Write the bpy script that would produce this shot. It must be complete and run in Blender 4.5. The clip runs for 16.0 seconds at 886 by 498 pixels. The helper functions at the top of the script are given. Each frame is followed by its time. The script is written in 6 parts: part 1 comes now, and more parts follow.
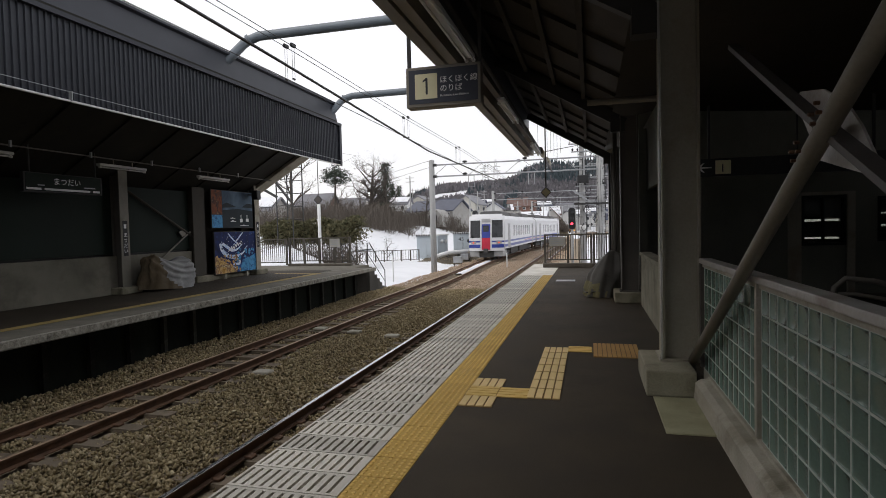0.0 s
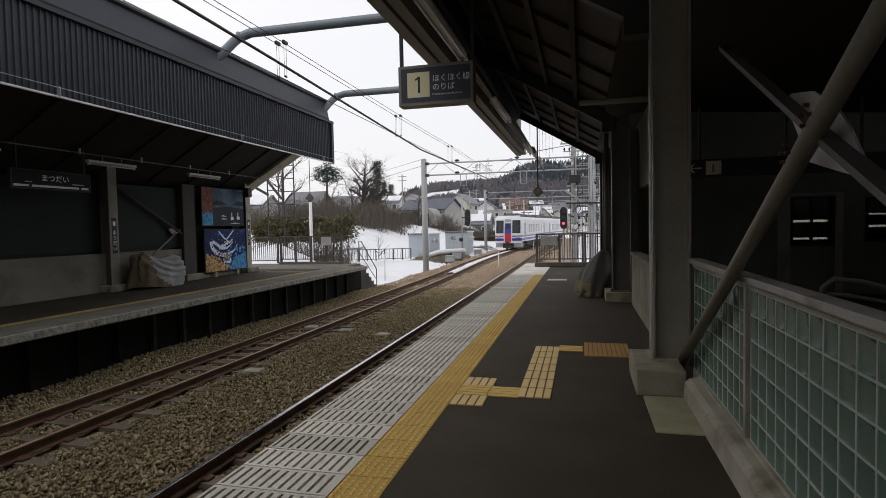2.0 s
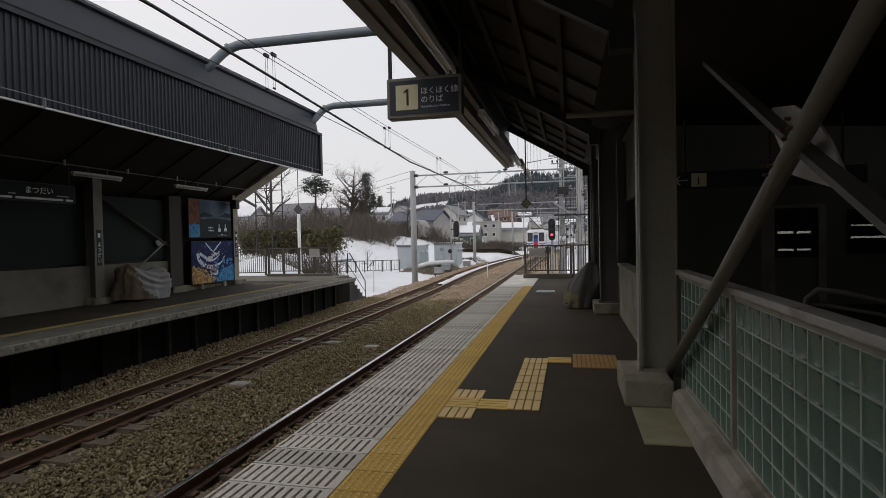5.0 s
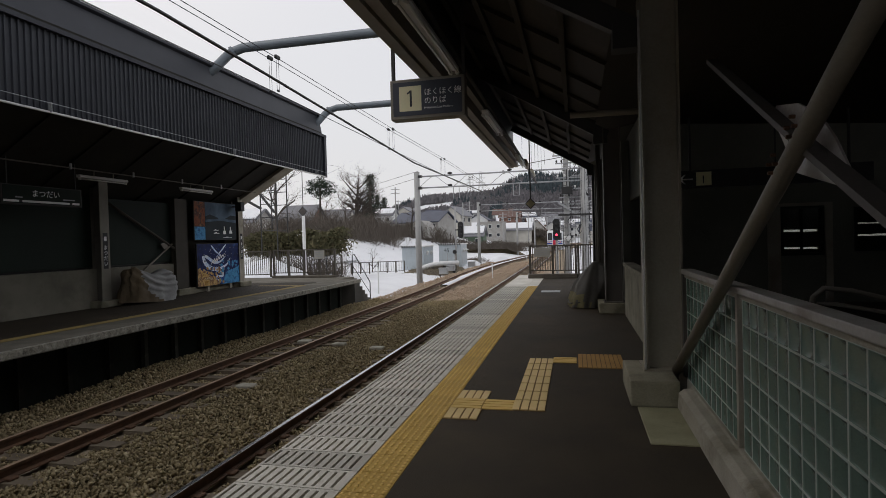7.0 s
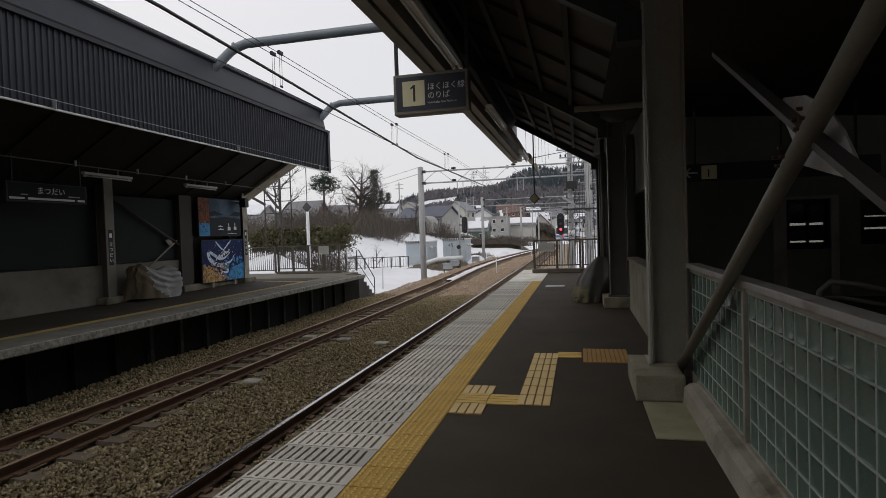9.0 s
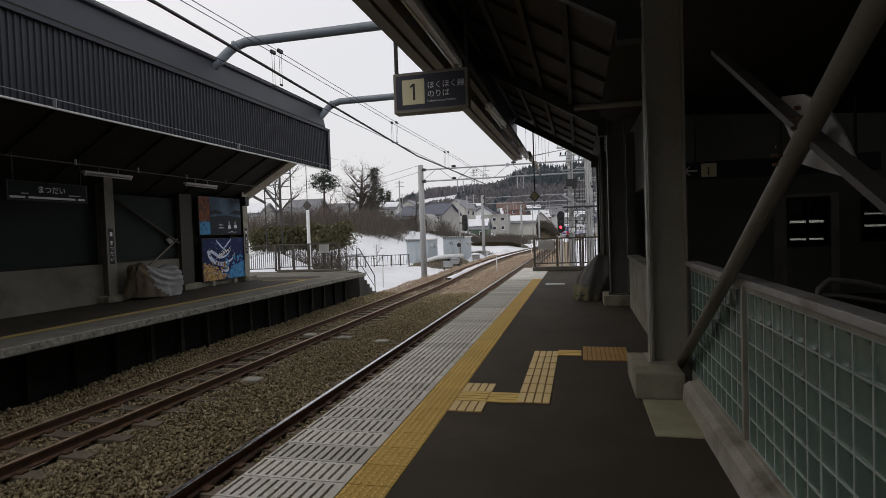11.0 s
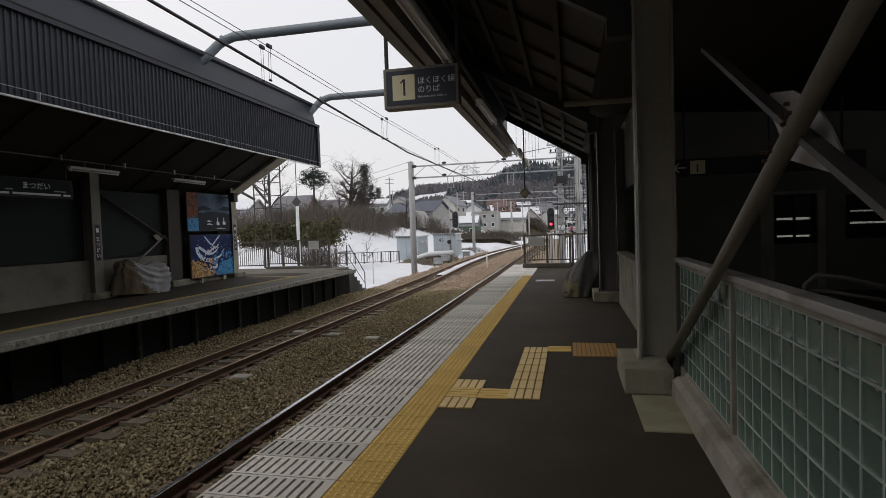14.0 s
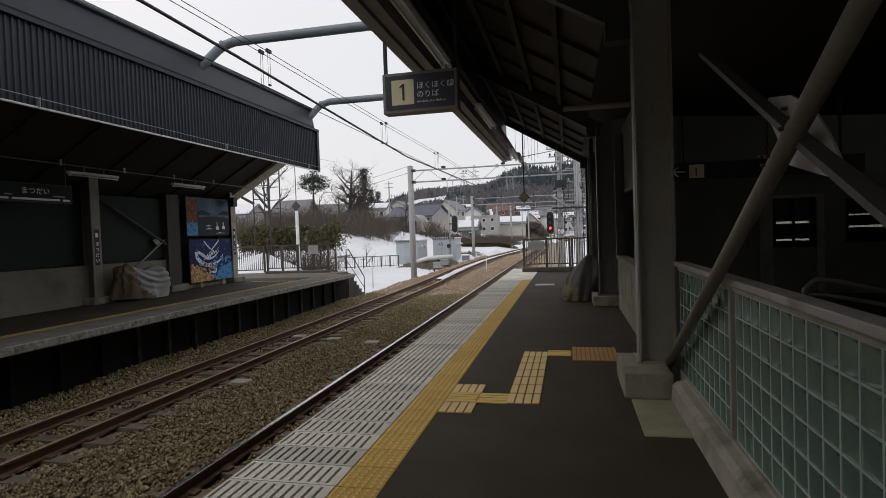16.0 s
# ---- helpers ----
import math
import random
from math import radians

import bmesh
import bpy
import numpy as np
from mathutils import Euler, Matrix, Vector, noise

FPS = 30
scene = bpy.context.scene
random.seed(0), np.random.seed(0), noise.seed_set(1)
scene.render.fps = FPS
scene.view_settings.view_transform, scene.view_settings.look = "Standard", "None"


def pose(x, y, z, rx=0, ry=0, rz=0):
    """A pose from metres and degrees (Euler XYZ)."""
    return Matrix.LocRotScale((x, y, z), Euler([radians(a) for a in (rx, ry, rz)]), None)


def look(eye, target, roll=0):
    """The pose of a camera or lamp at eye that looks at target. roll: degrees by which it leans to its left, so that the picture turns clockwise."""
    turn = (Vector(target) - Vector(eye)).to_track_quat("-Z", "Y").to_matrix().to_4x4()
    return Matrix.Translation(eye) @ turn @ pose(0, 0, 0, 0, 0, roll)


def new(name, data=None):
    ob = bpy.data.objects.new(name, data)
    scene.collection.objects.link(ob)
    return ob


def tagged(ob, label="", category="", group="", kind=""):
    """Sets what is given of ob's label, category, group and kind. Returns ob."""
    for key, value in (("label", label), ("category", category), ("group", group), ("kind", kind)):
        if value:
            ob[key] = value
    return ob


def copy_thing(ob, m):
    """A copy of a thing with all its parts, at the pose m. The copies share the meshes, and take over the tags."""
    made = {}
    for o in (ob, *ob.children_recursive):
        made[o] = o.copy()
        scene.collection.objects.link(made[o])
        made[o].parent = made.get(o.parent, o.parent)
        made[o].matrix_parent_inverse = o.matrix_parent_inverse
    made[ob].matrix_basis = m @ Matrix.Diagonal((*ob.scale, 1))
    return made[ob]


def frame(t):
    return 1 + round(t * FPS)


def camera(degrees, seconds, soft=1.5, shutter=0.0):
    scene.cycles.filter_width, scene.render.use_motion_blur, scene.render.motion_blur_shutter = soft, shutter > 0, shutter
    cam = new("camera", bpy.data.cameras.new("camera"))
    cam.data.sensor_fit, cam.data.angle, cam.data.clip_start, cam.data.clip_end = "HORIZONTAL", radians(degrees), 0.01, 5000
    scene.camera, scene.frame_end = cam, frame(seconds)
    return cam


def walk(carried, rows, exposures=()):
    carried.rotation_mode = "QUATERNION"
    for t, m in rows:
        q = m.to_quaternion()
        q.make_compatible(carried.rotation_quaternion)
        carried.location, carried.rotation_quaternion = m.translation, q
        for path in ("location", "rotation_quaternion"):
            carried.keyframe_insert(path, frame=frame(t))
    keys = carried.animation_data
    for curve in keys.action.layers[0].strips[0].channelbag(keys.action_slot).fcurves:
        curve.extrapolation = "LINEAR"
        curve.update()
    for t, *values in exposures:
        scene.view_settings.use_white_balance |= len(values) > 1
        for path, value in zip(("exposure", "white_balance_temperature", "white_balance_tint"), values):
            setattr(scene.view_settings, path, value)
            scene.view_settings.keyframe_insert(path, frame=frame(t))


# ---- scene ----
cam = camera(77.0, 16.0, soft=0.6)
# seconds, x, y, z, yaw, pitch, roll of the hand-held camera
PATH = [
    (0, -0.001, 0.001, 1.530, 14.810, -2.176, 1.419),
    (0.5, 0.002, 0.009, 1.529, 14.620, -2.477, 1.341),
    (1, -0.002, 0.013, 1.531, 14.543, -2.558, 1.518),
    (1.5, -0.000, 0.009, 1.526, 14.072, -2.305, 1.143),
    (2, 0.000, 0.007, 1.532, 13.989, -2.318, 1.139),
    (2.5, 0.002, 0.006, 1.527, 14.064, -1.929, 1.282),
    (3, 0.001, -0.002, 1.530, 14.277, -1.602, 1.523),
    (3.5, 0.006, 0.007, 1.530, 13.897, -2.014, 1.364),
    (4, 0.003, 0.012, 1.533, 13.064, -1.478, 0.812),
    (6.5, 0.008, 0.004, 1.534, 12.997, -1.017, 1.678),
    (7, 0.008, 0.008, 1.534, 13.323, -1.063, 1.590),
    (7.5, 0.004, 0.006, 1.532, 13.492, -1.308, 1.705),
    (8, 0.004, 0.009, 1.537, 13.428, -1.296, 1.827),
    (8.5, 0.009, 0.007, 1.530, 13.641, -1.238, 1.848),
    (9, 0.005, 0.015, 1.534, 13.733, -1.549, 1.864),
    (11.5, 0.012, 0.005, 1.538, 13.811, -1.747, 2.007),
    (12, 0.008, 0.009, 1.537, 13.865, -1.633, 2.114),
    (12.5, 0.012, 0.012, 1.535, 13.406, -1.799, 2.092),
    (13, 0.015, 0.013, 1.536, 13.319, -1.803, 2.118),
    (13.5, 0.021, 0.010, 1.535, 13.162, -1.901, 2.080),
    (14, 0.007, 0.017, 1.532, 12.760, -2.112, 1.887),
    (14.5, 0.015, 0.022, 1.530, 12.684, -1.967, 1.692),
    (15, 0.012, 0.016, 1.533, 12.687, -1.925, 1.976),
    (15.5, 0.014, 0.019, 1.533, 12.502, -1.968, 2.016),
    (16, 0.010, 0.019, 1.536, 12.711, -1.694, 1.986),
]
walk(cam, [(t, pose(x, y, z, 90 + pitch, roll, yaw)) for t, x, y, z, yaw, pitch, roll in PATH], exposures=[(0, 0.08, 6900, 12), (1, 0.04, 6900, 12), (2, -0.05, 6900, 12), (3, -0.2, 6900, 12), (4, -0.28, 6900, 12), (6.5, -0.34, 6900, 12), (9, -0.32, 6900, 12), (12, -0.28, 6900, 12), (16, -0.22, 6900, 12)])

# ---- world and light: an overcast winter day ----
world = bpy.data.worlds.new("world")
scene.world = world
world.use_nodes = True
wn, wl = world.node_tree.nodes, world.node_tree.links
sky = wn.new("ShaderNodeTexSky")
sky.sky_type, sky.sun_disc = "NISHITA", False
sky.sun_elevation, sky.sun_rotation = radians(48), radians(-50)
sky.dust_density, sky.air_density = 4.0, 1.5
tone = wn.new("ShaderNodeMixRGB")
tone.inputs[0].default_value = 0.86
tone.inputs[2].default_value = (8.5, 9.0, 9.9, 1)
wl.new(sky.outputs[0], tone.inputs[1])
back = wn["Background"]
wl.new(tone.outputs[0], back.inputs[0])
back.inputs[1].default_value = 0.111
sun = new("sun", bpy.data.lights.new("sun", "SUN"))
sun.data.energy, sun.data.angle, sun.data.color = 0.7, radians(25), (1, 0.97, 0.93)
sun.matrix_world = look((-40, -10, 60), (0, 22, 0))


# ---- building helpers ----
def box(bm, x0, x1, y0, y1, z0, z1, turn=None):
    v = [bm.verts.new((x, y, z)) for x in (x0, x1) for y in (y0, y1) for z in (z0, z1)]
    if turn is not None:
        for p in v:
            p.co = turn @ p.co
    for f in ((0, 1, 3, 2), (4, 6, 7, 5), (0, 4, 5, 1), (2, 3, 7, 6), (0, 2, 6, 4), (1, 5, 7, 3)):
        bm.faces.new([v[i] for i in f])
    return v


def boxes(*spans):
    bm = bmesh.new()
    for s in spans:
        box(bm, *s)
    return bm


def bevelled(bm, width=0.01, segments=2):
    bmesh.ops.bevel(bm, geom=list(bm.edges), offset=width, segments=segments, affect="EDGES", profile=0.6)
    return bm


def tube(bm, points, radii, sides=8, cap=True):
    """A round bar along points; radii one number or one for each point."""
    pts = [Vector(p) for p in points]
    if isinstance(radii, (int, float)):
        radii = [radii] * len(pts)
    rings, side = [], None
    for i, p in enumerate(pts):
        d = (pts[min(i + 1, len(pts) - 1)] - pts[max(i - 1, 0)]).normalized()
        if side is None:
            side = d.orthogonal().normalized()
        side = (side - d * side.dot(d)).normalized()
        up = d.cross(side)
        rings.append([bm.verts.new(p + (side * math.cos(a) + up * math.sin(a)) * radii[i]) for a in [k * 2 * math.pi / sides for k in range(sides)]])
    for a, b in zip(rings, rings[1:]):
        for k in range(sides):
            bm.faces.new((a[k], a[(k + 1) % sides], b[(k + 1) % sides], b[k])).smooth = sides > 6
    if cap:
        bm.faces.new(rings[0][::-1])
        bm.faces.new(rings[-1])
    return bm


def bar(p0, p1, r, sides=8):
    return tube(bmesh.new(), (p0, p1), r, sides)


def beam(bm, p0, p1, w, h, up=(0, 0, 1)):
    """A square bar from p0 to p1, w wide and h high."""
    p0, p1 = Vector(p0), Vector(p1)
    d = (p1 - p0).normalized()
    s = d.cross(Vector(up)).normalized()
    u = s.cross(d)
    ends = [[bm.verts.new(p + s * a * w / 2 + u * b * h / 2) for a, b in ((-1, -1), (1, -1), (1, 1), (-1, 1))] for p in (p0, p1)]
    a, b = ends
    bm.faces.new(a[::-1])
    bm.faces.new(b)
    for k in range(4):
        bm.faces.new((a[k], a[(k + 1) % 4], b[(k + 1) % 4], b[k]))
    return bm


def prism(bm, outline, y0, y1, axis="y"):
    """An outline of (x, z) pairs (or (y, z) with axis x, (x, y) with axis z) drawn out from y0 to y1."""
    def at(p, d):
        return {"y": (p[0], d, p[1]), "x": (d, p[0], p[1]), "z": (p[0], p[1], d)}[axis]
    a = [bm.verts.new(at(p, y0)) for p in outline]
    b = [bm.verts.new(at(p, y1)) for p in outline]
    n = len(outline)
    bm.faces.new(a[::-1])
    bm.faces.new(b)
    for k in range(n):
        bm.faces.new((a[k], a[(k + 1) % n], b[(k + 1) % n], b[k]))
    bmesh.ops.recalc_face_normals(bm, faces=bm.faces)
    return bm


def mesh_of(name, bm, material):
    me = bpy.data.meshes.new(name)
    bm.normal_update()
    bm.to_mesh(me)
    bm.free()
    for m in material if isinstance(material, (list, tuple)) else [material]:
        me.materials.append(m)
    return me


def part(name, bm, material, parent, label=""):
    ob = new(name, mesh_of(name, bm, material))
    ob.parent = parent
    return tagged(ob, label)


def solid(name, bm, material, label="", category="", group="", kind=""):
    """A top-level thing of one mesh."""
    return tagged(new(name, mesh_of(name, bm, material)), label, category, group, kind)


def thing(name, at, label, category, group="", turn=0, kind=""):
    ob = new(name)
    ob.matrix_basis = pose(*at, 0, 0, turn)
    return tagged(ob, label, category, group, kind)


def piece(name, me, parent, at, turn=0):
    ob = new(name, me)
    ob.parent = parent
    ob.matrix_basis = pose(*at, 0, 0, turn)
    return ob


# ---- materials ----
def paint(name, a, b=None, rough=0.7, scale=3.0, fine=60.0, bump=0.15, metal=0.0, vary=0.0, stain=None, stain_amount=0.5, stretch=(1, 1, 1), spec=0.4):
    """A surface that varies between the colours a and b at two scales, with fine relief and, where given, stains."""
    b = b or tuple(c * 0.75 for c in a)
    m = bpy.data.materials.new(name)
    m.use_nodes = True
    n, l = m.node_tree.nodes, m.node_tree.links
    bs = n["Principled BSDF"]
    bs.inputs["Roughness"].default_value, bs.inputs["Metallic"].default_value = rough, metal
    bs.inputs["Specular IOR Level"].default_value = spec
    tc, mp = n.new("ShaderNodeTexCoord"), n.new("ShaderNodeMapping")
    mp.inputs["Scale"].default_value = stretch
    l.new(tc.outputs["Object"], mp.inputs[0])
    big, small = n.new("ShaderNodeTexNoise"), n.new("ShaderNodeTexNoise")
    big.inputs["Scale"].default_value, big.inputs["Detail"].default_value = scale, 5
    small.inputs["Scale"].default_value, small.inputs["Detail"].default_value = fine, 3
    for t in (big, small):
        l.new(mp.outputs[0], t.inputs["Vector"])
    add = n.new("ShaderNodeMath")
    add.operation = "MULTIPLY_ADD"
    l.new(small.outputs[0], add.inputs[0])
    add.inputs[1].default_value = 0.45
    l.new(big.outputs[0], add.inputs[2])
    ramp = n.new("ShaderNodeMapRange")
    ramp.inputs[1].default_value, ramp.inputs[2].default_value = 0.5, 0.95
    l.new(add.outputs[0], ramp.inputs[0])
    mix = n.new("ShaderNodeMixRGB")
    mix.inputs[1].default_value, mix.inputs[2].default_value = (*a, 1), (*b, 1)
    l.new(ramp.outputs[0], mix.inputs[0])
    out = mix.outputs[0]
    if stain:
        st, sr, sm = n.new("ShaderNodeTexNoise"), n.new("ShaderNodeMapRange"), n.new("ShaderNodeMixRGB")
        st.inputs["Scale"].default_value, st.inputs["Detail"].default_value = scale * 0.6, 8
        st.inputs["Roughness"].default_value = 0.7
        l.new(tc.outputs["Object"], st.inputs["Vector"])
        sr.inputs[1].default_value, sr.inputs[2].default_value = 0.52, 0.72
        sr.inputs[4].default_value = stain_amount
        l.new(st.outputs[0], sr.inputs[0])
        l.new(sr.outputs[0], sm.inputs[0])
        l.new(out, sm.inputs[1])
        sm.inputs[2].default_value = (*stain, 1)
        out = sm.outputs[0]
    if vary:
        oi, hs, mr = n.new("ShaderNodeObjectInfo"), n.new("ShaderNodeHueSaturation"), n.new("ShaderNodeMapRange")
        mr.inputs[3].default_value, mr.inputs[4].default_value = 1 - vary, 1 + vary
        l.new(oi.outputs["Random"], mr.inputs[0])
        l.new(mr.outputs[0], hs.inputs["Value"])
        l.new(out, hs.inputs["Color"])
        out = hs.outputs[0]
    l.new(out, bs.inputs["Base Color"])
    if bump:
        bp = n.new("ShaderNodeBump")
        bp.inputs["Strength"].default_value, bp.inputs["Distance"].default_value = bump, 0.01
        l.new(add.outputs[0], bp.inputs["Height"])
        l.new(bp.outputs[0], bs.inputs["Normal"])
    return m


def island_paint(name, colours, rough=0.9, fine=40.0):
    """Loose pieces, each island in a colour of its own."""
    m = paint(name, colours[0], colours[1], rough, fine=fine)
    n, l = m.node_tree.nodes, m.node_tree.links
    geo, cr, mx = n.new("ShaderNodeNewGeometry"), n.new("ShaderNodeValToRGB"), n.new("ShaderNodeMixRGB")
    while len(cr.color_ramp.elements) < len(colours):
        cr.color_ramp.elements.new(0.5)
    for i, c in enumerate(colours):
        cr.color_ramp.elements[i].position, cr.color_ramp.elements[i].color = i / (len(colours) - 1), (*c, 1)
    l.new(geo.outputs["Random Per Island"], cr.inputs[0])
    bs = n["Principled BSDF"]
    old = bs.inputs["Base Color"].links[0].from_socket
    mx.inputs[0].default_value = 0.75
    l.new(old, mx.inputs[1])
    l.new(cr.outputs[0], mx.inputs[2])
    l.new(mx.outputs[0], bs.inputs["Base Color"])
    return m


def glow(name, colour, strength):
    m = bpy.data.materials.new(name)
    m.use_nodes = True
    bs = m.node_tree.nodes["Principled BSDF"]
    bs.inputs["Base Color"].default_value = (*[c * 0.3 for c in colour], 1)
    bs.inputs["Emission Color"].default_value, bs.inputs["Emission Strength"].default_value = (*colour, 1), strength
    return m


def glass_mat(name, colour, rough=0.05, bump=0.0):
    m = bpy.data.materials.new(name)
    m.use_nodes = True
    n, l = m.node_tree.nodes, m.node_tree.links
    bs = n["Principled BSDF"]
    bs.inputs["Base Color"].default_value = (*colour, 1)
    bs.inputs["Roughness"].default_value, bs.inputs["Transmission Weight"].default_value = rough, 1.0
    bs.inputs["IOR"].default_value = 1.45
    if bump:
        tx, bp = n.new("ShaderNodeTexNoise"), n.new("ShaderNodeBump")
        tx.inputs["Scale"].default_value = 25
        bp.inputs["Strength"].default_value = bump
        l.new(tx.outputs[0], bp.inputs["Height"])
        l.new(bp.outputs[0], bs.inputs["Normal"])
    return m


ASPHALT = paint("platform_asphalt", (0.042, 0.03, 0.0155), (0.021, 0.015, 0.008), 0.82, 1.1, 130, 1.0, stain=(0.068, 0.049, 0.027), stain_amount=0.6)
CONCRETE = paint("concrete", (0.33, 0.305, 0.23), (0.19, 0.175, 0.125), 0.9, 2.4, 70, 0.4, stain=(0.085, 0.078, 0.045), stain_amount=0.85)
DARK_CONCRETE = paint("wet_stained_concrete", (0.085, 0.079, 0.068), (0.045, 0.042, 0.036), 0.85, 1.0, 40, 0.3, stain=(0.2, 0.187, 0.16), stain_amount=0.6, stretch=(1, 1, 0.25))
FAR_CONCRETE = paint("grimy_wall_concrete", (0.25, 0.232, 0.186), (0.16, 0.15, 0.118), 0.9, 1.2, 70, 0.3, stain=(0.085, 0.075, 0.058), stain_amount=0.7)
# near-black green base tone, varied in upright streaks
RIBBED_WALL = paint("green_black_wall", (0.02, 0.023, 0.019), (0.012, 0.014, 0.012), 0.9, 1.0, 40, 0.3, stain=(0.04, 0.04, 0.033), stain_amount=0.5, stretch=(1, 1, 0.2), spec=0.08)
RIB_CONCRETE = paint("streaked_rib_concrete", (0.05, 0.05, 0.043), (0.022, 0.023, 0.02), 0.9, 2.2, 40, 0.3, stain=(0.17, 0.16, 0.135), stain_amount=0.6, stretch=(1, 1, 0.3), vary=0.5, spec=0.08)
PAD_CONCRETE = paint("mossy_concrete", (0.36, 0.345, 0.225), (0.24, 0.23, 0.14), 0.85, 2.5, 80, 0.3, stain=(0.13, 0.125, 0.065), stain_amount=0.8)
PALE_STEEL = paint("pale_worn_steel", (0.5, 0.48, 0.45), (0.4, 0.37, 0.33), 0.5, 4, 60, 0.1, stain=(0.2, 0.12, 0.07), stain_amount=0.6)
LIGHT_CONCRETE = paint("pale_concrete", (0.47, 0.435, 0.36), (0.32, 0.295, 0.235), 0.85, 2.6, 80, 0.3, stain=(0.12, 0.1, 0.06), stain_amount=0.8)
GRATE = paint("grate_concrete", (0.58, 0.56, 0.51), (0.42, 0.4, 0.355), 0.75, 2.0, 90, 0.2, vary=0.16, stain=(0.22, 0.2, 0.14), stain_amount=0.65)
YELLOW = paint("tactile_yellow", (0.66, 0.45, 0.14), (0.54, 0.36, 0.1), 0.7, 2.5, 80, 0.2, vary=0.07, stain=(0.3, 0.22, 0.1), stain_amount=0.45)
YELLOW_PALE = paint("worn_tactile_yellow", (0.66, 0.5, 0.24), (0.55, 0.4, 0.17), 0.7, 3, 80, 0.2, vary=0.06, stain=(0.3, 0.24, 0.14), stain_amount=0.4)
STEEL_GREY = paint("grey_painted_steel", (0.27, 0.245, 0.205), (0.21, 0.188, 0.155), 0.55, 2, 50, 0.08, stain=(0.15, 0.12, 0.09), stain_amount=0.4)
COLUMN_PAINT = paint("column_paint", (0.37, 0.34, 0.275), (0.28, 0.255, 0.2), 0.6, 1.5, 50, 0.08, stain=(0.15, 0.105, 0.06), stain_amount=0.6)
STEEL_BROWN = paint("brown_painted_steel", (0.13, 0.115, 0.1), (0.09, 0.082, 0.073), 0.6, 2, 50, 0.1)
STEEL_DARK = paint("dark_steel", (0.045, 0.043, 0.042), (0.03, 0.03, 0.03), 0.6, 2, 60, 0.1)
DARK_BROWN_STEEL = paint("dark_brown_steel", (0.07, 0.06, 0.045), (0.045, 0.038, 0.03), 0.7, 2, 50, 0.1)
GALV = paint("galvanised_steel", (0.42, 0.43, 0.44), (0.3, 0.31, 0.32), 0.5, 3, 40, 0.06, metal=0.35)
SLATE = paint("slate_blue_sheet", (0.033, 0.036, 0.046), (0.025, 0.027, 0.035), 0.45, 1.5, 50, 0.05, metal=0.1)
# CEILING_FAR is darker than CEILING: deep shade under the opposite canopy put into the colour
CEILING_FAR = paint("shaded_ceiling_boards", (0.024, 0.022, 0.017), (0.015, 0.014, 0.011), 0.85, 1.5, 50, 0.2, stain=(0.05, 0.042, 0.033), stain_amount=0.4)
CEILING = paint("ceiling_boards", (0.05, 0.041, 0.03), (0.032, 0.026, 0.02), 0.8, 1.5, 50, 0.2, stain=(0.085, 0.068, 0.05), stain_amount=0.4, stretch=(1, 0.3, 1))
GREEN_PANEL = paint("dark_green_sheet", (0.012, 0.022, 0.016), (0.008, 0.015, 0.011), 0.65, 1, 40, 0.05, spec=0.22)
WALL_DARK = paint("dark_wall", (0.2, 0.2, 0.17), (0.14, 0.142, 0.12), 0.8, 1.5, 40, 0.15)
RAIL_RUST = paint("rusty_rail", (0.14, 0.07, 0.036), (0.075, 0.04, 0.024), 0.75, 8, 80, 0.2)
RAIL_TOP = paint("polished_rail_head", (0.62, 0.62, 0.62), (0.5, 0.5, 0.5), 0.25, 4, 60, 0.02, metal=0.9)
RAIL_TOP_WORN = paint("dull_rail_head", (0.46, 0.32, 0.22), (0.3, 0.2, 0.13), 0.45, 4, 60, 0.05, metal=0.5)
SLEEPER = paint("concrete_sleeper", (0.19, 0.15, 0.105), (0.12, 0.092, 0.065), 0.9, 4, 60, 0.3, vary=0.15, stain=(0.1, 0.075, 0.05), stain_amount=0.5)
BALLAST_BED = paint("ballast_bed", (0.36, 0.285, 0.2), (0.18, 0.138, 0.092), 0.95, 5, 45, 1.0)
STONES = island_paint("ballast_stones", [(0.085, 0.063, 0.032), (0.285, 0.22, 0.118), (0.45, 0.362, 0.21), (0.185, 0.14, 0.07), (0.6, 0.5, 0.32)])
STONES_RUSTY = island_paint("rusty_ballast_stones", [(0.3, 0.21, 0.14), (0.48, 0.365, 0.26), (0.57, 0.46, 0.36), (0.38, 0.255, 0.17), (0.62, 0.54, 0.44)])
DECK = paint("weathered_deck", (0.17, 0.155, 0.122), (0.095, 0.086, 0.068), 0.9, 1.8, 60, 0.3, stain=(0.27, 0.25, 0.205), stain_amount=0.5)
LIP = paint("chipped_lip_concrete", (0.42, 0.4, 0.34), (0.16, 0.148, 0.12), 0.9, 10.0, 40, 0.5, stain=(0.03, 0.028, 0.022), stain_amount=0.9)
DULL_YELLOW = paint("dull_yellow_line", (0.36, 0.26, 0.085), (0.26, 0.19, 0.07), 0.8, 2.5, 60, 0.2)
SNOW = paint("snow", (0.82, 0.83, 0.85), (0.74, 0.75, 0.78), 0.65, 0.6, 12, 0.3, stain=(0.55, 0.54, 0.52), stain_amount=0.25)
RAILING_PAINT = paint("worn_brown_railing", (0.105, 0.092, 0.074), (0.065, 0.057, 0.046), 0.6, 4, 50, 0.1)
PIPE_GREY = paint("grey_blue_pipe", (0.18, 0.21, 0.235), (0.145, 0.168, 0.19), 0.45, 2, 40, 0.04, metal=0.1)
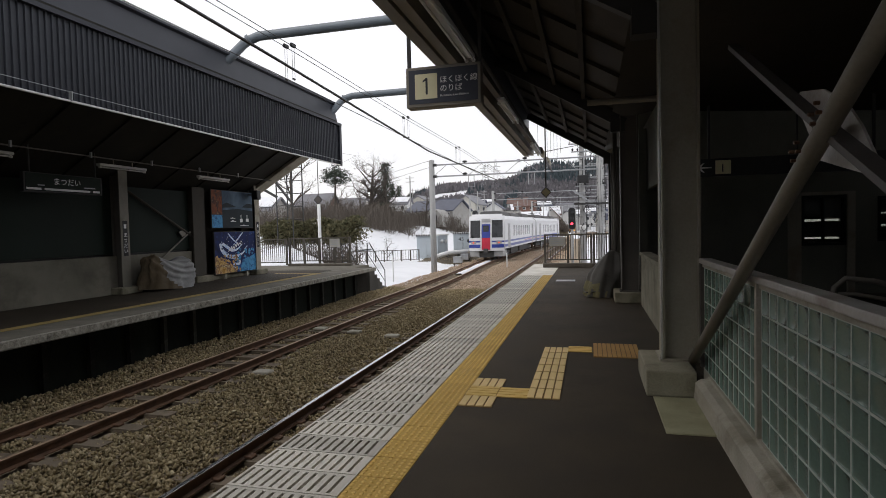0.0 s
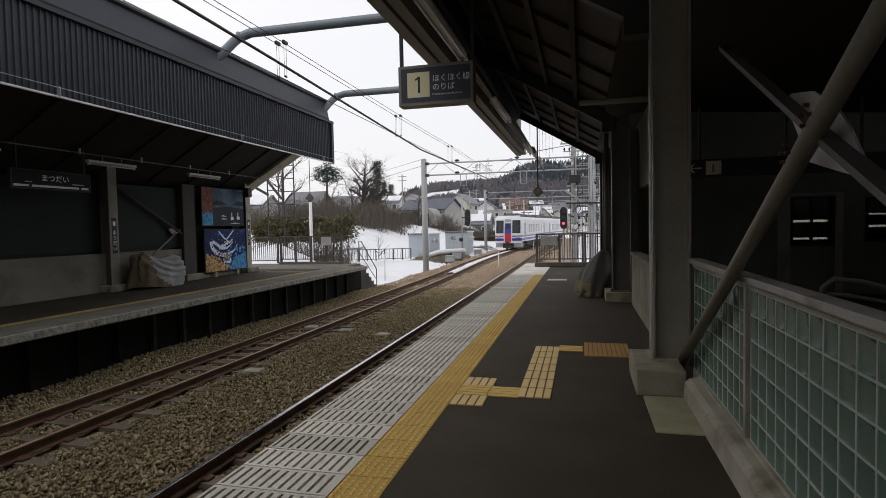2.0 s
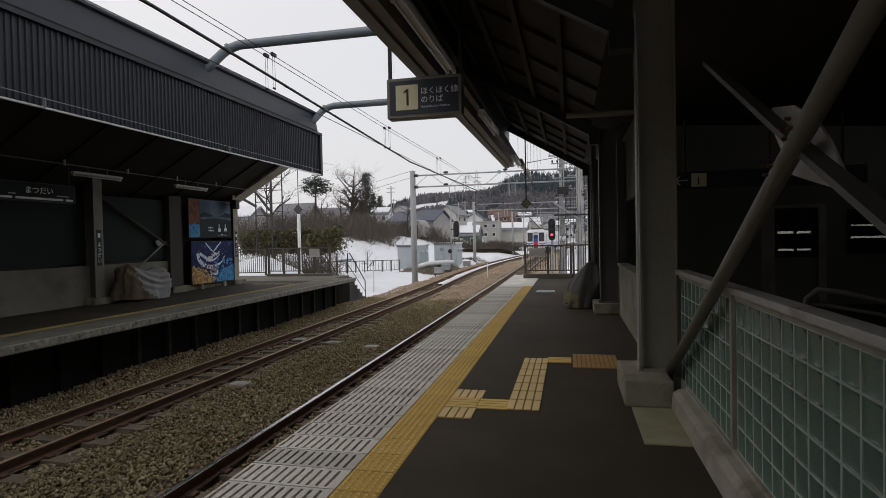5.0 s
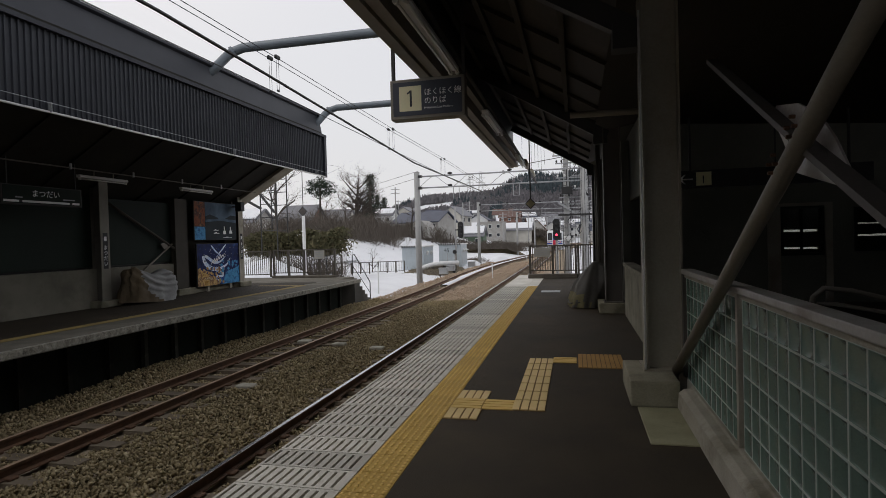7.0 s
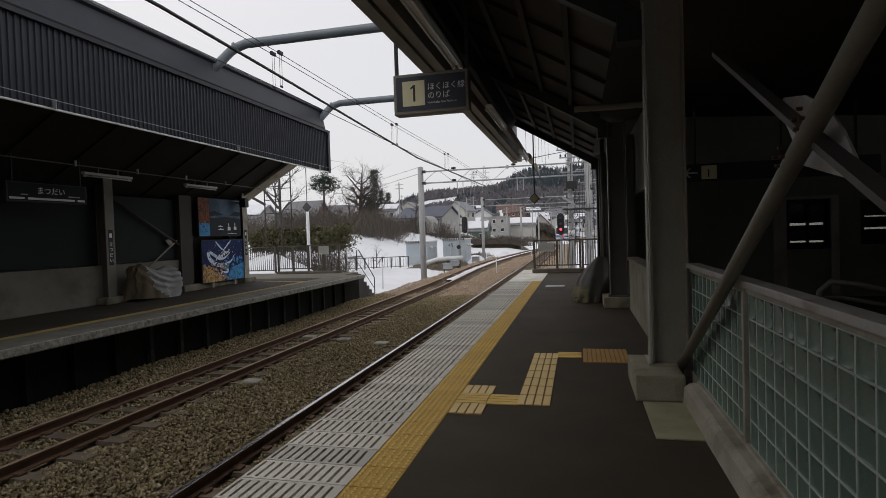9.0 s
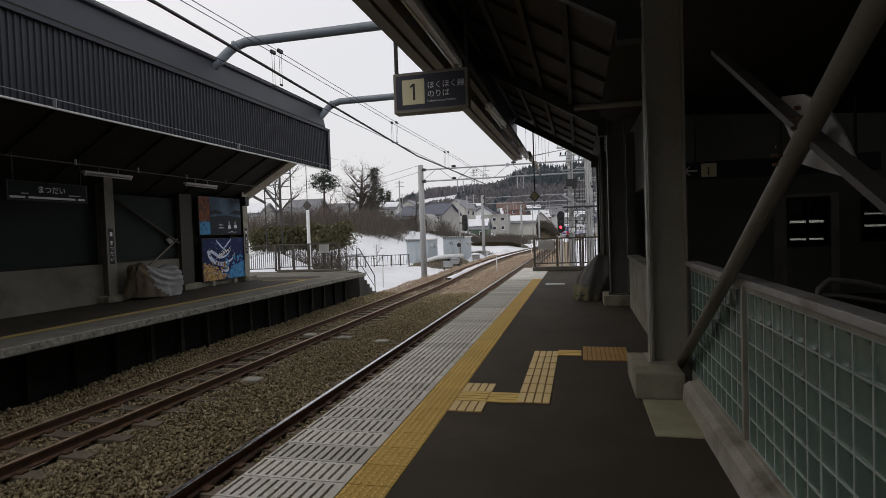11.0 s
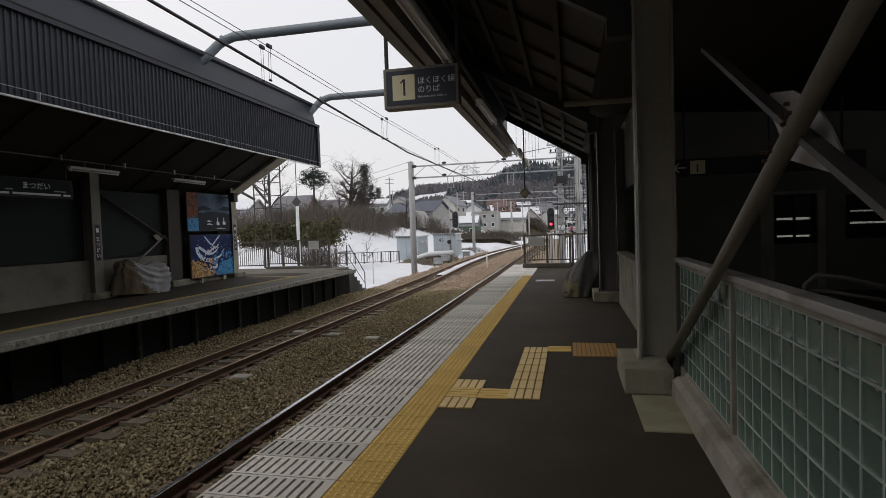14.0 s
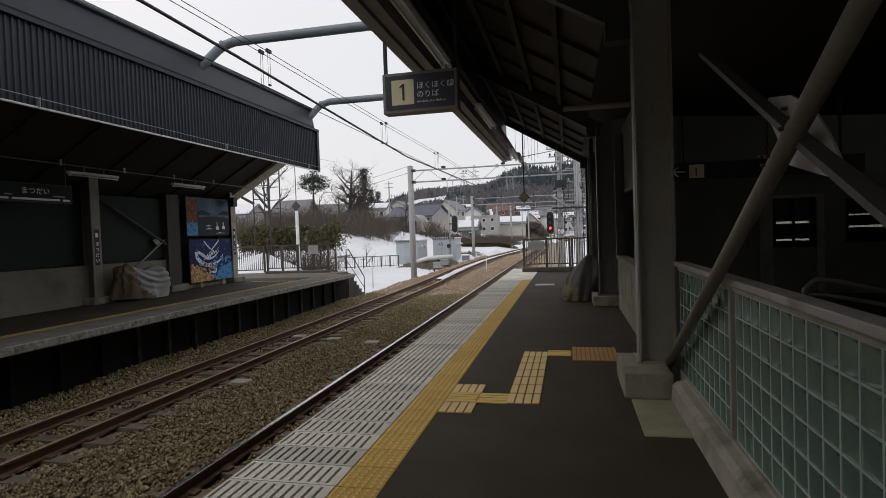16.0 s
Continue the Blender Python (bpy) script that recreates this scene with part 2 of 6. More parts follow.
JOINT = paint("dirty_tile_ground", (0.2, 0.13, 0.045), (0.14, 0.09, 0.035), 0.85, 3, 60, 0.2)
WHITE = paint("white_paint", (0.78, 0.78, 0.77), (0.68, 0.68, 0.67), 0.4, 2, 50, 0.04)
LITTER = paint("leaf_litter_under_woods", (0.13, 0.115, 0.115), (0.07, 0.065, 0.068), 0.95, 0.08, 0.9, 0.3, stain=(0.4, 0.4, 0.42), stain_amount=0.5)
EARTH = paint("winter_grass", (0.16, 0.13, 0.08), (0.09, 0.075, 0.05), 0.95, 1.5, 20, 0.8)

# ---- the large structure ----
RAIL_Z = -1.05
EDGE, LEFT_EDGE = -2.17, -8.4
# unseen run of canopies and platforms behind the camera, added to block rear light
BACK = -32
CANOPY_END = 18.0


def smooth(a, b, v):
    v = min(1, max(0, (v - a) / (b - a)))
    return v * v * (3 - 2 * v)


def track_x(y):
    """Centre of the far track: straight along the platforms, then over a turnout onto the near line, then a curve to the right."""
    x = -7.2 - 0.5 * smooth(24, 43, y) * (1 - smooth(46, 76, y))
    if y > 46:
        x += (min(y, 88) - 46) ** 2 / 780
    if y > 88:
        d = min(y - 88, 24)
        x += 0.1077 * d - 0.1077 / 48 * d * d
    return x + (max(0, y - 127) ** 2 / 600)


def near_x(y):
    """Centre of the near track, which runs straight on to the turnout."""
    return -3.62


RIDGE = ((-260, 15), (-210, 15), (-170, 15.5), (-140, 19), (-130, 22), (-112, 27), (-93, 26), (-71, 27), (-58, 31), (-44, 38.5), (-27, 41), (-6, 43.5), (15, 46), (120, 40))


def land(x, y):
    """Height of the snow covered land."""
    h = -1.62 + 0.12 * noise.noise(Vector((x * 0.11, y * 0.11, 0)))
    h += 0.5 * smooth(-9.6, -11.5, x) * smooth(20, 24, y)
    h += (3.0 + 0.7 * noise.noise(Vector((x * 0.05, y * 0.05, 3)))) * smooth(-16.5, -27, x) * smooth(36, 64, y)
    at = x * 430 / max(y, 150)
    top = float(np.interp(at, [a for a, b in RIDGE], [b for a, b in RIDGE])) + 2.5 * noise.noise(Vector((x * 0.03, y * 0.02, 7)))
    h += top * smooth(190, 430, y) + 2 * smooth(110, 200, y) * smooth(-20, -70, x)
    return h


# near platform
solid("platform_near", boxes((EDGE + 0.06, 9, BACK, 22.2, -1.35, -0.06)), DARK_CONCRETE, "stained concrete body of the platform", kind="structure")
solid("platform_surface", boxes((-1.13, 9, BACK, 22.2, -0.06, 0.0)), ASPHALT, "dark grey asphalt platform surface", kind="structure")
solid("platform_edge_slab", boxes((EDGE, -1.43, 17.22, 22.2, -0.06, 0.0), (-1.425, -1.135, 17.28, 22.2, -0.06, 0.0), (EDGE, -1.435, BACK, -2.005, -0.06, 0.0), (-1.43, -1.135, BACK, -2.005, -0.06, 0.0)), GRATE, "grey concrete platform edge slabs", kind="structure")
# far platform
far_wall = solid("platform_far", boxes((-13, LEFT_EDGE - 0.72, BACK, 20.7, -1.45, -0.15)), RIBBED_WALL, "dark streaked concrete retaining wall with ribs", kind="structure")
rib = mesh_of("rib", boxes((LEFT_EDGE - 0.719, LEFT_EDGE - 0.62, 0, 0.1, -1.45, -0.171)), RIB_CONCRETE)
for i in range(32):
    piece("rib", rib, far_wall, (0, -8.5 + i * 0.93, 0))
bm = boxes((-14.6, LEFT_EDGE - 0.96, BACK, 22.6, -0.15, -0.004))
prism(bm, [(LEFT_EDGE - 0.959, -0.004), (LEFT_EDGE - 0.02, -0.004), (LEFT_EDGE, -0.02), (LEFT_EDGE, -0.13), (LEFT_EDGE - 0.2, -0.17), (LEFT_EDGE - 0.959, -0.17)], BACK, 21.0)
solid("platform_far_deck", bm, DECK, "grey concrete platform deck with a worn pale edge", kind="structure")
solid("platform_far_surface", boxes((-12.4, LEFT_EDGE - 1.25, BACK, 19.6, -0.003, 0.003)), ASPHALT, "dark asphalt platform surface", kind="structure")
solid("platform_far_line", boxes((LEFT_EDGE - 1.22, LEFT_EDGE - 0.98, BACK, 18.2, -0.001, 0.006), (-11.2, LEFT_EDGE - 1.23, 18.0, 18.2, 0.0035, 0.006)), DULL_YELLOW, "yellow guide line along the platform edge", kind="structure")

solid("platform_far_lip", boxes((LEFT_EDGE - 0.1, LEFT_EDGE + 0.006, BACK, 21.0, -0.0035, 0.002), (LEFT_EDGE + 0.001, LEFT_EDGE + 0.006, BACK, 21.0, -0.115, -0.0035)), LIP, "chipped pale concrete lip of the platform", kind="structure")

# land: one sheet to the horizon
gx = sorted({-900, -600, -420, 420, 600, 900} | set(range(-300, 301, 12)) | set(range(-60, 21, 3)))
gy = sorted({-70, -30, BACK, 600, 800, 1100, 1500} | set(range(0, 120, 3)) | set(range(120, 541, 14)))
gv = [(x, y, land(x, y)) for y in gy for x in gx]
w = len(gx)
gf = [(j * w + i, j * w + i + 1, (j + 1) * w + i + 1, (j + 1) * w + i) for j in range(len(gy) - 1) for i in range(w - 1)]
me = bpy.data.meshes.new("ground")
me.from_pydata(gv, [], gf)
me.polygons.foreach_set("use_smooth", [True] * len(me.polygons))
me.materials.append(SNOW)
me.materials.append(LITTER)
for p in me.polygons:
    c = p.center
    if c.y > 225 and noise.noise(Vector((c.x * 0.03, c.y * 0.03, 5))) < 0.12:
        p.material_index = 1
tagged(new("ground", me), "snow covered ground rising to a hillside", kind="structure")

# ballast bed
bed = bmesh.new()
rows = []
for i in range(137):
    y = -33 + 2 * i
    l, r = min(track_x(y), near_x(y)), max(track_x(y), near_x(y))
    left = LEFT_EDGE - 0.75 if y < 21 else l - 1.75
    prof = ((left - (0.05 if y < 21 else 0.9), RAIL_Z - 0.25 if y < 21 else -1.75), (left, RAIL_Z - 0.22), (l, RAIL_Z - 0.225), ((l + r) / 2, RAIL_Z - 0.2), (r, RAIL_Z - 0.225), (r + 1.9, RAIL_Z - 0.22), (r + 3.2, -1.75))
    rows.append([bed.verts.new((x, y, z)) for x, z in prof])
for a, b in zip(rows, rows[1:]):
    for k in range(6):
        bed.faces.new((a[k], a[k + 1], b[k + 1], b[k]))
solid("track_bed", bed, BALLAST_BED, "bed of grey brown crushed stone ballast", kind="structure")


def canopy_z(x):
    """Underside of the near canopy, high at the track side."""
    return 5.11 - 0.585 * (x + 1.83)


# near canopy: a ceiling that falls away from the track, then the hall's flat one
prism_bm = bmesh.new()
prism(prism_bm, [(-2.2, canopy_z(-2.2)), (0.45, canopy_z(0.45)), (1.3, 3.95), (9.2, 3.4), (9.2, 3.6), (1.3, 4.15), (0.45, canopy_z(0.45) + 0.2), (-2.2, canopy_z(-2.2) + 0.2)], BACK, CANOPY_END)
for y in [-8 + 1.3 * k for k in range(20)]:
    beam(prism_bm, (-2.1, y, canopy_z(-2.1) - 0.03), (0.45, y, canopy_z(0.45) - 0.03), 0.05, 0.06)
for k in range(4):
    x = -1.75 + k * 0.55
    box(prism_bm, x - 0.035, x + 0.035, BACK, CANOPY_END - 0.02, canopy_z(x) - 0.13, canopy_z(x) - 0.02)
solid("ceiling", prism_bm, CEILING, "dark brown boarded canopy ceiling with purlins", kind="structure")
solid("trim_gable", prism(bmesh.new(), [(-2.2, canopy_z(-2.2) - 0.02), (1.3, canopy_z(1.3) - 0.02), (1.3, canopy_z(1.3) + 0.22), (-2.2, canopy_z(-2.2) + 0.22)], CANOPY_END + 0.002, CANOPY_END + 0.06), LIGHT_CONCRETE, "pale board along the end of the canopy", kind="structure")
# hall behind the glass block wall
solid("wall_hall_east", boxes((9.0, 9.2, BACK, 13.2, 0.0, 3.1)), WALL_DARK, kind="structure")
solid("wall_hall_south", boxes((0.95, 9.0, BACK - 0.2, BACK, 0.0, 3.9)), WALL_DARK, kind="structure")
WX0, WX1, WZ0, WZ1 = 4.25, 4.95, 1.03, 1.95
for span in ((0.95, WX0, 13.0, 13.2, 0.0, 3.95), (WX1, 5.6, 13.0, 13.2, 0.0, 3.9), (6.5, 9.0, 13.0, 13.2, 0.0, 3.9), (WX0, WX1, 13.0, 13.2, 0.0, WZ0), (WX0, WX1, 13.0, 13.2, WZ1, 3.9), (5.6, 6.5, 13.0, 13.2, 0.0, 1.1), (5.6, 6.5, 13.0, 13.2, 1.9, 3.9)):
    solid("wall_hall_north", boxes(span), WALL_DARK, kind="structure")
solid("wall_platform", boxes((0.9, 1.04, 6.47, 11.0, 0.0, 0.94), (0.87, 1.07, 6.47, 11.0, 0.94, 0.99)), CONCRETE, "low pale concrete wall between columns", kind="structure")
solid("wall_platform_north", boxes((0.95, 1.1, 11.8, 17.9, 0.0, 3.4)), WALL_DARK, "dark boarded wall", kind="structure")
solid("wall_platform_upper", boxes((1.12, 1.2, 10.2, 17.9, 2.2, 3.55)), WALL_DARK, "dark boarded upper wall", kind="structure")


# far canopy
def far_z(x):
    return 5.15 - 0.58 * (-8.5 - x)


bm = bmesh.new()
prism(bm, [(-8.5, far_z(-8.5)), (-13, far_z(-13)), (-13, far_z(-13) + 0.2), (-8.5, far_z(-8.5) + 0.2)], BACK, CANOPY_END)
for y in [-8 + 1.55 * k for k in range(17)]:
    beam(bm, (-8.55, y, far_z(-8.55) - 0.02), (-12.95, y, far_z(-12.95) - 0.02), 0.05, 0.05)
solid("ceiling_far_end", prism(bmesh.new(), [(-9.3, far_z(-9.3) - 0.02), (-12.9, far_z(-12.9) - 0.02), (-12.9, far_z(-12.9) + 0.1), (-9.3, far_z(-9.3) + 0.1)], CANOPY_END + 0.055, CANOPY_END + 0.85), LIGHT_CONCRETE, "white boarded overhang at the end of the opposite canopy", kind="structure")
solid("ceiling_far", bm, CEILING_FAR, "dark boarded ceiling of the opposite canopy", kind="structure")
solid("wall_far_low", boxes((-12.65, -12.03, BACK, 15.3, -0.002, 1.0)), FAR_CONCRETE, "grey stained concrete wall", kind="structure")
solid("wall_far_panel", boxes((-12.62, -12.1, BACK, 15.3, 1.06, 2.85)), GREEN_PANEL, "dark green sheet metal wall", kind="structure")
solid("wall_far_boards", boxes((-12.36, -12.26, 15.3, 18.0, 0.003, 2.95)), CEILING, "brown boarded wall behind the posters", kind="structure")
solid("trim_wall_gap", boxes((-12.6, -12.2, BACK, 15.3, 1.0, 1.06)), STEEL_DARK, kind="structure")

# ---- fascias, beams and posts ----
def corrugated(x, y0, y1, z0, z1, pitch=0.112, depth=0.026):
    """A sheet in the plane x with upright ribs, facing +x."""
    bm = bmesh.new()
    outline = []
    y = y0
    while y < y1:
        outline += [(x, y), (x, y + pitch * 0.55), (x + depth, y + pitch * 0.65), (x + depth, y + pitch * 0.9)]
        y += pitch
    lo = [bm.verts.new((a, b, z0)) for a, b in outline]
    hi = [bm.verts.new((a, b, z1)) for a, b in outline]
    for k in range(len(outline) - 1):
        bm.faces.new((lo[k], lo[k + 1], hi[k + 1], hi[k]))
    box(bm, x - 0.06, x - 0.001, y0, y, z0, z1)
    return bm


far_fascia = thing("canopy_fascia", (-8.4, 0, 3.8), "dark slate blue ribbed metal fascia under the opposite canopy roof", "canopy fascia")
part("ribbed_sheet", corrugated(-0.03, BACK, 17.9, 0.02, 1.36), SLATE, far_fascia)
bm = bmesh.new()
prism(bm, [(-0.09, 1.36), (0.06, 1.36), (0.06, 1.44), (-0.1, 1.5), (-0.22, 2.1), (-0.16, 2.14), (-0.16, 2.2), (-0.34, 2.2), (-0.3, 1.5)], BACK, 18.05)
part("parapet", bm, SLATE, far_fascia)
part("gutter", tube(bmesh.new(), [(0.03, BACK, 0.0), (0.03, 17.95, 0.0)], 0.02, 8), WHITE, far_fascia, "thin white gutter pipe")
bm = bmesh.new()
tube(bm, [(0.08, BACK, 0.14), (0.08, 17.95, 0.14)], 0.006, 5)
part("wire", bm, GALV, far_fascia)
for y in (2.3, 7.5, 12.6, 17.2):
    part("wire_clip", boxes((0.02, 0.086, y - 0.006, y + 0.006, 0.0, 0.16)), GALV, far_fascia)
part("corner_trim", boxes((-0.12, 0.05, 17.9, 18.05, -0.02, 1.36)), SLATE, far_fascia)

near_fascia = thing("canopy_fascia", (-1.87, 0, 3.73), "grey boxed edge beam and dark sheet under the canopy", "canopy fascia")
part("edge_beam", boxes((-0.13, 0.01, BACK, CANOPY_END, 0, 0.1), (-0.13, -0.1, BACK, CANOPY_END, 0.1, 0.3)), STEEL_GREY, near_fascia)
part("inner_beam", boxes((0.03, 0.16, BACK, CANOPY_END, 0.03, 0.25)), STEEL_GREY, near_fascia)
part("sheet", boxes((-0.05, 0.02, BACK, CANOPY_END, 0.1, 1.58)), SLATE, near_fascia)
part("lamp_rail", boxes((0.24, 0.34, BACK, CANOPY_END - 0.3, 0.12, 0.22)), STEEL_BROWN, near_fascia)
part("end_post", boxes((-0.08, 0.0, CANOPY_END - 0.08, CANOPY_END + 0.03, 0.05, 1.5)), STEEL_DARK, near_fascia)

# pipes that tie the two canopies together over the tracks
for y, dz in ((12.4, 0.17), (18.05, -0.08)):
    bm = bmesh.new()
    tube(bm, [(-8.72, y - 0.35, 5.5 + dz), (-8.56, y - 0.05, 5.85 + dz), (-8.4, y + 0.1, 6.1 + dz), (-8.28, y + 0.18, 6.22 + dz), (-8.0, y + 0.2, 6.3 + dz), (-5, y + 0.2, 6.29 + dz), (-2.6, y + 0.2, 6.28 + dz), (-2.25, y + 0.2, 6.2 + dz), (-2.1, y + 0.2, 6.0), (-2.1, y + 0.2, 5.3)], 0.115, 14)
    pipe = solid("tie_pipe", bm, PIPE_GREY, "thick grey steel pipe arching between the two canopies", "pipe", "tie pipes")
    bm = bmesh.new()
    tube(bm, [(-8.3, y + 0.16, 6.19 + dz), (-8.24, y + 0.18, 6.23 + dz)], 0.15, 14)
    part("flange", bm, PIPE_GREY, pipe)


# columns of the near platform: steel H sections on concrete feet
def h_column(at, height, label, base, material=COLUMN_PAINT):
    ob = thing("column", at, label, "column", "platform columns")
    bx0, bx1, by0, by1, bz = base
    part("concrete_foot", bevelled(boxes((bx0, bx1, by0, by1, 0, bz)), 0.02), CONCRETE, ob)
    part("flange", boxes((-0.165, -0.145, -0.17, 0.17, bz, height)), material, ob)
    part("flange", boxes((0.145, 0.165, -0.17, 0.17, bz, height)), material, ob)
    part("web", boxes((-0.145, 0.145, -0.09, 0.09, bz, height - 0.01)), material, ob)
    part("base_plate", boxes((-0.2, 0.2, -0.2, 0.2, bz, bz + 0.02)), material, ob)
    for x, y in ((-0.18, -0.18), (0.18, -0.18)):
        part("bolt", tube(bmesh.new(), [(x, y, bz + 0.02), (x, y, bz + 0.06)], 0.012, 6), STEEL_DARK, ob)
    return ob


h_column((0.81, 5.7, 0), 3.9, "tall grey steel column on a chipped concrete foot", (-0.355, 0.06, -0.55, 0.3, 0.235))
h_column((0.735, 11.45, 0), 3.6, "brown steel column on a low concrete foot", (-0.3, 0.2, -0.3, 0.5, 0.2), STEEL_BROWN)
h_column((0.81, -0.6, 0), 3.9, "tall grey steel column beside the glass block wall", (-0.2, 0.08, -0.4, 0.6, 0.3))
h_column((0.7, 17.3, 0), 3.6, "dark steel column at the end of the canopy", (-0.25, 0.24, -0.3, 0.4, 0.15), STEEL_DARK)
solid("bracket_pipe", tube(bmesh.new(), [(-0.02, 8.4, 3.28), (0.9, 8.35, 3.26), (1.15, 8.35, 3.26)], [0.045] * 3, 10), STEEL_GREY, "grey horizontal pipe from the hall to the canopy", "pipe")
for y, x, z1 in ((13.4, 0.56, 3.6), (15.2, 0.72, 3.5), (16.4, 0.62, 3.5)):
    solid("drain_pipe", tube(bmesh.new(), [(x, y, 0), (x, y, z1)], 0.05, 8), STEEL_BROWN, "dark upright drain pipe against the wall", "pipe", "drain pipes")
for y in (5.5,):
    solid("conduit", tube(bmesh.new(), [(0.628, y, 0.256), (0.628, y, 1.2), (0.624, y, 1.22), (0.624, y, 3.6)], 0.0105, 8), WHITE, "thin pale conduit on the column", "conduit")
# ridge frames under the near canopy
for y in (5.7, 11.4, 17.3):
    rf = thing("rafter", (0, y, 0), "dark steel rafter under the canopy", "rafter", "canopy rafters")
    part("girder", beam(bmesh.new(), (-1.8, 0, canopy_z(-1.8) - 0.2), (0.66, 0, canopy_z(0.66) - 0.2), 0.12, 0.2), STEEL_DARK, rf)
    part("end_plate", boxes((0.4, 0.66, -0.1, 0.1, 3.3, 3.55)), STEEL_DARK, rf)

# crossed bracing between the columns, along the glass block wall
brace = thing("cross_brace", (0.9, 2.58, 1.93), "grey brown steel cross bracing bolted at a pale gusset plate", "cross brace")
part("diagonal", tube(bmesh.new(), [(0, 3.14, -1.785), (0, -2.9, 1.5)], 0.042, 16), STEEL_GREY, brace)
part("diagonal", beam(bmesh.new(), (0.045, 1.6, 0.77), (0.045, 0.12, 0.0), 0.03, 0.062, (1, 0, 0)), STEEL_BROWN, brace)
part("diagonal", beam(bmesh.new(), (0.045, 0.1, -0.01), (0.045, -2.9, -1.5), 0.03, 0.075, (1, 0, 0)), STEEL_BROWN, brace)
part("gusset_plate", prism(bmesh.new(), [(0.53, 0.167), (0.467, 0.209), (0.202, 0.16), (-0.016, 0.063), (-0.153, -0.055), (-0.261, -0.182), (-0.215, -0.245), (0.004, -0.197), (0.25, -0.14), (0.385, 0.02)], 0.08, 0.09, "x"), PALE_STEEL, brace)
part("end_plate", prism(bmesh.new(), [(3.16, -1.62), (3.02, -1.58), (2.98, -1.76), (3.12, -1.86)], 0.012, 0.028, "x"), STEEL_GREY, brace)
for a in (0.1, 0.16, -0.06, -0.12):
    for o in (-0.02, 0.02):
        part("bolt", tube(bmesh.new(), [(-0.06, a + o * 0.5, -0.04 - 0.55 * a + o), (-0.04, a + o * 0.5, -0.04 - 0.55 * a + o)], 0.008, 6), RAIL_RUST, brace)

# concrete pad and drain lids on the platform
solid("concrete_pad", bevelled(boxes((0.51, 0.85, 4.25, 5.13, -0.01, 0.012)), 0.004, 1), PAD_CONCRETE, "pale worn concrete pad set in the asphalt", "concrete pad")
solid("floor_hatch", bevelled(boxes((-0.93, -0.42, 15.35, 15.75, -0.01, 0.012)), 0.004, 1), GALV, "pale metal floor hatch in the platform", "hatch")


# ---- lamps ----
def tube_lamp(at, length, label, twin=True):
    ob = thing("fluorescent_lamp", at, label, "lamp", "platform lamps")
    part("housing", bevelled(boxes((-0.06, 0.06, 0, length, 0.03, 0.09)), 0.01, 1), WHITE, ob)
    for x in (-0.045, 0.045) if twin else (0,):
        part("tube", tube(bmesh.new(), [(x, 0.06, 0), (x, length - 0.06, 0)], 0.016, 8), LAMP_TUBE, ob)
        for y in (0.02, length - 0.06):
            part("lamp_holder", tube(bmesh.new(), [(x, y, 0), (x, y + 0.05, 0)], 0.028, 8), WHITE, ob)
    part("hanger", boxes((-0.01, 0.01, length * 0.3, length * 0.3 + 0.02, 0.09, 0.2)), STEEL_GREY, ob)
    part("hanger", boxes((-0.01, 0.01, length * 0.7, length * 0.7 + 0.02, 0.09, 0.2)), STEEL_GREY, ob)
    return ob


LAMP_TUBE = paint("unlit_lamp_tube", (0.8, 0.8, 0.78), (0.74, 0.74, 0.72), 0.25, 2, 30, 0)
for y, l in ((-2.2, 2.4), (4.8, 2.35), (9.7, 2.0), (15.2, 2.2)):
    tube_lamp((-1.47, y, 3.68), l, "unlit twin fluorescent lamp under the canopy edge")
for y in (3.7, 7.1, 10.5, 13.9):
    tube_lamp((-11.0, y, 3.14), 1.42, "white fluorescent lamp hung on a pipe under the opposite canopy", False)
pipe = thing("lamp_pipe", (-11.0, 0, 3.36), "thin grey pipe that carries the lamps", "pipe")
part("pipe", tube(bmesh.new(), [(0, BACK, 0), (0, 17.8, 0)], 0.016, 8), STEEL_BROWN, pipe)
for k in range(14):
    part("clip", boxes((-0.02, 0.02, -8 + k * 1.83, -7.96 + k * 1.83, -0.03, 0.1)), GALV, pipe)
conduit = thing("lamp_conduit", (-1.42, 0, 3.8), "dark conduit along the canopy edge, ending in two pale junction boxes", "conduit")
part("conduit", tube(bmesh.new(), [(0, 4, 0.1), (0, 17.5, -0.05), (0.02, 22.0, -0.2)], 0.035, 8), STEEL_DARK, conduit)
for y in (17.0, 19.6):
    part("junction_box", tube(bmesh.new(), [(0, y, 0.0), (0.01, y + 0.9, -0.06)], 0.085, 10), LIGHT_CONCRETE, conduit)


# ---- writing and signs ----
def lettering(text, size, material, parent, at, turn, name="lettering", wide=1.0):
    """Raised letters standing upright; turn is the heading of the face."""
    cu = bpy.data.curves.new("letters", "FONT")
    cu.body, cu.size, cu.extrude = text, size, 0.002
    cu.align_x, cu.align_y = "LEFT", "BOTTOM_BASELINE"
    cu.resolution_u = 2
    tmp = bpy.data.objects.new("letters", cu)
    scene.collection.objects.link(tmp)
    dg = bpy.context.evaluated_depsgraph_get()
    me = bpy.data.meshes.new_from_object(tmp.evaluated_get(dg))
    bpy.data.objects.remove(tmp)
    me.materials.clear()
    me.materials.append(material)
    for v in me.vertices:
        v.co.x *= wide
    ob = new(name, me)
    ob.parent = parent
    ob.matrix_basis = pose(*at) @ pose(0, 0, 0, 0, 0, turn) @ pose(0, 0, 0, 90, 0, 0)
    return ob


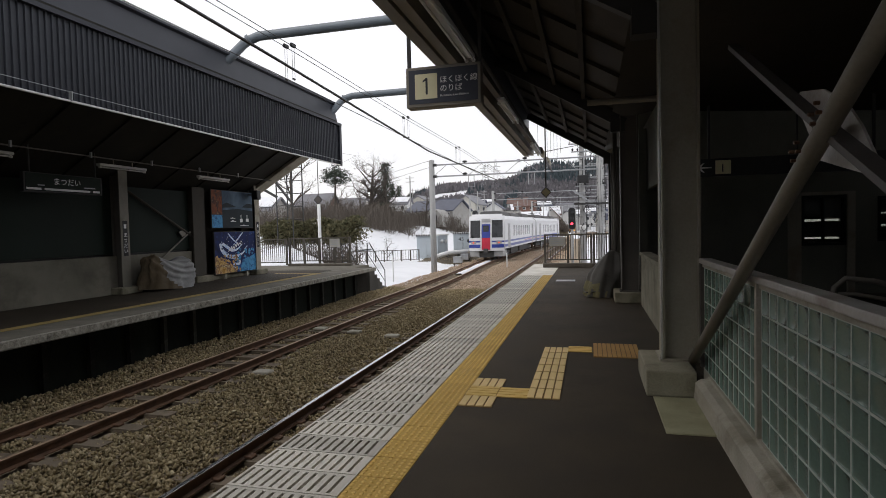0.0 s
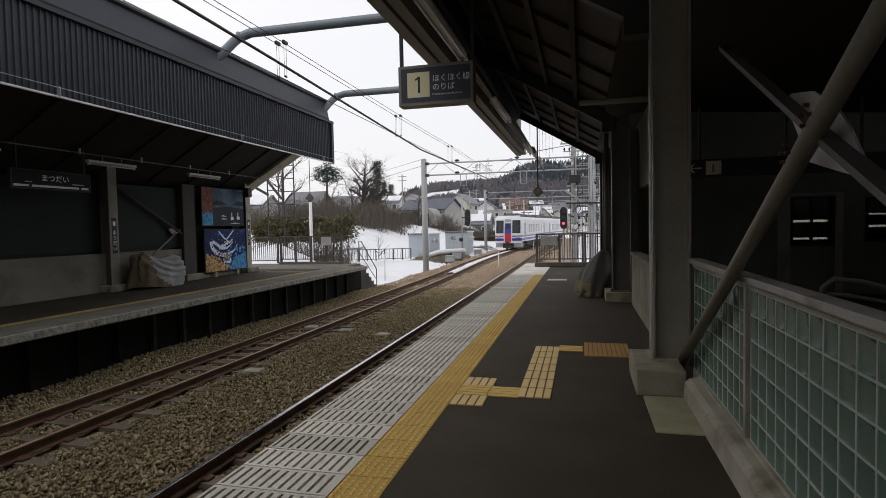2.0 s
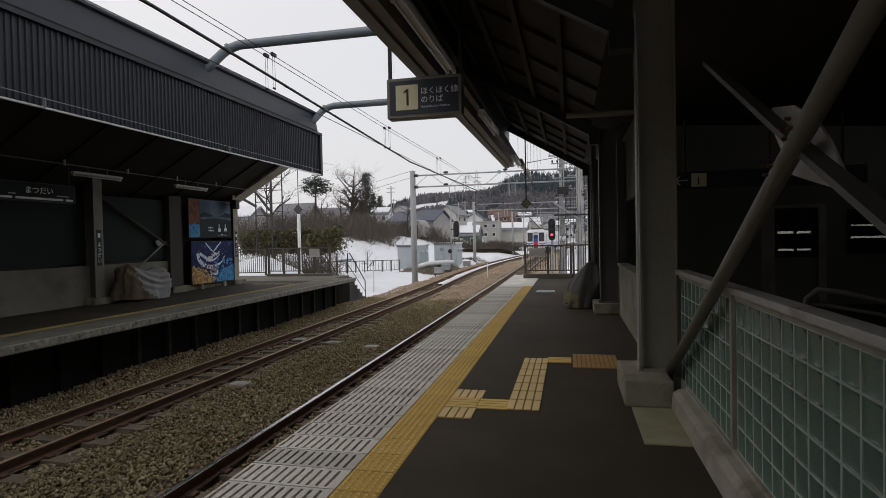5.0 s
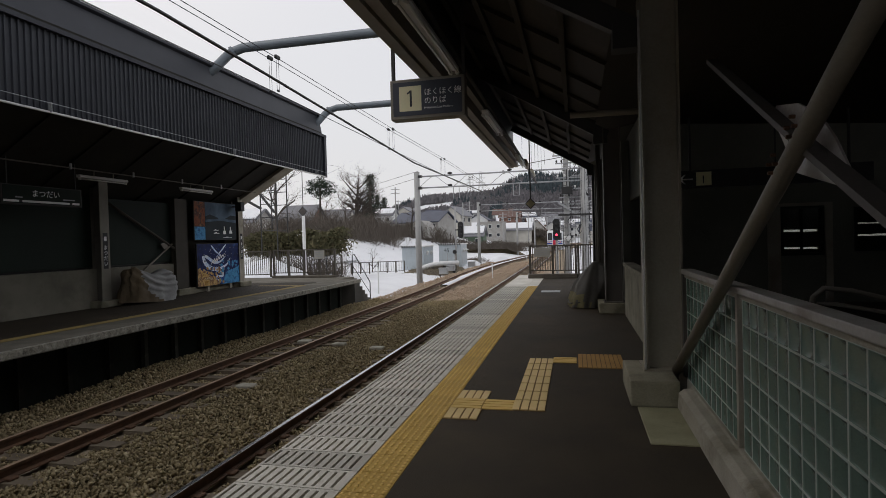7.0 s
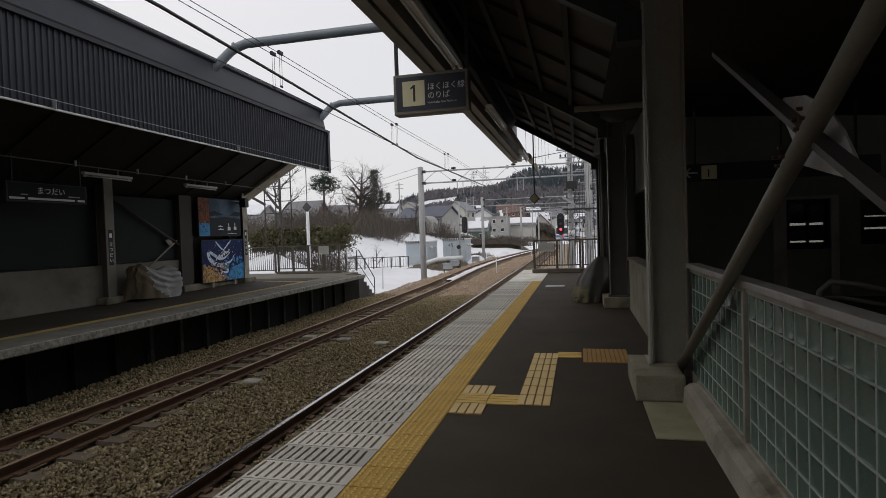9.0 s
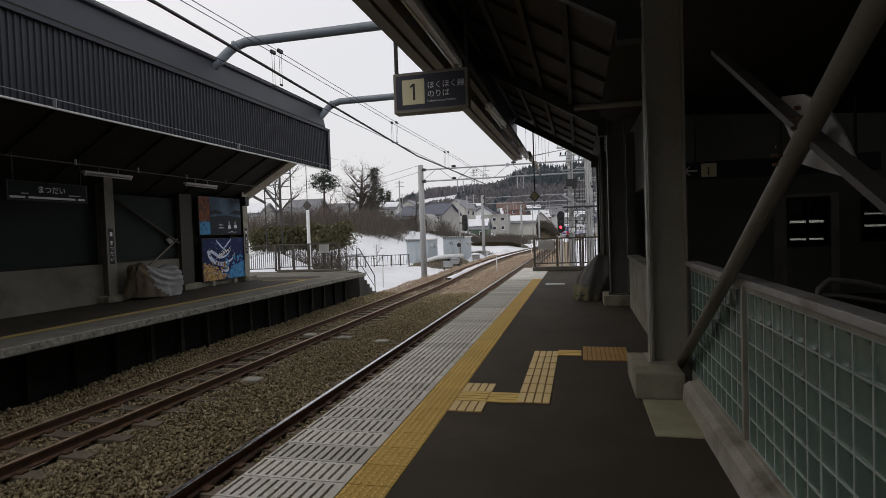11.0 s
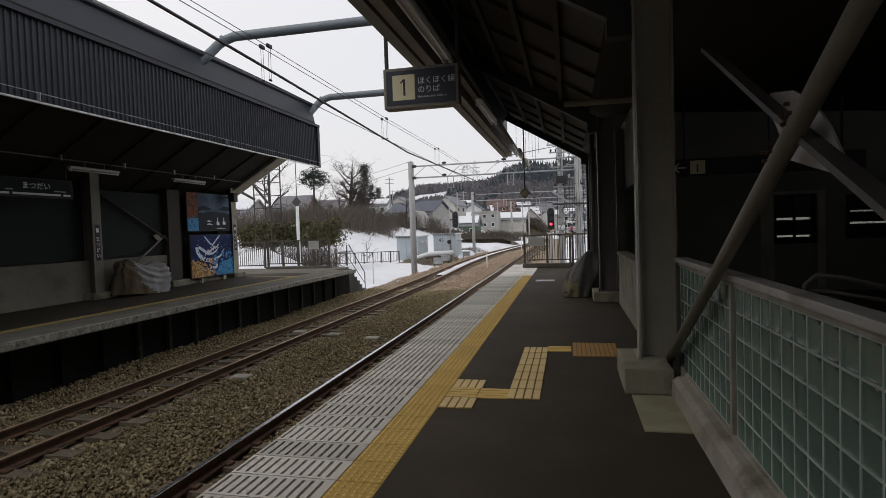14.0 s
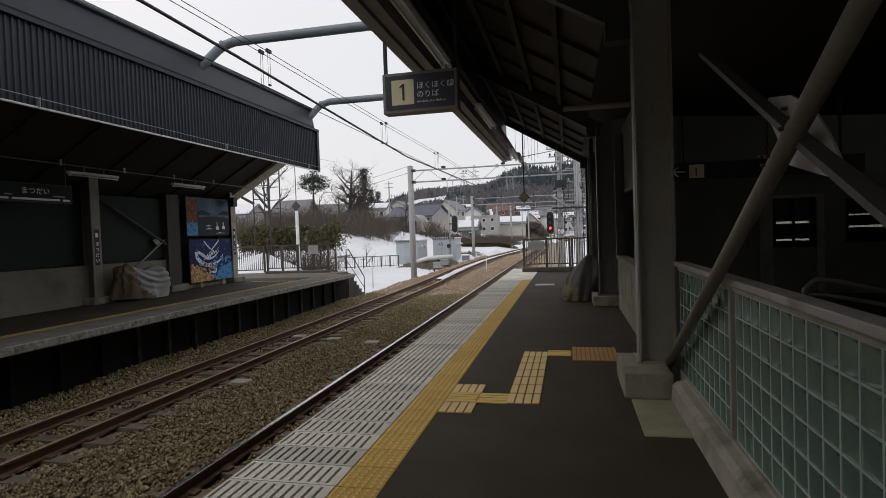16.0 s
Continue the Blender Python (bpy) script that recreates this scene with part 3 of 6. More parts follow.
NAVY = paint("navy_sign_face", (0.035, 0.04, 0.06), (0.03, 0.034, 0.05), 0.4, 2, 40, 0.02)
CREAM = paint("cream_sign_face", (0.82, 0.76, 0.5), (0.76, 0.7, 0.46), 0.45, 2, 40, 0.02)
SIGN_WHITE = paint("white_letters", (0.9, 0.9, 0.89), (0.86, 0.86, 0.86), 0.5, 2, 40, 0)
SIGN_BLACK = paint("black_letters", (0.02, 0.02, 0.022), (0.025, 0.025, 0.025), 0.5, 2, 40, 0)
sign = thing("platform_sign", (-2.04, 6.2, 2.92), "hanging navy blue platform sign with a cream number one panel", "sign")
part("case", bevelled(boxes((0.0, 0.88, 0, 0.16, 0, 0.46)), 0.008, 1), STEEL_GREY, sign)
part("face", boxes((0.035, 0.845, -0.006, 0.0, 0.04, 0.425)), NAVY, sign)
part("number_panel", bevelled(boxes((0.11, 0.375, -0.01, -0.0065, 0.09, 0.375)), 0.003, 1), CREAM, sign)
bm = boxes((0.238, 0.262, -0.014, -0.0105, 0.14, 0.325))
prism(bm, [(0.238, 0.325), (0.238, 0.295), (0.205, 0.28), (0.205, 0.297), (0.225, 0.31)], -0.014, -0.0105)
part("figure", bm, SIGN_BLACK, sign)
lettering("ほくほく線", 0.088, SIGN_WHITE, sign, (0.405, -0.008, 0.262), 0)
lettering("のりば", 0.088, SIGN_WHITE, sign, (0.405, -0.008, 0.165), 0)
lettering("Hokuhoku Line Platform", 0.034, SIGN_WHITE, sign, (0.405, -0.008, 0.105), 0)
for x in (0.02, 0.86):
    part("hanger", boxes((x - 0.018, x + 0.018, 0.06, 0.1, 0.46, 2.2 if x < 0.5 else 1.75)), STEEL_DARK, sign)

station = thing("station_sign", (-11.3, 8.95, 2.5), "dark station name board with white letters and a pale band", "sign")
part("frame", bevelled(boxes((-0.1, 0, 0, 1.92, 0, 0.42)), 0.008, 1), STEEL_DARK, station)
part("face", boxes((0.0, 0.006, 0.04, 1.88, 0.03, 0.4)), GREEN_PANEL, station)
part("band", boxes((0.006, 0.009, 0.05, 1.84, 0.05, 0.095)), WHITE, station)
for y in (0.38, 1.58):
    part("band_mark", boxes((0.009, 0.011, y, y + 0.07, 0.05, 0.095)), SIGN_BLACK, station)
lettering("まつだい", 0.17, SIGN_WHITE, station, (0.0075, 0.66, 0.19), 90)
for y0, y1 in ((0.3, 0.46), (1.42, 1.72)):
    part("small_print", boxes((0.006, 0.008, y0, y1, 0.14, 0.165)), GALV, station)
for y in (0.15, 1.77):
    part("hanger", boxes((-0.06, -0.03, y, y + 0.03, 0.42, 1.05)), STEEL_DARK, station)

arrow = thing("direction_sign", (1.5, 9.0, 2.19), "dark direction sign with an arrow and number one panel", "sign")
part("case", bevelled(boxes((0, 2.6, 0, 0.12, 0, 0.26)), 0.006, 1), SIGN_BLACK, arrow)
part("number_panel", boxes((0.29, 0.5, -0.005, -0.001, 0.03, 0.23)), CREAM, arrow)
lettering("1", 0.17, SIGN_BLACK, arrow, (0.345, -0.007, 0.06), 0)
bm = boxes((0.06, 0.24, -0.006, -0.002, 0.12, 0.14))
prism(bm, [(0.05, 0.13), (0.12, 0.2), (0.145, 0.2), (0.085, 0.13), (0.145, 0.06), (0.12, 0.06)], -0.006, -0.002)
part("arrow", bm, SIGN_WHITE, arrow)
for x in (0.2, 2.3):
    part("hanger", boxes((x, x + 0.03, 0.04, 0.07, 0.26, 1.05)), STEEL_DARK, arrow)


def diamond_sign(at, half, rod, label, post=None):
    ob = thing("diamond_sign", at, label, "sign")
    bm = bmesh.new()
    prism(bm, [(0, -half), (half, 0), (0, half), (-half, 0)], 0, 0.03)
    part("border", bm, SIGN_BLACK, ob)
    bm = bmesh.new()
    h = half * 0.8
    prism(bm, [(0, -h), (h, 0), (0, h), (-h, 0)], -0.008, -0.001)
    part("plate", bm, DIAMOND_DARK if post else DIAMOND, ob)
    part("rod", bar((0, 0.05, -half), (0, 0.05, rod), 0.02), STEEL_DARK, ob)
    if post:
        part("post", bar((0.0, 0.06, -half * 0.9), (0.0, 0.06, post), 0.085), WHITE, ob)
    return ob


DIAMOND_DARK = paint("grey_brown_sign_plate", (0.09, 0.075, 0.066), (0.065, 0.056, 0.05), 0.6, 3, 40, 0.05)
DIAMOND = paint("olive_sign_plate", (0.22, 0.19, 0.1), (0.17, 0.15, 0.09), 0.6, 3, 40, 0.05)
diamond_sign((-1.32, 17.6, 2.55), 0.17, 2.2, "olive diamond shaped track sign hung on a rod")
diamond_sign((-13.45, 26.0, 3.12), 0.25, 2.0, "dark diamond shaped track sign on a white post", -4.3)


# ---- the far platform ----
def far_post(y, label, material, strip=True):
    ob = thing("canopy_post", (-11.8, y, 0), label, "post", "far canopy posts")
    part("concrete_foot", bevelled(boxes((-0.3, 0.12, -0.28, 0.42, 0, 0.18)), 0.02, 1), CONCRETE, ob)
    top = far_z(-11.8)
    part("flange", boxes((0.0, 0.02, -0.14, 0.14, 0.18, top)), material, ob)
    part("web", boxes((-0.25, 0.0, -0.05, 0.05, 0.18, top)), STEEL_BROWN, ob)
    part("flange", boxes((-0.27, -0.25, -0.14, 0.14, 0.18, top)), STEEL_BROWN, ob)
    if strip:
        strip_ob = part("name_strip", boxes((0.021, 0.026, -0.075, 0.075, 1.0, 1.92)), SIGN_BLACK, ob, "black strip with white writing")
        for k, letter in enumerate("まつだい"):
            lettering(letter, 0.13, SIGN_WHITE, strip_ob, (0.027, -0.065, 1.5 - k * 0.14), 90)
        part("writing", boxes((0.0262, 0.028, -0.04, 0.04, 1.72, 1.83)), SIGN_WHITE, strip_ob)
    return ob


# post grey lowered to carry the canopy's shade; the brown stains are its own
FAR_POST = paint("shaded_far_post", (0.26, 0.24, 0.2), (0.18, 0.165, 0.135), 0.6, 2, 50, 0.1, stain=(0.12, 0.085, 0.05), stain_amount=0.5)
far_post(5.5, "grey steel canopy post with a name strip", FAR_POST)
far_post(11.98, "grey steel canopy post with a black name strip", FAR_POST)
far_post(18.0, "pale steel canopy post at the platform end", LIGHT_CONCRETE)
ob = thing("wide_column", (-12.15, 15.05, 0), "broad brown steel column beside the posters", "column")
part("concrete_foot", bevelled(boxes((-0.25, 0.35, -0.35, 0.45, 0, 0.2)), 0.02, 1), CONCRETE, ob)
part("shaft", bevelled(boxes((-0.2, 0.22, -0.28, 0.28, 0.2, 3.0)), 0.01, 1), DARK_BROWN_STEEL, ob)
part("shaft", bevelled(boxes((-0.2, 0.1, 2.35, 2.9, 0, 2.9)), 0.01, 1), DARK_BROWN_STEEL, ob)
fb = thing("wall_brace", (-12.0, 14.3, 1.55), "thin pale steel bracing rods meeting at a plate", "cross brace")
part("rod", bar((0, -2.3, 1.35), (0, 0.5, -0.1), 0.04), DARK_BROWN_STEEL, fb)
part("rod", bar((0, -1.7, -1.25), (0, 0.4, 0.05), 0.025), STEEL_GREY, fb)
part("gusset_plate", prism(bmesh.new(), [(0.16, 0.13), (-0.1, 0.05), (0.05, -0.1), (0.2, -0.05)], -0.012, 0.012, "x"), STEEL_GREY, fb)
bm = bmesh.new()
prism(bm, [(-12.6, far_z(-12.6) - 0.12), (-8.6, far_z(-8.6) - 0.12), (-8.6, far_z(-8.6) + 0.2), (-12.6, far_z(-12.6) + 0.2)], CANOPY_END + 0.002, CANOPY_END + 0.05)
solid("trim_gable_far", bm, LIGHT_CONCRETE, "pale board along the end of the opposite canopy", kind="structure")
sp = thing("loudspeaker", (-11.5, 17.55, 3.0), "small black box loudspeaker on the end post", "loudspeaker")
part("case", bevelled(boxes((-0.12, 0.12, -0.12, 0.12, -0.3, 0.02)), 0.02, 1), SIGN_BLACK, sp)
part("bracket", boxes((-0.3, -0.12, -0.02, 0.02, -0.16, -0.1)), GALV, sp)


# posters
def blot_paint(name, colours, scale, seed):
    m = bpy.data.materials.new(name)
    m.use_nodes = True
    n, l = m.node_tree.nodes, m.node_tree.links
    tc, mp, tx, cr = n.new("ShaderNodeTexCoord"), n.new("ShaderNodeMapping"), n.new("ShaderNodeTexNoise"), n.new("ShaderNodeValToRGB")
    mp.inputs["Location"].default_value = (seed, seed * 2, seed * 3)
    tx.inputs["Scale"].default_value, tx.inputs["Detail"].default_value, tx.inputs["Distortion"].default_value = scale, 4, 0.8
    cr.color_ramp.elements[0].position, cr.color_ramp.elements[1].position = 0.32, 0.7
    while len(cr.color_ramp.elements) < len(colours):
        cr.color_ramp.elements.new(0.5)
    for i, c in enumerate(colours):
        cr.color_ramp.elements[i].position, cr.color_ramp.elements[i].color = 0.3 + 0.4 * i / (len(colours) - 1), (*c, 1)
    l.new(tc.outputs["Object"], mp.inputs[0])
    l.new(mp.outputs[0], tx.inputs["Vector"])
    l.new(tx.outputs[0], cr.inputs[0])
    bs = n["Principled BSDF"]
    l.new(cr.outputs[0], bs.inputs["Base Color"])
    bs.inputs["Roughness"].default_value, bs.inputs["Specular IOR Level"].default_value = 0.5, 0.15
    return m


def patch(bm, pts, x0, x1):
    return prism(bm, pts, x0, x1, "x")


P_SKY = blot_paint("poster_lake", [(0.035, 0.06, 0.1), (0.08, 0.13, 0.19), (0.14, 0.21, 0.29)], 1.5, 1)
P_WARM = blot_paint("poster_autumn", [(0.16, 0.04, 0.02), (0.3, 0.09, 0.03), (0.07, 0.03, 0.025), (0.36, 0.18, 0.08)], 5, 2)
P_NIGHT = blot_paint("poster_night", [(0.006, 0.01, 0.055), (0.012, 0.03, 0.14), (0.008, 0.016, 0.08), (0.03, 0.1, 0.36)], 2.5, 3)
P_SWIRL = blot_paint("poster_swirl", [(0.35, 0.52, 0.85), (0.85, 0.92, 1.0), (0.2, 0.4, 0.85)], 6, 4)
P_GOLD = blot_paint("poster_gold", [(0.4, 0.2, 0.04), (0.75, 0.5, 0.2), (0.2, 0.08, 0.05), (0.8, 0.65, 0.4)], 6, 5)
P_TEAL = blot_paint("poster_teal", [(0.02, 0.12, 0.35), (0.1, 0.4, 0.7), (0.02, 0.08, 0.25)], 7, 6)
poster = thing("poster", (-11.82, 15.5, 1.7), "framed poster of a grey blue lake with an orange strip", "poster", "platform posters")
part("board", bevelled(boxes((-0.06, 0, 0, 2.28, 0, 1.27)), 0.008, 1), STEEL_DARK, poster)
part("lake_picture", boxes((0, 0.004, 0.56, 2.26, 0.02, 1.25)), P_SKY, poster)
part("autumn_picture", boxes((0, 0.004, 0.02, 0.55, 0.45, 1.25)), P_WARM, poster)
part("shore_picture", boxes((0, 0.004, 0.02, 0.55, 0.02, 0.44)), P_TEAL, poster)
bm = patch(bmesh.new(), [(0.56, 0.78), (0.8, 0.86), (1.05, 0.8), (1.3, 0.74), (1.0, 0.7), (0.56, 0.68)], 0.0045, 0.006)
patch(bm, [(1.6, 0.72), (1.95, 0.86), (2.26, 0.84), (2.26, 0.7)], 0.0045, 0.006)
patch(bm, [(0.56, 0.02), (2.26, 0.02), (2.26, 0.6), (1.4, 0.66), (0.56, 0.6)], 0.0045, 0.0055)
part("hillside", bm, paint("poster_hills", (0.012, 0.02, 0.026), (0.02, 0.032, 0.04), 0.5, 2, 20, 0, spec=0.15), poster)
for y, z, w2, h2 in ((1.5, 0.2, 0.16, 0.26), (1.85, 0.22, 0.16, 0.24), (0.98, 0.22, 0.3, 0.05), (0.98, 0.32, 0.26, 0.05), (1.5, 0.08, 0.5, 0.03)):
    part("writing", boxes((0.006, 0.0075, y, y + w2, z, z + h2 * 0.45), (0.006, 0.0075, y + w2 * 0.3, y + w2 * 0.55, z + h2 * 0.45, z + h2)), SIGN_WHITE, poster)
poster = thing("poster", (-11.82, 15.58, 0.17), "framed deep blue poster with a pale swirl and gold corner", "poster", "platform posters")
part("board", bevelled(boxes((-0.06, 0, 0, 2.3, 0, 1.42)), 0.008, 1), STEEL_DARK, poster)
part("night_picture", boxes((0, 0.004, 0.02, 2.28, 0.02, 1.4)), P_NIGHT, poster)
part("gold_picture", patch(bmesh.new(), [(0.02, 0.02), (1.15, 0.02), (0.95, 0.28), (0.6, 0.36), (0.3, 0.52), (0.02, 0.6)], 0.0045, 0.006), P_GOLD, poster)
part("town_picture", patch(bmesh.new(), [(1.3, 0.02), (2.28, 0.02), (2.28, 0.62), (1.9, 0.5), (1.5, 0.42)], 0.0045, 0.006), P_TEAL, poster)


def ribbon(bm, pts, w0, w1, x, n=22):
    """A flat painted stroke that bends through its points and tapers from w0 to w1."""
    m = len(pts) - 1
    at = []
    for k in range(n + 1):
        u = k / n * m
        i = min(int(u), m - 1)
        p = [pts[max(0, min(m, i + d))] for d in (-1, 0, 1, 2)]
        f = u - i
        at.append([0.5 * (2 * p[1][c] + (p[2][c] - p[0][c]) * f + (2 * p[0][c] - 5 * p[1][c] + 4 * p[2][c] - p[3][c]) * f * f + (3 * p[1][c] - p[0][c] - 3 * p[2][c] + p[3][c]) * f ** 3) for c in (0, 1)])
    prev = None
    for k in range(n + 1):
        a, b = at[max(0, k - 1)], at[min(n, k + 1)]
        d = math.hypot(b[0] - a[0], b[1] - a[1]) or 1
        w = (w0 + (w1 - w0) * k / n) * (0.35 + 0.65 * math.sin(math.pi * min(1, 0.12 + k / n * 0.85)))
        ny, nz = -(b[1] - a[1]) / d * w, (b[0] - a[0]) / d * w
        row = [bm.verts.new((x, at[k][0] + ny, at[k][1] + nz)), bm.verts.new((x, at[k][0] - ny, at[k][1] - nz))]
        if prev:
            bm.faces.new((prev[0], prev[1], row[1], row[0]))
        prev = row
    return bm


for pts, w0, w1 in (([(0.3, 1.02), (0.4, 0.78), (0.7, 0.6), (1.1, 0.55), (1.55, 0.68), (1.75, 0.9)], 0.1, 0.03), ([(0.34, 1.05), (0.6, 0.92), (0.9, 0.78), (1.2, 0.8), (1.5, 0.98)], 0.07, 0.03), ([(0.72, 1.36), (0.98, 1.14), (1.28, 0.96)], 0.03, 0.035), ([(1.55, 1.38), (1.25, 1.15), (0.98, 0.94)], 0.035, 0.02), ([(0.95, 0.5), (1.3, 0.42), (1.3, 0.3), (1.0, 0.3), (0.98, 0.2), (1.25, 0.14)], 0.05, 0.03)):
    part("swirl", ribbon(bmesh.new(), pts, w0, w1, 0.0068), P_SWIRL, poster)
rnd = random.Random(12)
for material, n, y0, y1, z0, z1, s in ((P_SWIRL, 26, 0.3, 1.9, 0.5, 1.25, 0.014), (P_GOLD, 50, 0.05, 1.4, 0.05, 0.6, 0.05), (P_TEAL, 30, 1.2, 2.25, 0.1, 0.8, 0.06), (SIGN_WHITE, 26, 0.3, 2.2, 0.5, 1.35, 0.008), (P_NIGHT, 18, 0.3, 1.6, 0.5, 1.1, 0.03)):
    bm = bmesh.new()
    for k in range(n):
        y, z, a = rnd.uniform(y0, y1), rnd.uniform(z0, z1), rnd.uniform(0, 3)
        q = [(y + s * rnd.uniform(0.6, 1.5) * math.cos(a + b), z + s * rnd.uniform(0.6, 1.5) * math.sin(a + b)) for b in (0, 1.3, 2.6, 3.9, 5.1)]
        f = bm.faces.new([bm.verts.new((0.0082 + 0.0002 * (k % 5), p, r)) for p, r in q])
    tagged(part("speckle", bm, material, poster), kind="stuff")
script = [(0.72 + 0.055 * k, 0.74 + 0.02 * k + (0.1 if k % 2 else -0.02) * (1 - 0.25 * (k % 3))) for k in range(15)]
part("writing", ribbon(bmesh.new(), script, 0.026, 0.022, 0.0095, 90), SIGN_WHITE, poster)
for y in (0.5, 1.7):
    part("foot", boxes((-0.05, 0.01, y, y + 0.1, -0.165, 0)), LIGHT_CONCRETE, poster)
solid("poster_plinth", bevelled(boxes((-12.3, -11.95, 15.55, 17.7, 0.003, 0.14)), 0.02, 1), CONCRETE, "low concrete plinth under the posters", "plinth")


# things under covers
def covered(at, size, folds, label, colours, patch_colour, seed, low, toward, turn=0, tent=0.55, lean=(0, 0), sag=0.0, cone=2.4):
    """A tarpaulin draped over a machine: a sagging hood with folds down to the floor."""
    rnd = random.Random(seed)
    sx, sy, sz = size
    bm = bmesh.new()
    nu, nv = 72, 22
    rings = []
    for j in range(nv + 1):
        v = j / nv
        ring = []
        for i in range(nu):
            a = 2 * math.pi * i / nu
            top = sz * (0.92 + min(1, 1.5 * v) * (0.06 * math.cos(2 * a + seed) + 0.08 * math.sin(a + seed)))
            ca, sa = math.cos(a), math.sin(a)
            rr = 1 / max(abs(ca), abs(sa)) ** 0.55
            prof = 0.06 + 0.9 * min(1, v * 1.75) ** tent + 0.07 * v * v
            fold = 1 + 0.17 * min(1, 1.3 * v) * (0.55 - abs(math.sin(folds * 0.5 * a + 1.5 * math.sin(a * 3 + seed) + 2.2 * v))) + 0.05 * v * math.sin(2 * folds * a + seed - 4 * v) + 0.16 * noise.noise(Vector((ca * 1.6, sa * 1.6, v * 2.2 + seed)))
            z = top * (1 - v ** cone * 0.985) + (0.12 * noise.noise(Vector((ca * 1.8 * v, sa * 1.8 * v, seed))) + 0.06 * noise.noise(Vector((ca * 5 * v, sa * 5 * v, seed)))) * (1 - v)
            x, y = sx * 0.5 * ca * rr * prof * fold, sy * 0.5 * sa * rr * prof * fold
            if sag:
                # two peaks with the cloth hanging in swags between them
                z -= sag * (1 - min(1, abs(y) / (0.36 * sy)) ** 1.5) * (1 - v ** 3) + 0.12 * sz * y / sy
                d = math.hypot(y - 0.3 * sy, (z - 1.25 * sz) * 1.5)
                x += 0.06 * math.sin(26 * d) * v * (1 - v) * 3 * (1 if x > 0 else 0)
            z = max(0.005, z)
            ring.append(bm.verts.new((x + lean[0] * z / sz, y + lean[1] * z / sz, z)))
        rings.append(ring)
    for a, b in zip(rings, rings[1:]):
        for k in range(nu):
            bm.faces.new((a[k], b[k], b[(k + 1) % nu], a[(k + 1) % nu])).smooth = True
    bm.faces.new(rings[0][::-1])
    bm.normal_update()
    for f in bm.faces:
        c = f.calc_center_median()
        side = f.normal.dot(Vector(toward)) + 0.3 * noise.noise(c * 4)
        if sag:
            f.material_index = 1 if c.y < (-0.34 + 0.42 * (1 - c.z / sz) ** 2) * sy + 0.16 * noise.noise(Vector((c.x, c.y, c.z * 2.5))) else 0
        else:
            f.material_index = 1 if side > 0.42 and c.z < sz * low else 0
    ob = thing("covered_machine", at, label, "covered machine", turn=turn)
    part("tarpaulin", bm, [paint("tarpaulin", colours[0], colours[1], 0.6, 2.5, 30, 0.4, stain=tuple(c * 0.55 for c in colours[1]), stain_amount=0.5), paint("faded_tarpaulin", patch_colour, tuple(c * 0.6 for c in patch_colour), 0.7, 2.5, 30, 0.4)], ob)
    bm = bmesh.new()
    pts = [(sx * 0.52 * math.cos(a) / max(abs(math.cos(a)), abs(math.sin(a))) ** 0.5, sy * 0.52 * math.sin(a) / max(abs(math.cos(a)), abs(math.sin(a))) ** 0.5, sz * 0.12 + 0.02 * math.sin(3 * a)) for a in [2 * math.pi * k / 24 for k in range(25)]]
    if not sag:
        part("tie_rope", tube(bm, pts, 0.012, 5, False), STEEL_DARK, ob)
    return ob


covered((-11.55, 13.12, 0.003), (0.75, 1.72, 1.04), 9, "grey and brown tarpaulin draped over a machine by the wall", ((0.36, 0.36, 0.35), (0.24, 0.24, 0.235)), (0.17, 0.125, 0.075), 3, 1.0, (0.15, -0.99, 0), tent=0.5, sag=0.2)
covered((0.22, 12.35, 0), (0.74, 0.9, 1.03), 6, "dark brown tarpaulin draped over a machine by the column", ((0.085, 0.08, 0.072), (0.055, 0.052, 0.046)), (0.16, 0.14, 0.07), 8, 0.3, (-0.85, -0.3, 0), tent=1.0, lean=(0.24, 0.1), cone=1.5)


# railings
def railing(name, p0, p1, height, gaps, posts, label, base=0.2, notice=None, material=None, kerb=True):
    material = material or RAILING_PAINT
    p0, p1 = Vector(p0), Vector(p1)
    d = p1 - p0
    length = d.length
    ob = thing(name, p0, label, "railing", "railings", turn=math.degrees(math.atan2(d.y, d.x)))
    if kerb:
        part("kerb", bevelled(boxes((-0.08, length + 0.08, -0.12, 0.12, 0, base)), 0.015, 1), KERB, ob)
    part("top_rail", boxes((-0.04, length + 0.04, -0.03, 0.03, height - 0.05, height)), material, ob)
    part("bottom_rail", boxes((0, length, -0.02, 0.02, base + 0.1, base + 0.14)), material, ob)
    for k in range(posts):
        x = length * k / (posts - 1)
        part("post", boxes((x - 0.04, x + 0.04, -0.04, 0.04, base, height - 0.05)), material, ob)
    baluster = mesh_of("baluster", boxes((-0.011, 0.011, -0.011, 0.011, base + 0.14, height - 0.05)), material)
    for k in range(1, gaps):
        piece("baluster", baluster, ob, (length * k / gaps, 0, 0))
    if notice:
        board = part("notice_board", boxes((notice[0], notice[1], -0.06, -0.04, notice[2], notice[3])), NOTICE, ob, "faded white notice board")
        for k in range(3):
            z = notice[2] + (notice[3] - notice[2]) * (0.25 + 0.22 * k)
            part("writing", boxes((notice[0] + 0.06, notice[1] - 0.08, -0.062, -0.0605, z, z + 0.025)), GALV, board)
    return ob


KERB = paint("brown_stained_kerb", (0.16, 0.14, 0.115), (0.1, 0.088, 0.072), 0.9, 3, 60, 0.3)
NOTICE = paint("faded_notice", (0.42, 0.41, 0.37), (0.34, 0.33, 0.3), 0.6, 3, 40, 0.03)
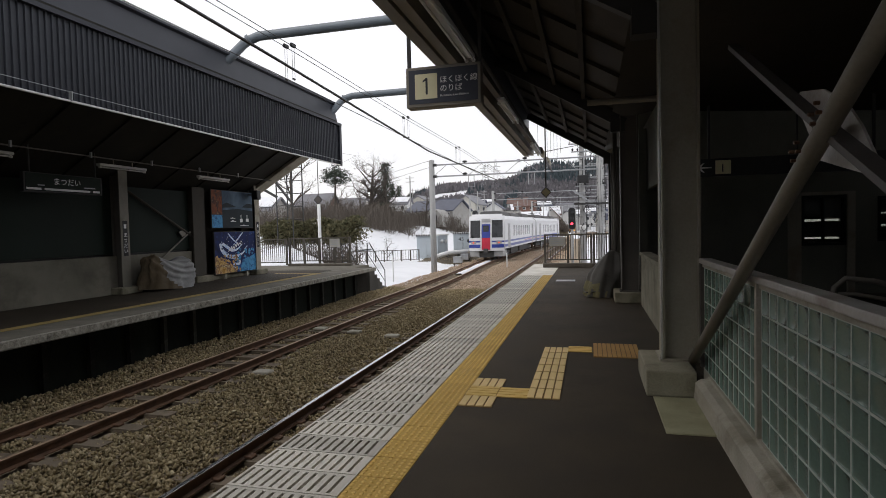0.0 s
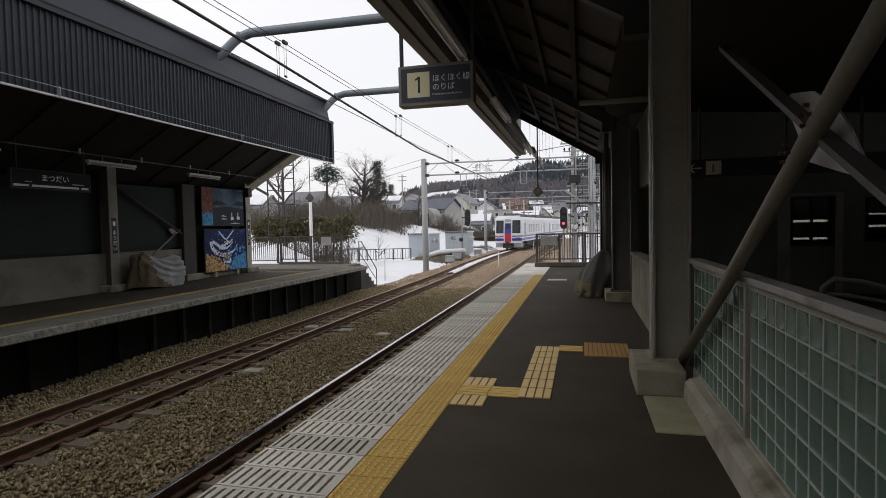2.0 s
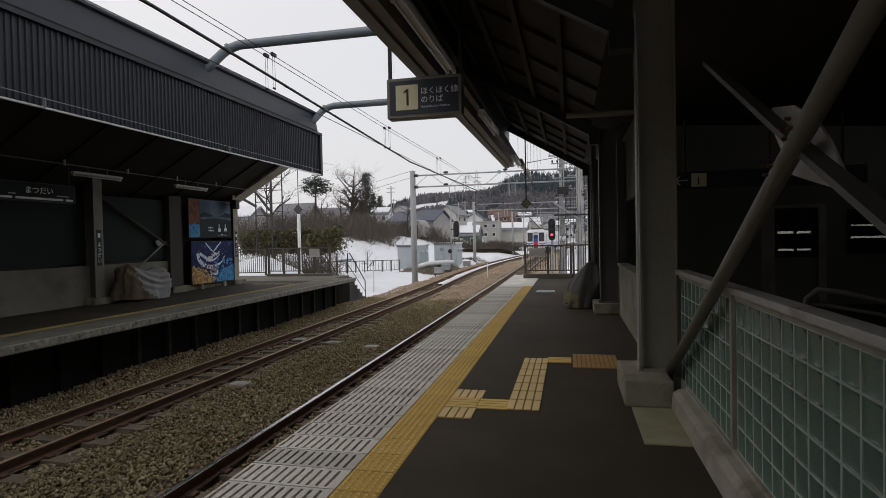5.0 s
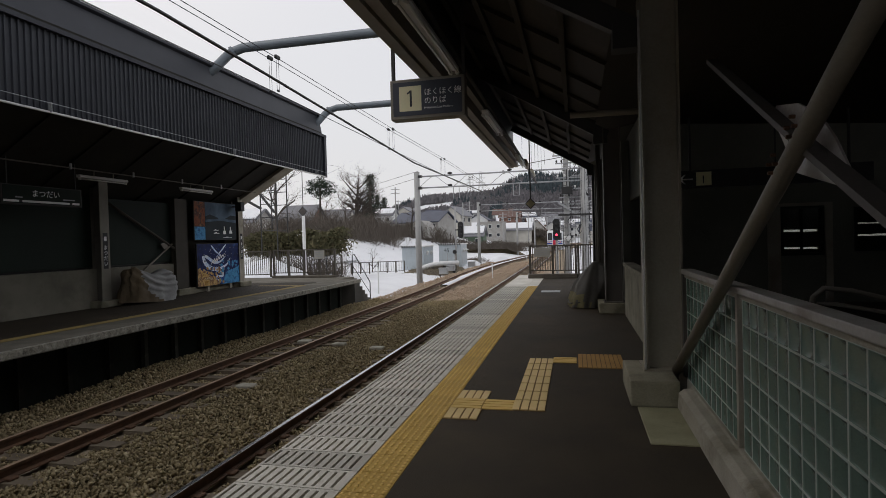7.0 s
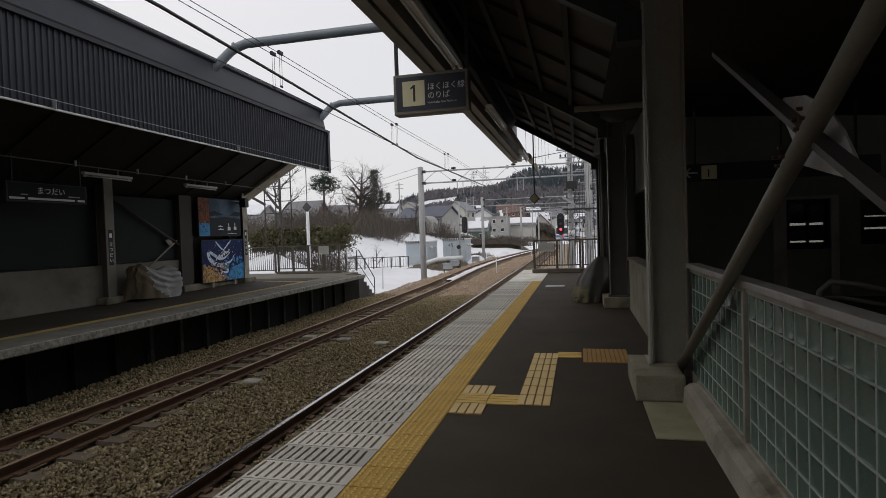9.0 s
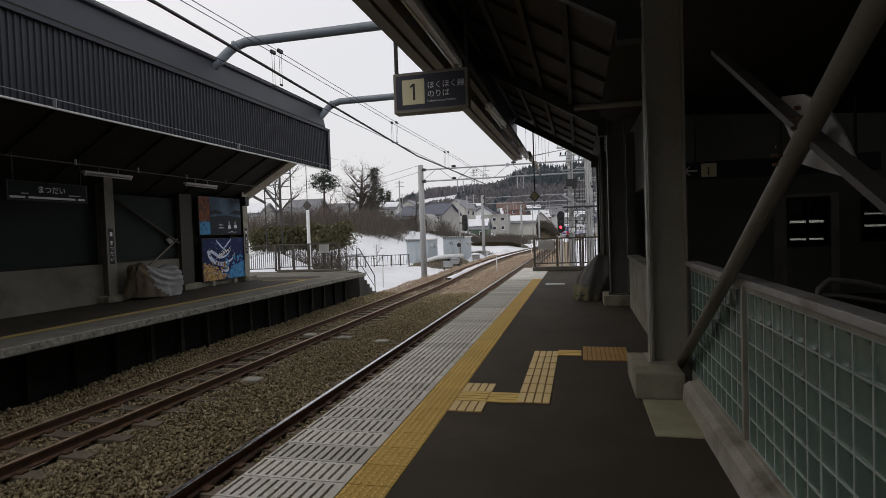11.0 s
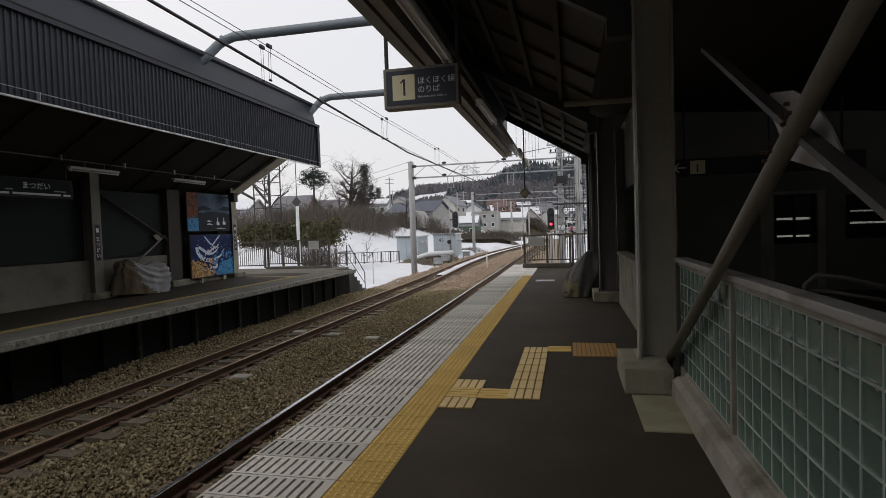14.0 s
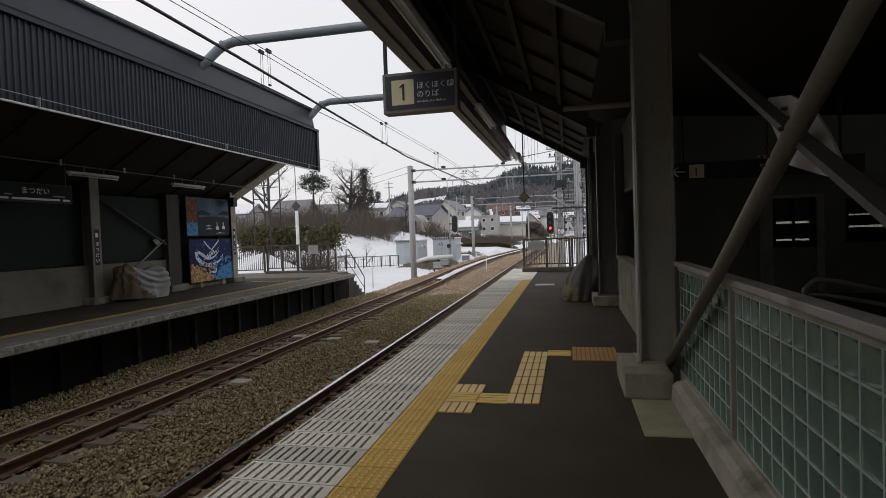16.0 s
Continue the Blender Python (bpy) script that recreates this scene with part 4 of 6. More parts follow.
railing("railing", (-1.6, 20.5, 0), (0.02, 20.5, 0), 1.2, 18, 3, "grey brown steel railing across the platform end", base=0.155, notice=(0.14, 0.72, 0.78, 1.1))
railing("railing", (0.11, 20.5, 0), (0.9, 20.5, 0), 1.2, 9, 2, "grey brown steel railing across the platform end", base=0.155)
railing("railing", (-13.0, 22.3, -0.004), (-10.1, 22.3, -0.004), 1.24, 27, 5, "grey brown steel railing across the end of the opposite platform", base=0.1, notice=(1.98, 2.45, 0.82, 1.18))
railing("railing", (-14.5, 22.0, -0.004), (-13.1, 22.2, -0.004), 1.22, 15, 2, "grey steel railing beside the platform end", kerb=False, base=0.05)

# steps at the end of the far platform
st = thing("steps", (-9.9, 22.62, -1.5), "concrete steps with thin steel handrails at the platform end", "steps")
for k in range(7):
    part("step", boxes((-0.75, 0.55, k * 0.3, k * 0.3 + 0.3, -0.4, 1.4 - k * 0.2)), DARK_CONCRETE, st)
for x in (-0.7, 0.5):
    bm = tube(bmesh.new(), [(x, -0.05, 1.55), (x, -0.05, 2.45), (x, 0.2, 2.45), (x, 2.0, 1.1), (x, 2.0, 0.1)], 0.022, 6)
    tube(bm, [(x, 0.0, 1.95), (x, 1.98, 0.6)], 0.015, 6)
    part("handrail", bm, STEEL_DARK, st)

# ---- hall details ----
DIRTY = glass_mat("dirty_glass", (0.24, 0.25, 0.2), 0.2, 0.1)
win = thing("window_1", (WX0, 13.0, WZ0), "dark framed hall window with daylight showing between slats", "window", kind="structure")
W, HH = WX1 - WX0, WZ1 - WZ0
part("window_frame", boxes((-0.05, 0, -0.03, 0.1, -0.05, HH + 0.05), (W, W + 0.05, -0.03, 0.1, -0.05, HH + 0.05), (0, W, -0.03, 0.1, -0.05, 0), (0, W, -0.03, 0.1, HH, HH + 0.05), (W / 2 - 0.015, W / 2 + 0.015, -0.02, 0.08, 0, HH)), GREEN_PANEL, win)
for z0, z1 in ((0.0, 0.08), (0.12, 0.44), (0.49, HH)):
    part("slat", boxes((0, W, 0.1, 0.13, z0, z1)), WALL_DARK, win)
part("pane", boxes((0, W, 0.05, 0.06, 0, HH)), DIRTY, win)
part("surround", boxes((-0.3, -0.06, -0.05, -0.002, -1.0, HH + 0.12), (W + 0.06, W + 0.2, -0.05, -0.002, -1.0, HH + 0.12), (-0.06, W + 0.06, -0.05, -0.002, HH + 0.06, HH + 0.12)), COLUMN_PAINT, win)
win = thing("window_2", (5.6, 13.0, 1.1), "dark framed hall window partly boarded", "window", kind="structure")
part("window_frame", boxes((-0.05, 0, -0.03, 0.1, -0.05, 0.85), (0.9, 0.95, -0.03, 0.1, -0.05, 0.85), (0, 0.9, -0.03, 0.1, -0.05, 0), (0, 0.9, -0.03, 0.1, 0.8, 0.85)), GREEN_PANEL, win)
for z0, z1 in ((0.0, 0.25), (0.29, 0.5), (0.53, 0.8)):
    part("slat", boxes((0, 0.9, 0.1, 0.13, z0, z1)), WALL_DARK, win)
part("pane", boxes((0, 0.9, 0.05, 0.06, 0, 0.8)), DIRTY, win)
el = thing("exit_lamp", (3.15, 9.9, 2.18), "small lit yellow lamp in the dark hall", "lamp")
part("case", bevelled(boxes((-0.1, 0.12, 0.01, 0.06, -0.03, 0.05)), 0.005, 1), STEEL_DARK, el)
part("lens", boxes((-0.08, 0.1, 0.0, 0.009, -0.02, 0.03)), glow("lamp_glow", (1.0, 0.75, 0.25), 1.2), el)
part("stem", boxes((-0.01, 0.01, 0.02, 0.04, 0.05, 1.2)), STEEL_DARK, el)
hr = thing("stair_rail", (1.7, 4.5, 0), "pale worn steel double handrail of the stairs in the hall", "handrail")
part("rail", tube(bmesh.new(), [(-0.06, 0, 0.9), (-0.04, 0, 1.04), (0.03, 0, 1.105), (0.2, 0, 1.085), (0.42, 0, 1.025), (1.6, 0, 0.7)], 0.02, 8), STEEL_GREY, hr)
part("rail", tube(bmesh.new(), [(-0.04, 0.02, 0.93), (0.0, 0.02, 0.99), (0.1, 0.02, 0.99), (0.42, 0.02, 0.93), (1.6, 0.02, 0.6)], 0.015, 8), STEEL_GREY, hr)
for x, z in ((-0.05, 1.0), (0.9, 0.88), (1.55, 0.7)):
    part("post", bar((x, 0.01, 0), (x, 0.01, z), 0.018), STEEL_GREY, hr)

# glass block wall: kerb, posts and top rail
gw = thing("glass_block_wall", (0.98, 0, 0), "low greenish glass block wall with grey posts on a concrete kerb", "glass block wall")
bm = bmesh.new()
prism(bm, [(-0.138, -0.001), (0.16, -0.001), (0.16, 0.2), (-0.022, 0.2), (-0.03, 0.185), (-0.085, 0.178), (-0.128, 0.145)], -3.1, 5.14)
part("kerb", bm, LIGHT_CONCRETE, gw)
part("top_rail", bevelled(boxes((-0.03, 0.08, -3.1, 5.5, 1.15, 1.195)), 0.008, 2), PALE_STEEL, gw)
part("head_strip", boxes((-0.005, 0.06, -3.1, 5.47, 1.119, 1.15)), LIGHT_CONCRETE, gw)
for y in (-2.45, 0.66, 3.74):
    part("post", boxes((-0.02, 0.08, y - 0.022, y + 0.022, 0.2, 1.15)), LIGHT_CONCRETE, gw)
part("post", boxes((-0.02, 0.08, 5.47, 5.53, 0.2, 1.15)), STEEL_BROWN, gw)
part("end_panel", boxes((0.0, 0.06, 5.15, 5.47, 0.0, 0.2)), LIGHT_CONCRETE, gw)

# ---- tracks ----
def rail_mesh(path, y0, y1, offset, step):
    """A rail along a track, with its foot, web and head: two meshes, body and running surface."""
    body, head = bmesh.new(), bmesh.new()
    prof = [(-0.065, -0.15), (0.065, -0.15), (0.065, -0.135), (0.012, -0.12), (0.012, -0.045), (0.034, -0.035), (0.034, -0.004), (-0.034, -0.004), (-0.034, -0.035), (-0.012, -0.045), (-0.012, -0.12), (-0.065, -0.135)]
    n = max(1, int((y1 - y0) / step))
    rings, tops = [], []
    for i in range(n + 1):
        y = y0 + (y1 - y0) * i / n
        x = path(y) + offset
        rings.append([body.verts.new((x + a, y, RAIL_Z + b)) for a, b in prof])
        tops.append([head.verts.new((x + a, y, RAIL_Z + b)) for a, b in ((-0.031, -0.004), (-0.026, 0.0), (0.026, 0.0), (0.031, -0.004))])
    for a, b in zip(rings, rings[1:]):
        for k in range(12):
            body.faces.new((a[k], b[k], b[(k + 1) % 12], a[(k + 1) % 12]))
    for a, b in zip(tops, tops[1:]):
        for k in range(3):
            head.faces.new((a[k], a[k + 1], b[k + 1], b[k]))
    return body, head


def one_track(path, y1, label, worn):
    ob = thing("railway_track", (0, 0, 0), label, "railway track", "railway tracks")
    for off in (-0.5, 0.5):
        body, head = rail_mesh(path, BACK, y1, off, 2.5)
        rail = part("rail", body, RAIL_RUST, ob)
        part("rail_head", head, worn, rail)
    sl = bmesh.new()
    prism(sl, [(-0.13, -0.33), (0.13, -0.33), (0.105, -0.155), (-0.105, -0.155)], -1.0, 1.0, "x")
    me = mesh_of("sleeper", sl, SLEEPER)
    fm = mesh_of("rail_clip", bevelled(boxes((-0.14, 0.14, -0.06, 0.06, -0.156, -0.12)), 0.01, 1), RAIL_RUST)
    y = -8.8
    while y < min(y1, 75):
        s = piece("sleeper", me, ob, (path(y), y, RAIL_Z))
        if y < 30:
            for off in (-0.5, 0.5):
                piece("rail_clip", fm, s, (off, 0, 0))
        y += 0.61
    return ob


one_track(track_x, 225, "rusty railway track on concrete sleepers in crushed stone", RAIL_TOP_WORN)
one_track(near_x, 112, "railway track with a polished rail along the platform", RAIL_TOP)
# snow left between the far rails and beside them
bm = bmesh.new()
rows = []
for i in range(34):
    y = 31 + i * 1.3
    wv = 0.16 + 0.12 * noise.noise(Vector((y * 0.3, 0, 0)))
    c = track_x(y) + 0.02
    rows.append([bm.verts.new((c + a * wv * 1.6, y, RAIL_Z - b)) for a, b in ((-1, 0.19), (-0.6, 0.06), (0.6, 0.05), (1, 0.19))])
for a, b in zip(rows, rows[1:]):
    for k in range(3):
        bm.faces.new((a[k], a[k + 1], b[k + 1], b[k])).smooth = True
solid("snow_strip", bm, SNOW, "strip of snow left between the rails", "snow", kind="stuff")
for x, y in ((-6.1, 13.6), (-7.25, 13.9), (-4.9, 13.2), (-2.95, 13.5), (-6.15, 9.4)):
    solid("track_plate", bevelled(boxes((x - 0.17, x + 0.17, y - 0.13, y + 0.13, RAIL_Z - 0.16, RAIL_Z - 0.085)), 0.02, 1), LIGHT_CONCRETE, "pale concrete marker plate in the ballast", "marker plate", "marker plates")

# ---- the train: two cars that draw away ----
CAR_WHITE = paint("train_white", (0.72, 0.72, 0.73), (0.66, 0.66, 0.68), 0.35, 1.5, 30, 0.02)
CAR_BLUE = paint("train_blue", (0.035, 0.06, 0.32), (0.03, 0.05, 0.26), 0.35, 1.5, 30, 0.02)
CAR_RED = paint("train_red", (0.62, 0.03, 0.06), (0.5, 0.02, 0.05), 0.4, 1.5, 30, 0.02)
CAR_PINK = paint("train_pink", (0.55, 0.2, 0.3), (0.5, 0.18, 0.27), 0.4, 1.5, 30, 0.02)
CAR_GREY = paint("train_underframe", (0.09, 0.088, 0.085), (0.05, 0.05, 0.05), 0.8, 3, 40, 0.2)
CAR_SKIRT = paint("train_skirt", (0.4, 0.4, 0.4), (0.3, 0.3, 0.3), 0.5, 3, 40, 0.05)
CAR_ROOF = paint("train_roof", (0.13, 0.125, 0.12), (0.08, 0.08, 0.078), 0.8, 2, 40, 0.2)
CAR_GLASS = paint("train_dark_glass", (0.012, 0.013, 0.015), (0.018, 0.02, 0.022), 0.08, 2, 20, 0, spec=0.6)
TAIL = glow("tail_lamp", (1.0, 0.1, 0.06), 0.9)
L, HW = 9.6, 1.4


def face_y(x, z):
    """The bowed end of a car, leaning back a little above."""
    return -L + 0.22 * abs(x / HW) ** 3 + 0.16 * smooth(1.3, 3.2, z) + 0.3 * smooth(3.1, 3.6, z)


def bowed(x0, x1, z0, z1, proud, n=8, m=6):
    """A patch of the car's end, standing proud of it."""
    bm = bmesh.new()
    rows = [[bm.verts.new((x0 + (x1 - x0) * i / n, face_y(x0 + (x1 - x0) * i / n, z0 + (z1 - z0) * j / m) - proud, z0 + (z1 - z0) * j / m)) for i in range(n + 1)] for j in range(m + 1)]
    for a, b in zip(rows, rows[1:]):
        for k in range(n):
            bm.faces.new((a[k], a[k + 1], b[k + 1], b[k])).smooth = True
    return bm


def train_car():
    ob = thing("train_car", (0, 0, 0), "white railcar with blue bands and a red and blue end door", "train car", "train cars")
    bm = bmesh.new()
    prism(bm, [(-HW, 0.85), (HW, 0.85), (HW, 2.9), (HW * 0.97, 3.15), (HW * 0.8, 3.4), (HW * 0.4, 3.52), (0, 3.55), (-HW * 0.4, 3.52), (-HW * 0.8, 3.4), (-HW * 0.97, 3.15), (-HW, 2.9)], -L + 0.5, L)
    body = part("body", bm, CAR_WHITE, ob)
    part("front", bowed(-HW, HW, 0.72, 3.42, 0.0, 16, 10), CAR_WHITE, ob)
    part("front_cap", bowed(-HW * 0.86, HW * 0.86, 3.4, 3.56, 0.0, 12, 3), CAR_WHITE, ob)
    for x0, x1 in ((-1.27, -0.46), (0.46, 1.27)):
        part("windscreen", bowed(x0, x1, 1.74, 3.08, 0.012), CAR_GLASS, ob)
    door = part("end_door", bowed(-0.33, 0.33, 0.8, 1.72, 0.03, 2, 2), CAR_RED, ob, "red and blue end door")
    part("upper_door", bowed(-0.33, 0.33, 1.72, 2.78, 0.03, 2, 4), CAR_BLUE, door)
    part("door_window", bowed(-0.22, 0.22, 2.2, 2.68, 0.045, 2, 2), CAR_GLASS, door)
    for x in (-0.4, 0.4):
        part("door_post", bowed(x - 0.04, x + 0.04, 0.75, 2.9, 0.05, 1, 6), CAR_WHITE, ob)
    part("destination_box", bowed(-0.34, 0.34, 2.92, 3.2, 0.03, 2, 2), CAR_SKIRT, ob)
    for x in (-1, 1):
        a, b = sorted((x * 0.45, x * HW * 0.995))
        part("front_band", bowed(a, b, 0.96, 1.22, 0.012), CAR_BLUE, ob)
        part("front_band", bowed(a, b, 1.38, 1.5, 0.012), CAR_BLUE, ob)
        lamp = part("lamp_housing", bowed(x * 1.0 - 0.2, x * 1.0 + 0.2, 1.25, 1.46, 0.03, 3, 2), CAR_SKIRT, ob)
        part("tail_lamp", bowed(x * 1.0 - 0.06, x * 1.0 + 0.06, 1.3, 1.41, 0.04, 2, 2), TAIL, lamp, "lit red tail lamp")
    # skirts, coupler
    for x in (-1, 1):
        part("skirt", boxes((x * 0.95 - 0.36, x * 0.95 + 0.36, -L + 0.2, -L + 1.6, 0.28, 0.76)), CAR_SKIRT, ob)
    part("coupler", bevelled(boxes((-0.16, 0.16, -L - 0.32, -L + 0.5, 0.6, 0.9)), 0.03, 1), CAR_GREY, ob)
    part("snow_plough", boxes((-0.6, 0.6, -L + 0.25, -L + 0.7, 0.2, 0.6)), CAR_GREY, ob)
    # sides
    pane = mesh_of("window", boxes((HW - 0.02, HW + 0.006, -0.4, 0.4, 1.78, 2.65)), CAR_GLASS)
    pane_l = mesh_of("window", boxes((-HW - 0.006, -HW + 0.02, -0.4, 0.4, 1.78, 2.65)), CAR_GLASS)
    for k in range(8):
        y = -4.6 + k * 1.32
        piece("window", pane, ob, (0, y, 0))
        piece("window", pane_l, ob, (0, y, 0))
    for s in (-1, 1):
        a, b = sorted((s * (HW - 0.02), s * (HW + 0.004)))
        part("side_band", boxes((a, b, -L + 0.5, L, 1.36, 1.5)), CAR_BLUE, ob)
        part("side_band", boxes((a, b, -L + 0.5, L, 1.0, 1.2)), CAR_BLUE, ob)
        part("side_band", boxes((a, b, 1.5, L, 1.235, 1.325)), CAR_PINK, ob)
        for y in (-7.2, 7.2):
            a, b = sorted((s * (HW - 0.02), s * (HW + 0.008)))
            d = part("side_door", boxes((a, b, y - 0.55, y + 0.55, 0.9, 2.8)), CAR_SKIRT, ob)
            part("door_window", boxes((a - 0.003, b + 0.003, y - 0.25, y + 0.25, 1.8, 2.6)), CAR_GLASS, d)
    part("gangway", boxes((-0.5, 0.5, L - 0.1, L + 0.28, 0.9, 3.0)), CAR_GREY, ob)
    # roof
    for y0, y1, z in ((-7.6, -4.4, 0.3), (-3.2, 1.2, 0.26), (3.4, 7.6, 0.32)):
        bm = bmesh.new()
        prism(bm, [(-0.95, 3.4), (0.95, 3.4), (0.85, 3.5 + z * 0.8), (0.6, 3.52 + z), (-0.6, 3.52 + z), (-0.85, 3.5 + z * 0.8)], y0, y1)
        part("roof_unit", bm, CAR_ROOF, ob)
    bm = tube(bmesh.new(), [(-0.5, -0.2, 3.6), (-0.4, 1.3, 4.05), (-0.6, 2.6, 4.1)], 0.03, 6)
    tube(bm, [(0.5, -0.2, 3.6), (0.4, 1.3, 4.05), (0.6, 2.6, 4.1)], 0.03, 6)
    tube(bm, [(-0.8, 2.6, 4.12), (0.8, 2.6, 4.12)], 0.03, 6)
    part("pantograph", bm, STEEL_DARK, ob)
    # underframe and wheels
    part("underframe", boxes((-1.15, 1.15, -5.0, -1.2, 0.3, 0.86), (-1.2, 1.2, -0.7, 2.2, 0.35, 0.86), (-1.15, 1.15, 2.6, 4.6, 0.3, 0.86)), CAR_GREY, ob)
    for y in (-6.6, 6.6):
        bogie = part("bogie", boxes((-1.05, -0.85, y - 1.5, y + 1.5, 0.3, 0.62), (0.85, 1.05, y - 1.5, y + 1.5, 0.3, 0.62), (-0.9, 0.9, y - 0.3, y + 0.3, 0.35, 0.85)), CAR_GREY, ob)
        for d in (-1.05, 1.05):
            for x in (-0.5, 0.5):
                part("wheel", tube(bmesh.new(), [(x - 0.06, y + d, 0.43), (x + 0.06, y + d, 0.43)], 0.43, 20), RAIL_RUST, bogie)
    return ob


car_rear = train_car()
car_front = copy_thing(car_rear, pose(0, 0, 0))

# ---- overhead line ----
def wire(points, r, label, group="", material=STEEL_DARK):
    return solid("overhead_wire", tube(bmesh.new(), points, r, 5), material, label, "wire", group)


wire([(-7.25, BACK, 5.35), (-7.25, 12.7, 5.33), (-7.2, 33, 5.15), (-7.25, 62, 4.85), (track_x(95), 95, 4.7), (track_x(150), 150, 4.6)], 0.011, "black contact wire over the far track", "overhead wires")
for dx in (-0.1, 0.1):
    wire([(-7.23 + dx, BACK, 6.3), (-7.23 + dx, 12.7, 6.16), (-7.2 + dx, 21.8, 6.05), (-7.2 + dx, 33, 6.05), (-7.2 + dx, 62, 5.5), (track_x(95), 95, 5.5), (track_x(150), 150, 5.6)], 0.009, "thin catenary wire over the far track", "overhead wires")
for y, z0, z1 in ((12.7, 5.33, 6.16), (21.8, 5.25, 6.05), (31.0, 5.17, 6.05), (40.0, 5.08, 5.92)):
    d = thing("dropper", (-7.22, y, z0), "pair of thin droppers with black clamps on the catenary", "dropper", "droppers")
    h = z1 - z0
    for dx in (-0.1, 0.1):
        part("clamp", bevelled(boxes((dx - 0.035, dx + 0.035, -0.1, 0.1, h - 0.03, h + 0.06)), 0.012, 1), SIGN_BLACK, d)
        for o in (-0.03, 0.03):
            part("dropper_wire", bar((dx + o, 0, 0.02), (dx + o, 0, h - 0.03), 0.005, 4), STEEL_DARK, d)
        part("clamp", tube(bmesh.new(), [(dx, -0.04, 0.01), (dx, 0.04, 0.01)], 0.028, 6), SIGN_BLACK, d)
wire([(-5.4, BACK, 4.95), (-5.4, 6.5, 4.72), (-5.4, 9.2, 4.62), (-5.42, 18.8, 4.22), (-5.45, 33, 4.35), (-5.3, 62, 4.2), (-3, 95, 4.4)], 0.026, "thick black feeder cable", "overhead wires")
wire([(-3.6, 33, 4.1), (near_x(62), 62, 4.2), (near_x(95), 95, 4.3)], 0.011, "black contact wire over the near track", "overhead wires")
wire([(-3.6, 33, 5.1), (near_x(62), 62, 5.1), (near_x(95), 95, 5.2)], 0.009, "thin catenary wire over the near track", "overhead wires")
POLE = paint("concrete_pole", (0.4, 0.4, 0.39), (0.32, 0.32, 0.315), 0.8, 2, 40, 0.1)


def gantry(y, x0, x1, z_top, base0, base1, label, lattice=True, r=0.17):
    ob = thing("overhead_gantry", (0, y, 0), label, "gantry", "overhead gantries")
    part("pole", tube(bmesh.new(), [(x0, 0, base0), (x0, 0, z_top + 0.3)], [r * 1.1, r], 14), POLE, ob)
    part("pole", tube(bmesh.new(), [(x1, 0, base1), (x1, 0, z_top + 1.3)], [r * 1.1, r], 14), POLE, ob)
    for z in (z_top, z_top - 0.7):
        part("chord", tube(bmesh.new(), [(x0, -0.1, z), (x1, -0.1, z)], 0.045, 8), GALV, ob)
        part("clamp", boxes((x0 + 0.12, x0 + 0.34, -0.17, 0.0, z - 0.08, z + 0.08)), STEEL_DARK, ob)
        part("clamp", tube(bmesh.new(), [((x0 + x1) / 2 + 0.4, -0.22, z), ((x0 + x1) / 2 + 0.4, 0.02, z)], 0.1, 8), GALV, ob)
    if lattice:
        n = max(4, round((x1 - x0) / 1.1))
        for k in range(n):
            a, b = x0 + (x1 - x0) * (k + 0.1) / n, x0 + (x1 - x0) * (k + 0.9) / n
            part("lattice_bar", bar((a, -0.1, z_top if k % 2 else z_top - 0.7), (b, -0.1, z_top - 0.7 if k % 2 else z_top), 0.016, 5), GALV, ob)
    for x in (-7.2, -3.6):
        if x0 < x < x1:
            part("drop_arm", tube(bmesh.new(), [(x + 0.5, -0.1, z_top - 0.7), (x + 0.5, -0.1, z_top - 1.4), (x + 0.15, -0.1, z_top - 1.4), (x + 0.15, -0.1, z_top - 0.7)], 0.025, 5), GALV, ob)
            for z in (z_top + 0.12, z_top - 0.6):
                part("insulator", tube(bmesh.new(), [(x - 0.18, -0.1, z), (x - 0.05, -0.1, z), (x + 0.08, -0.1, z)], [0.05, 0.075, 0.05], 8), SIGN_BLACK, ob)
    return ob


gantry(33, -9.35, 0.55, 5.36, -1.6, -1.6, "concrete pole gantry with a lattice beam over both tracks")
gantry(62, -10.5, 2.0, 5.2, -2.0, -2.0, "distant concrete pole gantry over the tracks", r=0.16)
gantry(95, -9.5, 4.5, 5.4, -2.0, -2.0, "distant concrete pole gantry over the curve", r=0.16)
gantry(130, -9.0, 6.0, 5.6, -2.5, -2.5, "far concrete pole gantry over the curve", r=0.16)

# ---- outdoors ----
BARK = paint("bark", (0.085, 0.07, 0.058), (0.05, 0.042, 0.036), 0.9, 4, 40, 0.4)
TWIG = island_paint("bare_twigs", [(0.07, 0.058, 0.048), (0.12, 0.1, 0.082), (0.17, 0.145, 0.12), (0.09, 0.075, 0.063)])
NEEDLE = island_paint("conifer_needles", [(0.018, 0.03, 0.02), (0.03, 0.045, 0.03), (0.045, 0.055, 0.035)])
HEDGE = island_paint("hedge_leaves", [(0.055, 0.058, 0.028), (0.1, 0.095, 0.045), (0.15, 0.125, 0.068), (0.07, 0.07, 0.032)])
# hillside colours carry distance haze: tinted cooler and lifted above the near trees
HAZED_WOODS = island_paint("far_woods", [(0.135, 0.125, 0.135), (0.2, 0.187, 0.195), (0.1, 0.096, 0.106), (0.27, 0.255, 0.265)])
HAZED_PINE = island_paint("far_conifers", [(0.038, 0.052, 0.06), (0.052, 0.07, 0.078), (0.075, 0.092, 0.1)])


